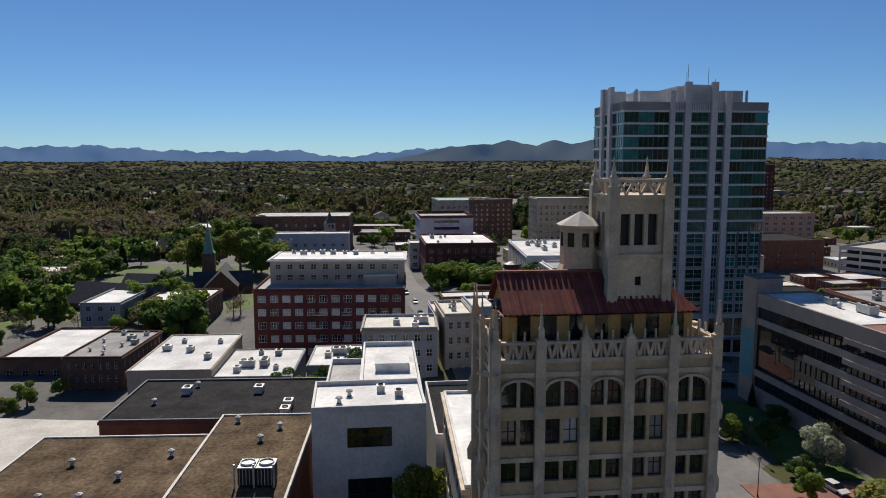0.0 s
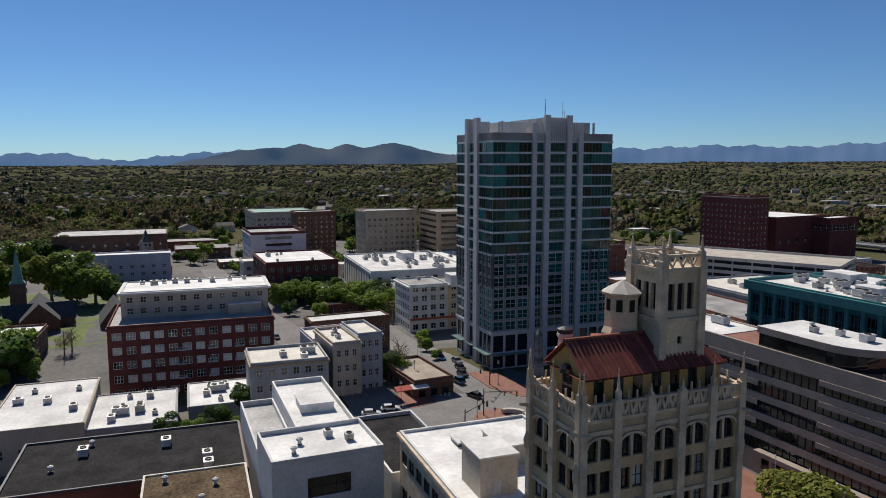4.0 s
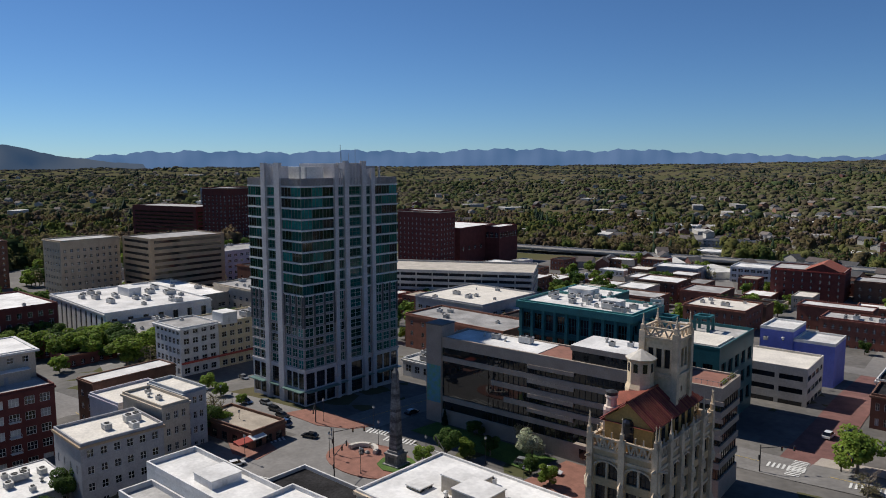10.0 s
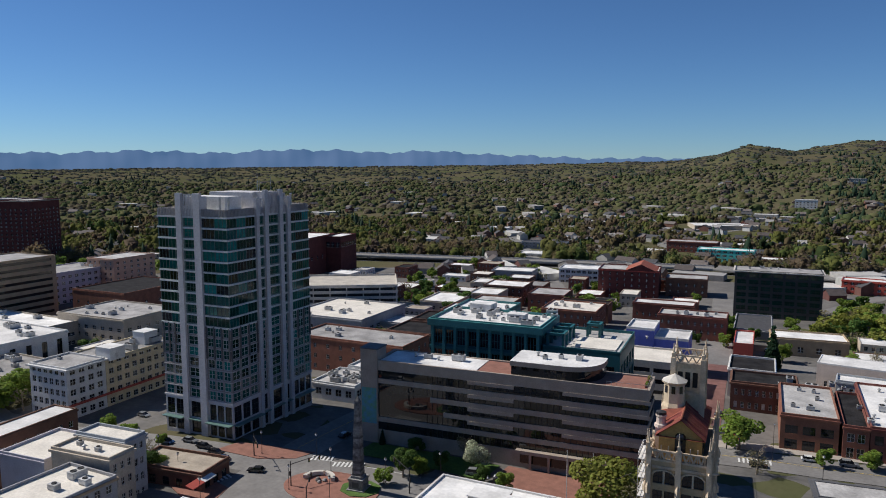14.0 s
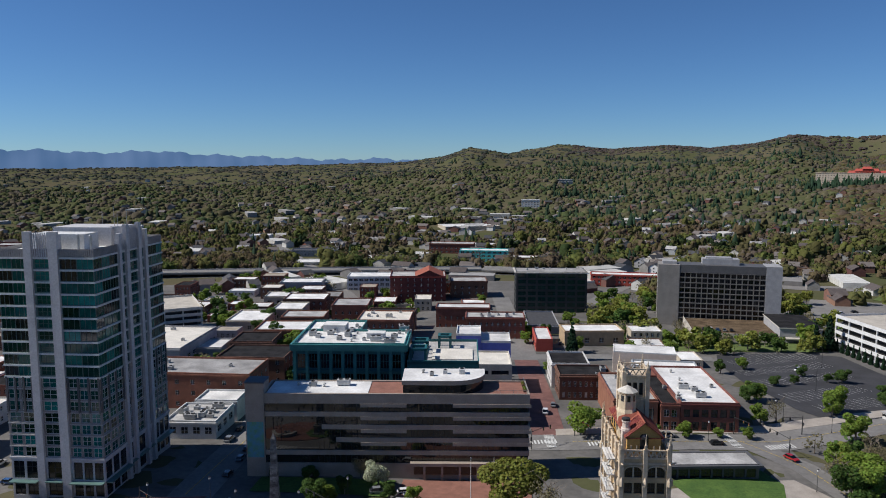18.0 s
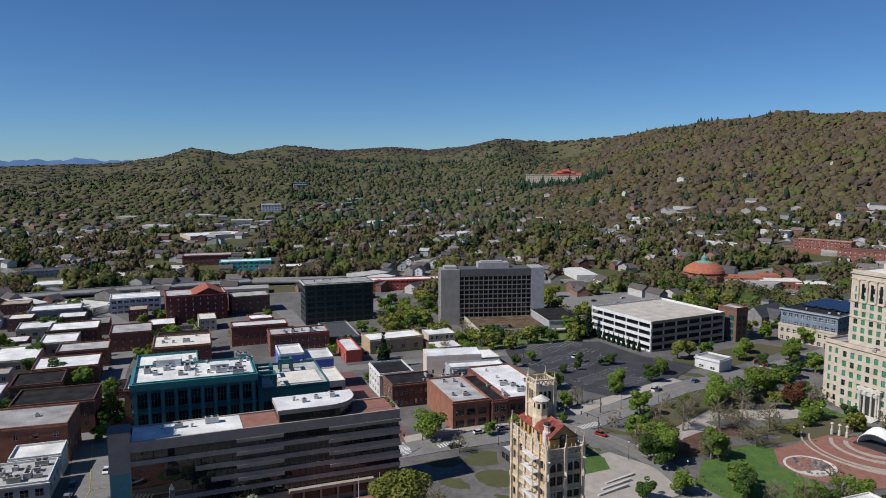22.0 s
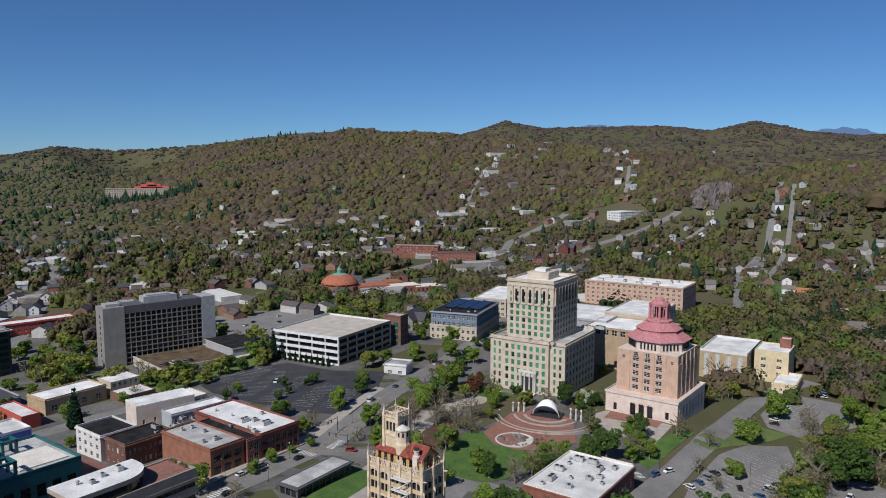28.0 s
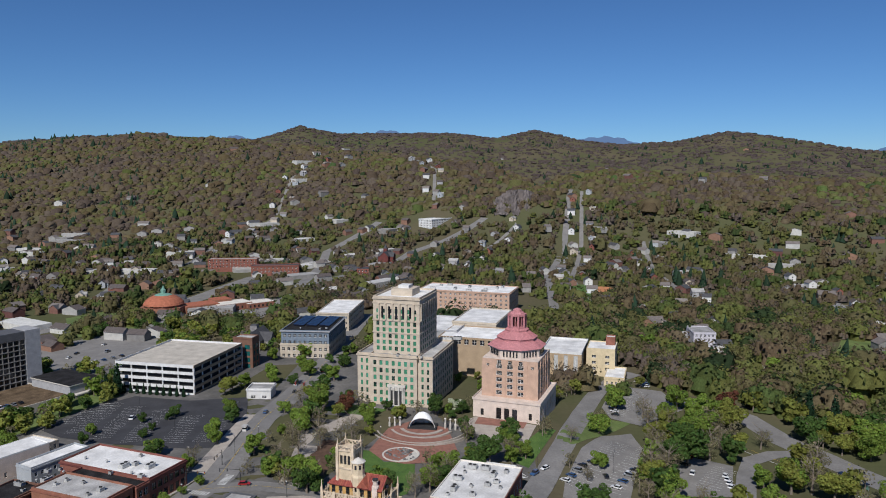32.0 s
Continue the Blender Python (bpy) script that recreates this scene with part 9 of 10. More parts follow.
cooling_tower()
for x, y, w, d, z0, z1, lb, m in ((44, -30, 6.5, 5, 18, 20.8, "cream stair house on the white roof", "beige_stucco"), (52, -36, 6, 5, 18, 23.0, "cream lift house on the white roof", "beige_stucco"), (39, -33, 3, 3, 18.0, 18.5, "roof skylight with a pale frame", "glass_mirror"),
                                 (2, -51, 6, 6, 13.5, 14.9, "white roof house with a flat top", "white_membrane"), (-122, 20, 7, 6, 12.6, 16.4, "white stair house on the pale brick block", "white_stucco"), (-128, 40, 6, 6, 12.6, 17, "white lift house on the pale brick block", "white_stucco"),
                                 (-232, 30, 12, 6, 8, 11.5, "white stair house on the store roof", "white_stucco"), (-100, -60, 8, 10, 12, 15, "beige stair house on the apartment roof", "beige_stucco"), (-13, 89, 8, 6, 27.2, 29.6, "white plant house on the teal block", "white_stucco"), (5, 80, 6, 4, 27.2, 29.2, "pale plant house on the teal block", "white_stucco")):
    T = thing("roof_house", lb, "roof house", x, y, z0, 2)
    part("wall", Build().box(0, w, 0, d, -0.3, z1 - z0), m, T)
    part("roof", Build().box(-0.15, w + 0.15, -0.15, d + 0.15, z1 - z0, z1 - z0 + 0.2), "white_membrane", T)
    part("door", Build().box(w, w + 0.04, d * 0.35, d * 0.35 + 1.0, 0, min(2.0, z1 - z0 - 0.3)), "machine_grey", T)
T = thing("solar_array", "rows of dark solar panels on the office roof", "solar panels", 321, 143, 15.0, 20)
for i in range(7):
    for j in range(3):
        part("solar_panel", Build().prism([(14 + i * 4.4, 3 + j * 9), (17.8 + i * 4.4, 3 + j * 9), (17.8 + i * 4.4, 10 + j * 9), (14 + i * 4.4, 10 + j * 9)], 0.2, [0.5, 0.5, 1.3, 1.3]), "solar", T)


# ---- churches ----
def gable_block(b, x0, x1, y0, y1, z0, z1, zr, along="x", m=0, mr=1, over=0.4):
    """Walls with a gabled roof; the ridge runs along x or y."""
    b.box(x0, x1, y0, y1, z0, z1, m, skip="t")
    if along == "x":
        ym = (y0 + y1) / 2
        for y, s in ((y0, -1), (y1, 1)):
            q = [(x0 - over, y + s * over, z1 - 0.3), (x1 + over, y + s * over, z1 - 0.3), (x1 + over, ym, zr), (x0 - over, ym, zr)]
            b.face(q if s < 0 else q[::-1], mr)
        b.face([(x1, y0, z1), (x1, y1, z1), (x1, ym, zr - 0.1)], m)
        b.face([(x0, y1, z1), (x0, y0, z1), (x0, ym, zr - 0.1)], m)
    else:
        xm = (x0 + x1) / 2
        for x, s in ((x0, -1), (x1, 1)):
            q = [(x + s * over, y0 - over, z1 - 0.3), (x + s * over, y1 + over, z1 - 0.3), (xm, y1 + over, zr), (xm, y0 - over, zr)]
            b.face(q[::-1] if s < 0 else q, mr)
        b.face([(x0, y0, z1), (x1, y0, z1), (xm, y0, zr - 0.1)], m)
        b.face([(x1, y1, z1), (x0, y1, z1), (xm, y1, zr - 0.1)], m)


def church(x, y, rot, g, label, wall, roof, tower, spire_h, spire_mat, size=1.0):
    T = thing("church", label, "church", x, y, g, rot)
    b = Build()
    gable_block(b, 0, 30 * size, 0, 14 * size, -4, 8 * size, 15 * size)
    part("nave", b, [wall, roof], T)
    b = Build()
    gable_block(b, 8 * size, 20 * size, -6 * size, 20 * size, -4, 7 * size, 13 * size, "y")
    part("transept", b, [wall, roof], T)
    for k in range(4):
        part("lancet_window", Build().box(2 + 7 * k * size, 3.4 + 7 * k * size, -0.08, 0, 2, 6), "glass_dark", T)
    part("gable_window", Build().box(30 * size, 30 * size + 0.08, 5 * size, 9 * size, 3, 9 * size), "glass_dark", T)
    t = Build().box(28 * size, 34 * size, 12 * size, 18 * size, -4, tower)
    part("tower", t, wall, T)
    part("spire", Build().lathe(31 * size, 15 * size, [(4.3 * size, tower), (3.2 * size, tower + 1.0), (0.1, tower + spire_h)], 4, 0, math.pi / 4), spire_mat, T)
    for i in range(2):
        part("belfry_opening", Build().box(34 * size, 34 * size + 0.06, 13.2 * size + i * 2.2, 14.6 * size + i * 2.2, tower - 4, tower - 1), "glass_dark", T)


church(-173.5, -120, 190, -10, "dark brick church with a green copper spire", "brown_brick", "slate_roof", 18.5, 14.0, "green_copper", 0.95)
church(-340, -122, 20, -8, "black stone church with a square tower", "stone_grey", "slate_roof", 20, 7, "slate_roof", 1.0)
church(316, 196, 20, -3, "grey stone church with a steep slate roof", "stone_grey", "slate_roof", 12, 1, "slate_roof", 0.85)
church(740, 335, 10, 4, "dark red brick church among the trees", "dark_red_brick", "slate_roof", 14, 6, "slate_roof", 0.8)


def long_roof(x, y, rot, g, w, d, h, r, label, wall, roof):
    T = thing("gabled_hall", label, "hall", x, y, g, rot)
    b = Build()
    gable_block(b, 0, w, 0, d, -3, h, r, "x")
    part("wall", b, [wall, roof], T)
    for i in range(int(w / 4)):
        part("window", Build().box(1.5 + 4 * i, 3 + 4 * i, -0.06, 0, h * 0.4, h * 0.75), "glass_dark", T)


long_roof(-150, -182, 72, -10, 40, 16, 6, 13, "dark slate roofed hall with long ridge", "brown_brick", "slate_roof")
long_roof(-190, -176, 80, -10, 20, 12, 5, 10, "small slate roofed hall", "brown_brick", "slate_roof")
long_roof(-196, -163, 8, -10, 24, 13, 5.5, 13, "dark brick parish hall with a slate gable", "brown_brick", "slate_roof")
long_roof(-192, -108, 8, -10, 22, 11, 5.5, 13, "dark brick chapel with a slate gable", "brown_brick", "slate_roof")
long_roof(-300, -200, 72, -10, 40, 16, 7, 14, "black slate roofed hall among trees", "brown_brick", "slate_roof")


def domed_church():
    T = thing("domed_church", "brick church with a red dome and green cupola", "church", 386, 356, -4, -25)
    part("body", Build().prism(octagon(0, 0, 19), -3, 8), "orange_brick", T)
    part("drum", Build().prism(octagon(0, 0, 16.5), 8, 10), "orange_brick", T)
    part("dome", Build().lathe(0, 0, [(16.9, 9.9), (16.0, 11.8), (13.6, 14.3), (10.2, 16.4), (7.4, 17.6)], 24), "dome_tile", T, "red tiled dome")
    part("dome_cap", Build().lathe(0, 0, [(7.5, 17.5), (5.0, 18.5), (2.4, 19.1)], 24), "green_copper", T, "green copper crown of the dome")
    part("cupola", Build().lathe(0, 0, [(2.3, 19.0), (2.3, 21.5), (2.6, 21.7), (1.2, 23), (0.1, 26)], 10), "green_copper", T, "green copper cupola")
    for i in range(8):
        a = math.degrees(i * math.pi / 4)
        for v in (-3.5, 0, 3.5):
            part("tall_window", Build().box(17.58, 17.66, v - 0.7, v + 0.7, 1.5, 6.5), "glass_dark", T, at=pose(0, 0, 0, 0, 0, a))
    for x0, x1, y0, y1, h in ((14, 44, -14, 6, 7), (40, 72, -20, 0, 6), (20, 40, -26, -10, 5), (44, 60, -4, 12, 8), (66, 92, -24, -8, 5)):
        part("wing", Build().box(x0, x1, y0, y1, -3, h), "orange_brick", T)
        part("wing_roof", Build().box(x0 + 0.4, x1 - 0.4, y0 + 0.4, y1 - 0.4, h, h + 0.3), "dome_tile" if h > 6 else "cream_membrane", T)
        for k in range(int((x1 - x0) / 4)):
            part("window", Build().box(x0 + 1.5 + 4 * k, x0 + 3 + 4 * k, y0 - 0.06, y0, 1.5, 3.6), "glass_dark", T)


domed_church()


# ---- houses ----
def house_meshes(k, rng):
    w, d, h, r = rng.uniform(9, 13), rng.uniform(7, 9), rng.choice((3.2, 5.6, 6.0)), 2.8
    b = Build()
    gable_block(b, -w / 2, w / 2, -d / 2, d / 2, -2.5, h, h + r, "x", over=0.6)
    walls = Build()
    walls.v, roof = b.v, Build()
    roof.v = b.v
    for f, m in zip(b.f, b.m):
        (walls if m == 0 else roof).f.append(f)
        (walls if m == 0 else roof).m.append(0)
    if k % 2:
        e = Build()
        gable_block(e, -2.4, 2.4, -d / 2 - 2.6, 0, -2.5, h - 0.3, h + 1.9, "y", over=0.5)
        n = len(b.v)
        walls.v = roof.v = b.v + e.v
        for f, m in zip(e.f, e.m):
            (walls if m == 0 else roof).f.append(tuple(i + n for i in f))
            (walls if m == 0 else roof).m.append(0)
    wall = ("white_paint", "beige_stucco", "red_brick", "blue_stucco", "white_stucco", "grey_stucco")[k % 6]
    win = Build()
    for z in ((1.0,) if h < 4 else (1.0, 3.8)):
        for i in range(3):
            x = -w / 2 + w * (i + 0.5) / 3
            if not (k % 2 and i == 1):
                win.box(x - 0.5, x + 0.5, -d / 2 - 0.05, -d / 2, z, z + 1.3)
        win.box(-w / 2 - 0.05, -w / 2, -0.5, 0.5, z, z + 1.3)
    return walls.mesh("wall", [wall]), roof.mesh("roof", [("shingle", "shingle", "slate_roof", "grey_membrane")[k % 4]]), win.mesh("window_row", ["glass_dark"]), wall


HRNG = random.Random(3)
HOUSES = [house_meshes(k, HRNG) for k in range(12)]
WALLWORD = {"white_paint": "white boarded", "beige_stucco": "beige rendered", "red_brick": "red brick", "blue_stucco": "pale blue boarded", "white_stucco": "off-white boarded", "grey_stucco": "grey boarded"}
HOMES = []


def house(x, y, rot, k):
    walls, roof, win, wall = HOUSES[k % 12]
    T = thing("house", WALLWORD[wall] + " gabled house among trees", "house", x, y, g_at(x, y), rot, "houses on the slopes")
    part("wall", walls, None, T)
    part("roof", roof, None, T)
    part("window_row", win, None, T)
    HOMES.append((x, y))


STREETS = [[(560, 20), (760, 100), (960, 140), (1150, 190)], [(150, 470), (230, 620), (300, 790), (370, 960)], [(400, 470), (520, 560), (640, 700)], [(560, -60), (700, -40), (860, 20), (1000, 60)], [(640, -190), (760, -170), (900, -100)],
           [(-350, 560), (-200, 600), (-150, 700)], [(650, 590), (760, 640), (900, 640)], [(40, 700), (180, 720), (330, 700)], [(120, 860), (260, 850), (420, 820)], [(450, 640), (500, 760), (560, 860)], [(-60, 760), (0, 900), (30, 1100)], [(700, 240), (860, 260), (1020, 250)],
           [(420, -110), (520, -60), (640, 0)], [(900, 640), (1060, 720), (1180, 700)], [(1050, 420), (1180, 480), (1250, 560)]]
n = 0
for pts in STREETS:
    for a, c in zip(pts, pts[1:]):
        a, c = Vector(a), Vector(c)
        k = int((c - a).length / 26)
        dirn = (c - a).normalized()
        nrm = Vector((-dirn.y, dirn.x))
        for i in range(k):
            p = a.lerp(c, (i + 0.5) / k) + nrm * (13 if i % 2 else -13) + Vector((HRNG.uniform(-4, 4), HRNG.uniform(-4, 4)))
            house(p.x, p.y, math.degrees(math.atan2(dirn.y, dirn.x)) + HRNG.choice((0, 0, 90)), n)
            n += 1
    long_strip("road_lane", "narrow asphalt lane between houses", pts, 6, "grey_asphalt", 0.2)
    ROADS.append(("lane", "", pts, 6))


def far_houses(count, r0, r1, seed, th0=-110, th1=100):
    rng = np.random.default_rng(seed)
    b = Build()
    k = 0
    while k < count:
        th, r = math.radians(rng.uniform(th0, th1)), math.sqrt(rng.uniform(r0 ** 2, r1 ** 2))
        x, y = EYE[0] + r * math.sin(th), EYE[1] + r * math.cos(th)
        if any(abs(x - hx) < 18 and abs(y - hy) < 18 for hx, hy in HOMES[-60:]):
            continue
        if g_at(x, y) > 38 and rng.random() < 0.75:
            k += 1
            continue
        e = Build()
        w, d, h = rng.uniform(5, 9), rng.uniform(4, 5.5), rng.uniform(3, 6)
        if rng.random() < 0.16:
            w, d = w * 2.6, d * 2
            e.box(-w, w, -d, d, -3, h, 0, 2)
        else:
            gable_block(e, -w, w, -d, d, -3, h, h + 3, "x" if rng.random() < 0.5 else "y", 0 if rng.random() < 0.6 else 3, 1 if rng.random() < 0.6 else 4)
        c, s = math.cos(th * 3), math.sin(th * 3)
        z = g_at(x, y) + 0.5
        base = len(b.v)
        b.v += [(x + p * c - q * s, y + p * s + q * c, z + t) for p, q, t in e.v]
        b.f += [tuple(base + i for i in f) for f in e.f]
        b.m += e.m
        HOMES.append((x, y))
        k += 1
    tagged(part("far_houses", b, ["house_board", "shingle", "house_flat", "house_brick", "slate_roof"]), "scattered pale houses on the distant slopes", "houses", kind="stuff")


far_houses(620, 520, 1500, 8)
far_houses(160, 1500, 2600, 9)
far_houses(300, 500, 1150, 10, -25, 60)


# ---- the rock cut in the hillside ----
def rock_face():
    rng = np.random.default_rng(4)
    nu, nv = 44, 12
    b = Build()
    for j in range(nv + 1):
        v = j / nv
        for i in range(nu + 1):
            u = i / nu
            th = math.radians(67.3 + 4.0 * u)
            r = 1076 + 46 * v + 7 * math.sin(u * 23 + v * 2) + rng.uniform(-2.5, 2.5)
            top = 62 + 28 * math.sin(math.pi * min(1.0, 0.08 + 0.78 * u)) ** 0.8
            b.v.append((EYE[0] + r * math.sin(th), EYE[1] + r * math.cos(th), 50 + (top - 50) * v + rng.uniform(-1.5, 1.5)))
    for j in range(nv):
        for i in range(nu):
            n = j * (nu + 1) + i
            b.f.append((n, n + nu + 1, n + nu + 2, n + 1))
            b.m.append(0)
    tagged(part("rock_face", b, "rock"), "grey-brown cut rock face on the wooded hill", "cliff", kind="structure")


rock_face()


# ---- the highway on its bridge ----
def highway():
    pts = [(-420, 385), (-250, 416), (-120, 446), (20, 470), (120, 455)]
    ROADS.append(("highway", "", pts, 26))
    T = thing("highway_bridge", "long concrete highway bridge with a parapet", "bridge", 0, 0, 0)
    for k, (a, c) in enumerate(zip(pts, pts[1:])):
        a, c = Vector(a), Vector(c)
        d = (c - a).normalized()
        n = Vector((-d.y, d.x))
        q = [tuple(p) for p in (a - n * 10, c - n * 10, c + n * 10, a + n * 10)]
        part("deck", Build().prism(q, -5.6, -4.6), "grey_asphalt", T)
        for s in (-10, 9.6):
            r = [tuple(p) for p in (a + n * s, c + n * s, c + n * (s + 0.4), a + n * (s + 0.4))]
            part("parapet", Build().prism(r, -4.6, -3.6), "pale_concrete", T)
        for i in range(4):
            p = a.lerp(c, (i + 0.5) / 4)
            part("pier", Build().box(p.x - 1, p.x + 1, p.y - 1, p.y + 1, -16, -5.5), "concrete", T)


highway()


# ---- balconies of the dark brick block, awnings and small street things ----
for i, (u, z) in enumerate([(u, z) for u in (-74.5, -66, -58.5) for z in (-3.6, 0.5, 4.6)]):
    T = thing("balcony", "small white railed balcony on dark brick", "balcony", -82.0, u, z, 0, "balconies on the brick block")
    part("floor", Build().box(0, 1.3, 0, 2.6, 0, 0.15), "white_paint", T)
    rb = Build().beam((1.3, 0, 1.0), (1.3, 2.6, 1.0), 0.04, 4).beam((0, 0, 1.0), (1.3, 0, 1.0), 0.04, 4).beam((0, 2.6, 1.0), (1.3, 2.6, 1.0), 0.04, 4)
    for k in range(9):
        rb.beam((1.3, 2.6 * k / 8, 0.1), (1.3, 2.6 * k / 8, 1.0), 0.025, 4)
    part("railing", rb, "white_paint", T)
T = thing("awning", "red and white shop awning at the corner", "awning", -34.5, -18.5, 1.6, 8)
part("canvas", Build().prism([(0, 0), (2.2, 0), (2.2, 4.4), (0, 4.4)], 0.6, [1.4, 0.8, 0.8, 1.4]), "awning_white", T)
part("canvas_side", Build().prism([(0, -4.4), (2.2, -4.4), (2.2, 0), (0, 0)], 0.6, [1.4, 0.8, 0.8, 1.4]), "awning_red", T)
T = thing("bus_shelter", "dark roofed bus shelter beside the road", "bus shelter", 268, -161, g_at(268, -161), 44)
part("roof", Build().box(0, 14, 0, 3, 2.8, 3.1), "solar", T)
for i in range(5):
    part("post", Build().beam((0.3 + i * 3.3, 0.3, -0.5), (0.3 + i * 3.3, 0.3, 2.8), 0.08, 5), "steel", T)
part("back", Build().box(0, 14, 0.2, 0.26, 0.3, 2.2), "green_copper", T)
T = thing("gas_sign", "small red sign on a white post", "sign", 252, 113, g_at(252, 113), 20)
part("post", Build().box(-0.2, 0.2, -0.2, 0.2, -0.3, 4.2), "frame_white", T)
part("panel", Build().box(-1.6, 1.6, -0.25, 0.25, 4.2, 5.8), "lamp_red", T)
T = thing("ticket_booth", "small white ticket booth at the car park", "booth", 184, 97, g_at(184, 97), 25)
part("cabin", Build().box(-1.2, 1.2, -0.9, 0.9, 0, 2.4), "white_paint", T)
part("window_band", Build().box(-1.24, 1.24, -0.94, 0.94, 1.1, 1.9), "glass_dark", T)
part("roof", Build().box(-1.5, 1.5, -1.2, 1.2, 2.4, 2.6), "grey_membrane", T)
for i in range(14):
    x, y = 158 - i * 2.3, 8 + i * 3.4
    T = thing("bollard", "low red-brown bollard by the park lane", "bollard", 158.5 - 0.55 * i, 8 + 3.4 * i, g_at(158.5 - 0.55 * i, 8 + 3.4 * i), 0, "bollards along the lane")
    part("post", Build().lathe(0, 0, [(0.18, -0.2), (0.18, 0.8), (0.1, 0.95)], 8), "brick_paving", T)
for i in range(3):
    T = thing("garden_step_wall", "pale stone step wall in the park", "wall", 118 + i * 3, 18 + i * 3.4, g_at(120, 20), 20)
    part("wall", Build().box(0, 13, 0, 0.7, -0.5, 0.6), "pale_concrete", T)


# ---- groves and garden trees of the town ----
HERO_BOXES = [(-225, -126, -190, -118), (-345, -225, -192, -140), (-350, -290, -125, -85), (-78, -46, 4, 50), (-22, 64, 30, 66), (-20, 50, 66, 104), (255, 312, 34, 92), (262, 306, -22, 18), (130, 206, 218, 290), (205, 285, 150, 215), (72, 88, -40, -18), (340, 440, -45, 110)]


def inside(x, y, poly):
    hit = False
    for (ax, ay), (cx, cy) in zip(poly, poly[1:] + poly[:1]):
        if (ay > y) != (cy > y) and x < (cx - ax) * (y - ay) / (cy - ay) + ax:
            hit = not hit
    return hit


def free(x, y, gap):
    for a, c, e, f in HERO_BOXES:
        if a - gap < x < c + gap and e - gap < y < f + gap:
            return False
    for _, _, bx, by, _, w, d, *_ in CITY:
        if bx - gap < x < bx + w + gap and by - gap < y < by + d + gap:
            return False
    for hx, hy in HOMES:
        if abs(x - hx) < 8 and abs(y - hy) < 8:
            return False
    for _, _, pts, wd in ROADS:
        for (ax, ay), (cx, cy) in zip(pts, pts[1:]):
            l2 = (cx - ax) ** 2 + (cy - ay) ** 2
            t = min(1, max(0, ((x - ax) * (cx - ax) + (y - ay) * (cy - ay)) / l2))
            if math.hypot(x - ax - t * (cx - ax), y - ay - t * (cy - ay)) < wd * 0.5 + 1.5:
                return False
    return not any(inside(x, y, list(p)) for p in LAID)


def grove(count, x0, x1, y0, y1, low, high, kinds, seed, gap=4.0):
    rng = random.Random(seed)
    done = 0
    for _ in range(count * 12):
        x, y = rng.uniform(x0, x1), rng.uniform(y0, y1)
        if free(x, y, gap):
            tree(x, y, rng.uniform(low, high), rng.choice(kinds), rng.uniform(0.95, 1.25))
            done += 1
            if done == count:
                break


def joined_grove(label, count, x0, x1, y0, y1, low, high, kinds, seed, gap=4.0):
    """A grove of trees too far off to tell apart: crowns joined by their leaf, trunks joined."""
    rng = random.Random(seed)
    leaf, wood = {k: [] for k in kinds}, Build()
    done = 0
    for _ in range(count * 12):
        x, y = rng.uniform(x0, x1), rng.uniform(y0, y1)
        if not free(x, y, gap):
            continue
        kind, v = rng.choice(kinds), rng.randrange(4)
        if (kind, v, False) not in TREES:
            TREES[kind, v, False] = tree_kind(kind, v)
        me = TREES[kind, v, False][1]
        co = np.empty(len(me.vertices) * 3, np.float32)
        me.vertices.foreach_get("co", co)
        co = co.reshape(-1, 4, 3)[::6]
        a, s, z = rng.uniform(0, 6.28), rng.uniform(low, high) / 10, g_at(x, y)
        c, n = math.cos(a) * s * 1.1, math.sin(a) * s * 1.1
        mid = co.mean(axis=1, keepdims=True)
        co = mid + (co - mid) * 2.3
        leaf[kind].append(np.stack((x + co[..., 0] * c - co[..., 1] * n, y + co[..., 0] * n + co[..., 1] * c, z + co[..., 2] * s), -1))
        wood.beam((x, y, z - 0.5), (x, y, z + 6 * s), 0.3 * s, 5, 0, 0.15 * s)
        done += 1
        if done == count:
            break
    for kind in sorted(k for k in leaf if leaf[k]):
        tagged(new("grove", quads_mesh("grove", np.concatenate(leaf[kind]), kind)), label, "trees", kind="stuff")
    tagged(part("grove_trunks", wood, "bark"), "brown trunks of a grove", "trees", kind="stuff")


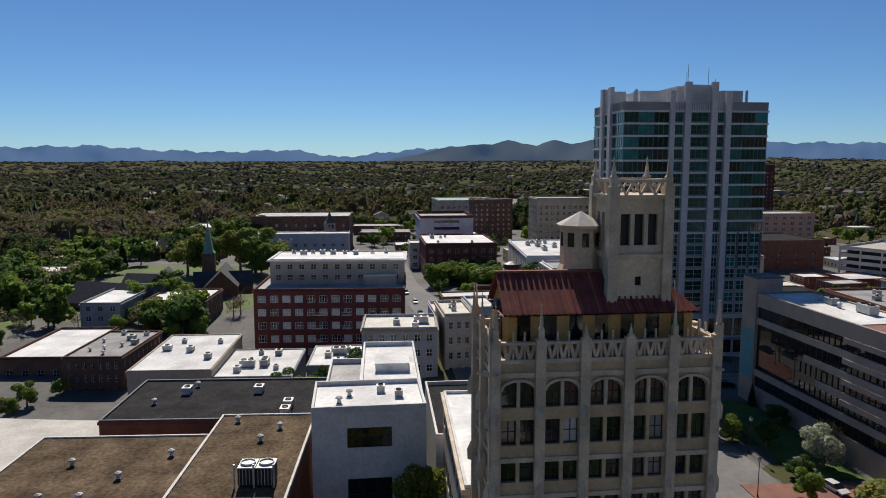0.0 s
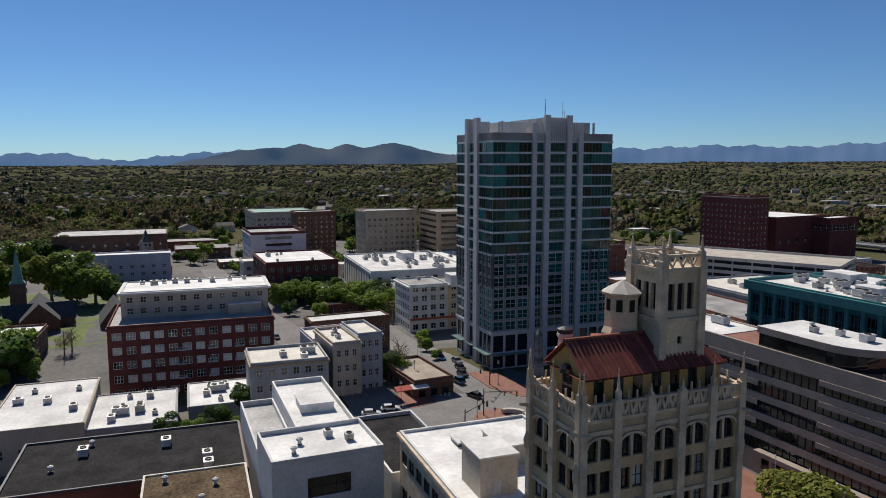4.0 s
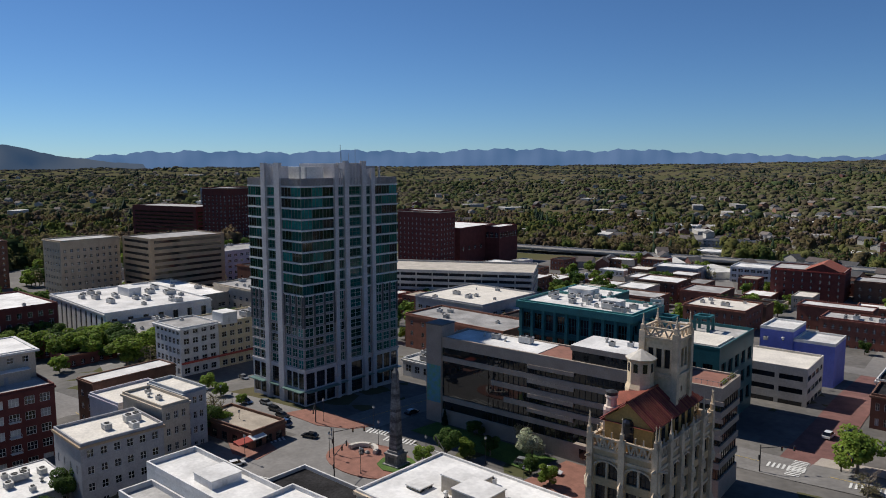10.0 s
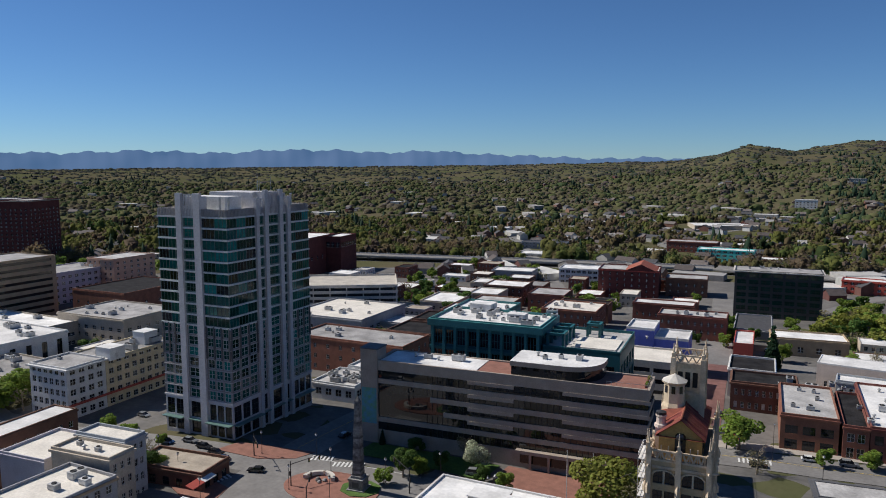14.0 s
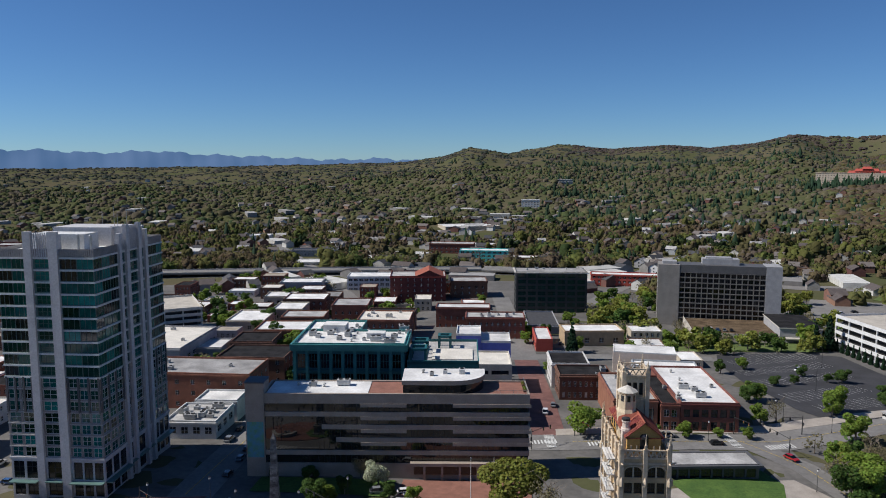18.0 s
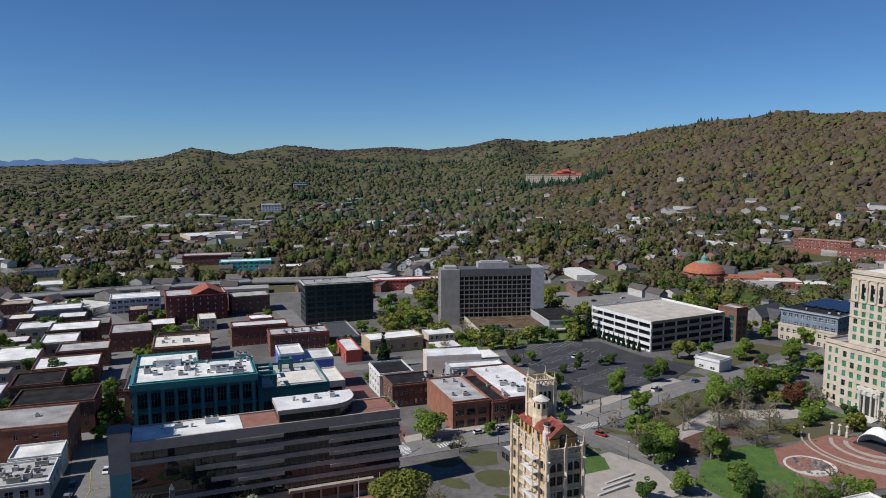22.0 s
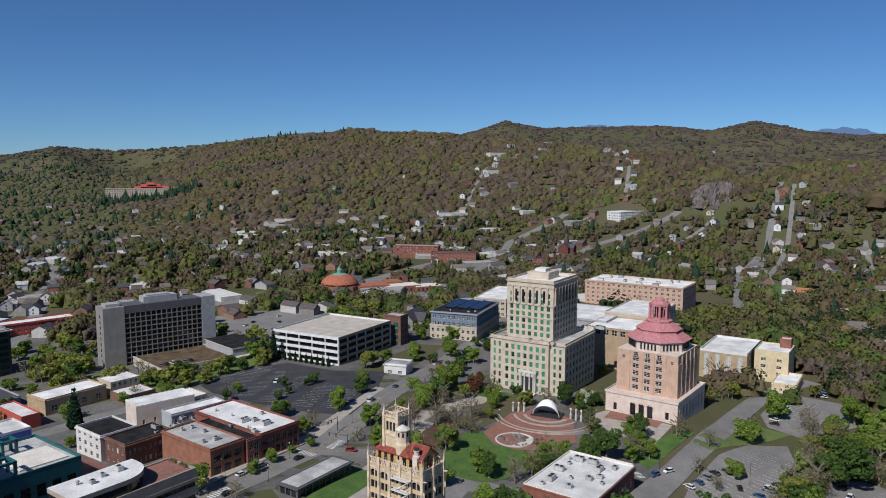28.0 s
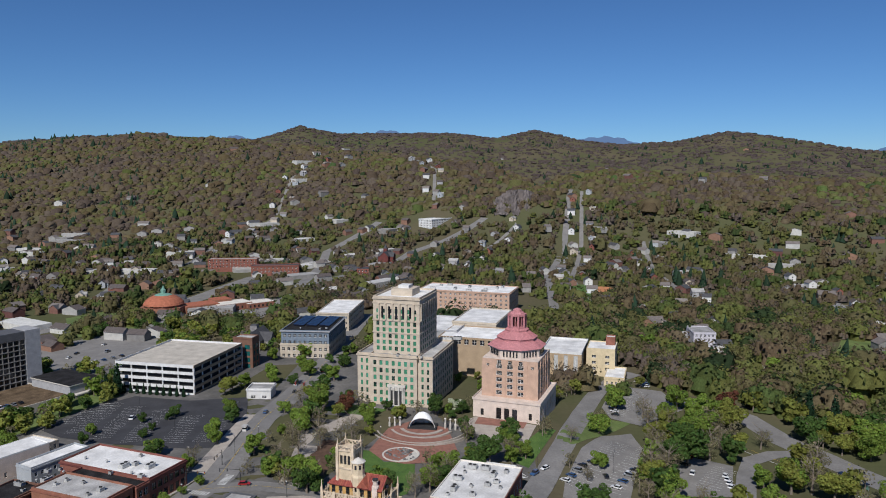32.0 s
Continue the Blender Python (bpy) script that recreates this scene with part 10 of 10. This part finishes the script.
# Small shops and sheds that fill the back lots: zone, turn, count.
IRNG = random.Random(21)
WALLS = [("brown_brick", "brown brick"), ("red_brick", "red brick"), ("grey_stucco", "grey rendered"), ("beige_stucco", "beige rendered"), ("orange_brick", "orange brick"), ("white_stucco", "white rendered")]
TOPS = [("white_membrane", "white"), ("grey_membrane", "grey"), ("black_roof", "black"), ("white_membrane", "white"), ("tan_gravel", "tan"), ("cream_membrane", "cream")]
for x0, x1, y0, y1, rot, count in ((-165, 0, 100, 390, 6, 32), (-320, -140, -58, 140, 4, 12), (-480, -330, -200, 330, 4, 16), (84, 130, 140, 215, 3, 3), (-300, -150, 150, 330, 5, 12), (-330, -130, -245, -150, 3, 4)):
    done = 0
    for _ in range(count * 25):
        w, d = IRNG.uniform(9, 20), IRNG.uniform(10, 20)
        x, y = IRNG.uniform(x0, x1), IRNG.uniform(y0, y1)
        if not free(x + w / 2, y + d / 2, max(w, d) * 0.5 + 1.0):
            continue
        (wall, ww), (top, tw) = IRNG.choice(WALLS), IRNG.choice(TOPS)
        g, h = g_at(x + w / 2, y + d / 2), IRNG.choice((4.2, 4.8, 7.6, 8.2))
        rows = fl(1 if h < 5 else 2, 3.7, 1.0, 1.8)
        n = max(3, round(w / 3.2))
        building("back_lot_shop", "low %s shop with a %s flat roof" % (ww, tw), "shop", x, y, rot, w, d, g, g + h, wall, top, {"S": (n, 0.45, rows), "E": (max(3, round(d / 4)), 0.35, rows)}, cornice=0, rim=0.4)
        CITY.append(("back_lot_shop", "", x, y, rot, w, d))
        done += 1
        if done == count:
            break

SOFT = ("leaf_bud", "leaf_yellow", "leaf_spring", "leaf_bud", "leaf_deep", "leaf_yellow")
GREEN = ("leaf_spring", "leaf_deep", "leaf_spring", "leaf_bud", "leaf_deep")
grove(70, 196, 345, -235, -62, 9, 18, SOFT, 1)
grove(26, 136, 256, -32, 112, 6, 11, ("leaf_bud", "leaf_spring", "leaf_bud", "leaf_deep"), 5, 2.5)
for x, y, h, k in ((152, 38, 13, "leaf_spring"), (156, 45, 12, "leaf_spring"), (148, 47, 9, "leaf_bud"), (186, 71.5, 10, "leaf_bud"), (197, 74, 12, "leaf_spring"), (203, 80, 9, "leaf_spring"), (218, 85, 9, "leaf_spring"), (235, 90, 10, "leaf_spring"), (281, 131, 12, "leaf_spring"), (287, 137, 10, "leaf_spring"),
                   (275, 116, 6, "leaf_deep"), (166, 97, 8, "leaf_spring"), (203, 122, 9, "leaf_spring"), (231, 59, 6, "leaf_spring"), (46, 225, 8, "leaf_spring"), (44, 240, 8, "leaf_spring"), (61, 222, 7, "leaf_spring"), (42, 256, 9, "leaf_deep")):
    tree(x, y, h, k, 1.15)
joined_grove("garden trees round the churches", 130, -345, -112, -245, -118, 8, 17, GREEN, 2, 3.0)
joined_grove("garden trees round the hotel and its car parks", 210, 96, 345, 190, 345, 6, 13, SOFT, 3, 2.5)
joined_grove("trees between low shops", 110, -170, -10, 90, 390, 6, 12, GREEN, 4, 2.0)
joined_grove("green trees along western streets", 110, -480, -330, -220, 330, 8, 14, GREEN, 6, 3.0)
joined_grove("trees along streets near the square", 34, -330, -120, -60, 120, 7, 11, GREEN, 7, 3.0)
joined_grove("garden trees beyond the courthouse", 190, 300, 480, -60, 330, 7, 14, SOFT, 8, 3.0)
joined_grove("budding trees in the park and on the lawns", 60, 140, 345, -60, 118, 6, 11, ("leaf_bud", "leaf_spring", "leaf_bud", "leaf_deep", "leaf_yellow"), 9, 2.5)
joined_grove("mixed trees on the slope below the park", 80, 200, 430, -245, -66, 9, 17, SOFT, 10, 3.0)


# ---- red sign by the avenue ----
T = thing("pole_sign", "red sign panel on a steel pole beside the avenue", "sign", 250, 117, g_at(250, 117), 24)
part("pole", Build().lathe(0, 0, [(0.16, -0.3), (0.14, 6.0), (0.0, 6.05)], 8), "steel", T)
part("panel", Build().box(-1.9, 1.9, -0.15, 0.15, 4.9, 6.9), "awning_red", T, "red sign panel")
part("frame", Build().box(-2.0, 2.0, -0.18, 0.18, 6.9, 7.05), "steel", T)


# ---- woods ----
def crown_mesh(name, verts, quads, tris, material, tone):
    me = bpy.data.meshes.new(name)
    nq, nt = len(quads), len(tris)
    me.vertices.add(len(verts))
    me.vertices.foreach_set("co", verts.reshape(-1).astype(np.float32))
    me.loops.add(4 * nq + 3 * nt)
    me.loops.foreach_set("vertex_index", np.concatenate((quads.reshape(-1), tris.reshape(-1))).astype(np.int32))
    me.polygons.add(nq + nt)
    me.polygons.foreach_set("loop_start", np.concatenate((np.arange(nq) * 4, 4 * nq + np.arange(nt) * 3)).astype(np.int32))
    me.polygons.foreach_set("loop_total", np.concatenate((np.full(nq, 4), np.full(nt, 3))).astype(np.int32))
    me.update(calc_edges=True)
    me.polygons.foreach_set("use_smooth", [True] * (nq + nt))
    me.attributes.new("crown", "FLOAT", "POINT").data.foreach_set("value", tone.astype(np.float32))
    me.materials.append(MATS[material])
    return me


def lumps(centre, radius, height, rng, k=5, cone=False, drop=0.3):
    """Many ragged rounded leaf masses: two rings and a tip each."""
    n = len(centre)
    ang = rng.uniform(0, 6.28, (n, 1)) + 2 * math.pi * np.arange(k) / k
    rings = []
    for r, z, turn in (((1.0, 0.0, 0.0), (0.55, 0.45, 0.5)) if cone else ((1.0, -drop, 0.0), (0.7, 0.7, 0.5))):
        a = ang + turn * 2 * math.pi / k + rng.normal(scale=0.12, size=(n, k))
        rr = r * radius[:, None] * rng.uniform(0.78, 1.2, (n, k))
        zz = height[:, None] * (z + rng.uniform(-0.12, 0.12, (n, k)))
        rings.append(np.stack((np.cos(a) * rr, np.sin(a) * rr, zz), -1))
    tip = np.stack((rng.normal(scale=0.14, size=n) * radius, rng.normal(scale=0.14, size=n) * radius, height * rng.uniform(0.85, 1.0, n) * (1.15 if cone else 1.0)), -1)[:, None, :]
    v = np.concatenate(rings + [tip], 1) + centre[:, None, :]
    base = (np.arange(n) * (2 * k + 1))[:, None, None]
    i, j = np.arange(k), (np.arange(k) + 1) % k
    quads = base + np.stack((i, j, k + j, k + i), -1)[None]
    tris = base + np.stack((k + i, k + j, np.full(k, 2 * k)), -1)[None]
    return v.reshape(-1, 3), quads.reshape(-1, 4), tris.reshape(-1, 3)


def woods(name, label, n, r0, r1, size, material, seed, th0=-125, th1=112, clear=None, lobes=1, tall=0.85, cone=False, patchy=None, within=None, k=5, sprays=0, leaf=0.085, lean=0.0):
    """A wood in one mesh; every crown is one or several leaf masses."""
    rng = np.random.default_rng(seed)
    m = n * (4 if within is None else 60 if n < 1000 else 4)
    r = np.sqrt(rng.uniform(r0 ** 2, r1 ** 2, m))
    th = np.radians(rng.uniform(th0, th1, m))
    x, y = EYE[0] + r * np.sin(th), EYE[1] + r * np.cos(th)
    keep = np.ones(m, bool)
    if patchy is not None:
        keep &= (waves(x * 2.3 + seed * 37, y * 2.3) + rng.normal(scale=0.5, size=m)) > patchy
    if clear is not None:
        keep &= ~clear(x, y)
    if within is not None:
        keep &= within(x, y)
    x, y = x[keep][:n], y[keep][:n]
    c = len(x)
    s = size * np.exp(rng.normal(-0.06, 0.3, c))
    z = land(x, y)
    # The kind of tree runs in drifts, from bare over budding to leafed and dark.
    tone = np.clip(0.46 + lean + 0.11 * waves(x * 1.9 + seed * 53, y * 1.9) + rng.normal(scale=0.2, size=c), 0, 1)
    bare = tone < 0.33
    if lobes == 1 and not cone:
        # Some crowns lean on a second, smaller one.
        a, f = rng.uniform(0, 6.28, c), rng.random(c) < 0.55
        x, y, z = np.concatenate((x, (x + np.cos(a) * s * 0.5)[f])), np.concatenate((y, (y + np.sin(a) * s * 0.5)[f])), np.concatenate((z, z[f]))
        s, tone = np.concatenate((s, s[f] * 0.68)), np.concatenate((tone, tone[f]))
    if lobes == 1:
        v, q, t = lumps(np.stack((x, y, z + s * (0.05 if cone else 0.04)), -1), s * 0.53, s * tall, rng, k, cone)
        tones = np.repeat(tone, 2 * k + 1)
    else:
        thin = np.where(bare, 0.72, 1.0)
        cs, rs, hs = [np.stack((x, y, z + s * 0.2), -1)], [s * 0.4 * thin], [s * tall * 0.74 * thin]
        for i in range(lobes - 1):
            a, far = 6.28 * i / (lobes - 1) + rng.uniform(-0.5, 0.5, c), rng.uniform(0.2, 0.36, c) * s
            cs.append(np.stack((x + np.cos(a) * far, y + np.sin(a) * far, z + s * rng.uniform(0.22, 0.52, c)), -1))
            rs.append(s * rng.uniform(0.17, 0.27, c) * thin)
            hs.append(s * rng.uniform(0.2, 0.34, c) * thin)
        v, q, t = lumps(np.concatenate(cs), np.concatenate(rs), np.concatenate(hs), rng, k)
        tones = np.tile(np.repeat(tone, 2 * k + 1).reshape(c, -1), (lobes, 1)).reshape(-1)
    if sprays:
        # Loose leaf sprays break the outline of every crown; on bare trees they are thin twigs.
        o = rng.normal(size=(c, sprays, 3))
        o[..., 2] = np.abs(o[..., 2])
        o /= np.linalg.norm(o, axis=2)[..., None]
        p = np.stack((x[:c], y[:c], z[:c] + s[:c] * 0.4), -1)[:, None] + o * s[:c, None, None] * np.array((0.5, 0.5, tall * 0.66)) * rng.uniform(0.8, 1.08, (c, sprays, 1))
        u = np.cross(o, rng.normal(size=o.shape))
        u /= np.linalg.norm(u, axis=2)[..., None]
        w = np.cross(o + rng.normal(scale=0.4, size=o.shape), u)
        w /= np.linalg.norm(w, axis=2)[..., None]
        e = (s[:c, None, None] * leaf) * rng.uniform(0.6, 1.5, (c, sprays, 1))
        twig = np.where(bare, 0.34, 1.0)[:, None, None]
        u, w = np.where(bare[:, None, None], o * 1.5, u) * e, w * e * twig
        more = np.stack((p - u - w * 0.5, p + u * 0.3 - w, p + u + w * 0.4, p - u * 0.4 + w), 2).reshape(-1, 3)
        q = np.concatenate((q, len(v) + np.arange(len(more)).reshape(-1, 4)))
        v, tones = np.concatenate((v, more)), np.concatenate((tones, np.repeat(tone[:c], sprays * 4)))
    return tagged(new(name, crown_mesh(name, v, q, t, material, tones)), label, "trees", kind="stuff")


BOXES = [(x, y, max(w, d)) for _, _, x, y, _, w, d, *_ in CITY]


def built_up(x, y):
    bad = (x > -470) & (x < 345) & (y > -170) & (y < 330)
    bad |= (x > 150) & (x < 330) & (y > -120) & (y < 120)
    for bx, by, s in BOXES:
        bad |= np.hypot(x - bx - s * 0.4, y - by - s * 0.3) < s * 0.75 + 4
    for hx, hy in HOMES:
        bad |= (np.abs(x - hx + 2) < 9) & (np.abs(y - hy + 3) < 9)
    for _, _, pts, wd in ROADS:
        for (ax, ay), (cx, cy) in zip(pts, pts[1:]):
            l2 = (cx - ax) ** 2 + (cy - ay) ** 2
            t = np.clip(((x - ax) * (cx - ax) + (y - ay) * (cy - ay)) / l2, 0, 1)
            bad |= np.hypot(x - ax - t * (cx - ax), y - ay - t * (cy - ay)) < wd * 0.5 + (8 if wd > 11 else 1.5)
    bad |= (x > -430) & (x < 140) & (y > 300) & (y < 405 + (x + 420) * 0.13)
    for ox, oy, rr in OPEN:
        bad |= np.hypot(x - ox, y - oy) < rr
    return bad


# Open ground: fields, yards and car parks.
OPEN = [(692, 61, 32), (520, -190, 45), (600, 420, 40), (420, 320, 55), (250, 380, 50), (330, 420, 40), (480, 160, 35), (600, 250, 30), (160, 470, 40), (300, -60, 30), (240, -70, 60), (-40, 870, 62), (-10, 810, 40),
        (-250, 640, 40), (-60, 640, 45), (-350, 440, 50), (450, 480, 40), (-560, -60, 60), (-640, 120, 60), (280, -140, 28), (1018, 255, 26), (1008, 290, 20), (1028, 222, 18), (15, 545, 38), (-20, 540, 30), (655, 1416, 17), (680, 1406, 17), (705, 1396, 17), (730, 1385, 17), (755, 1374, 17), (783, 1358, 16)]
def ridge_side(x, y):
    """Heights and headings where the bare brown woods take over."""
    th, r = np.degrees(np.arctan2(x - EYE[0], y - EYE[1])), np.hypot(x - EYE[0], y - EYE[1])
    return np.where(th > 22, r > np.interp(th, NEAR_HILLS[:, 0], NEAR_HILLS[:, 2]) + 120, r > 2900)


def low_side(x, y):
    return ~ridge_side(x, y)


woods("garden_woods", "mixed spring trees in gardens close round the town", 4600, 320, 640, 12, "wood_garden", 1, clear=built_up, lobes=5, sprays=60, tall=0.8, leaf=0.046, k=5, lean=0.07)
woods("suburb_woods", "mixed spring trees between the houses of the suburbs", 12500, 620, 1120, 11.5, "wood_garden", 2, clear=built_up, lobes=4, sprays=10, tall=0.5, k=4, leaf=0.06, lean=0.05)
woods("garden_pines", "dark conifers among the garden trees", 480, 320, 1100, 7, "wood_pine", 4, clear=built_up, tall=1.8, cone=True, patchy=0.2, k=7, sprays=10)
woods("valley_woods", "green and budding woods of the western valley", 22000, 1080, 2300, 11.5, "wood_valley", 5, -125, 27, built_up, tall=0.4, k=5)
woods("slope_woods", "olive and brown budding woods on the eastern slopes", 20000, 1080, 2350, 11.5, "wood_slope", 6, 23, 112, built_up, within=low_side, tall=0.42, k=5, lean=-0.04)
def inn_front(x, y):
    """A belt of conifers below the hillside inn."""
    dx, dy = x - 640, y - 1411
    u, v = dx * 0.9135 - dy * 0.4067, dx * 0.4067 + dy * 0.9135
    return (u > -15) & (u < 180) & (v > -60) & (v < -6)


woods("inn_pines", "dark conifers below the hillside inn", 230, 1300, 1800, 9, "wood_pine", 28, 15, 35, tall=1.75, cone=True, within=inn_front)
woods("slope_pines", "dark conifers on the slopes", 3000, 1000, 2800, 7.5, "wood_pine", 8, tall=1.3, cone=True, patchy=0.8)
woods("valley_pines", "dark conifers across the northern valley", 1500, 1000, 2600, 7.5, "wood_pine", 18, 2, 40, tall=1.4, cone=True, patchy=0.5)
woods("far_valley_woods", "distant woods across the western valley", 18000, 2200, 4300, 14, "wood_distant_haze", 9, -125, 28, tall=0.22, k=4)
woods("far_slope_woods", "distant budding woods before the ridges", 4000, 2200, 2700, 12, "wood_slope", 10, 24, 45, within=low_side, k=4, tall=0.3)
woods("ridge_woods", "bare brown woods on the high ridges", 22000, 1300, 4000, 14, "wood_ridge", 11, 4, 112, within=ridge_side, k=4, tall=0.26, lean=-0.1)
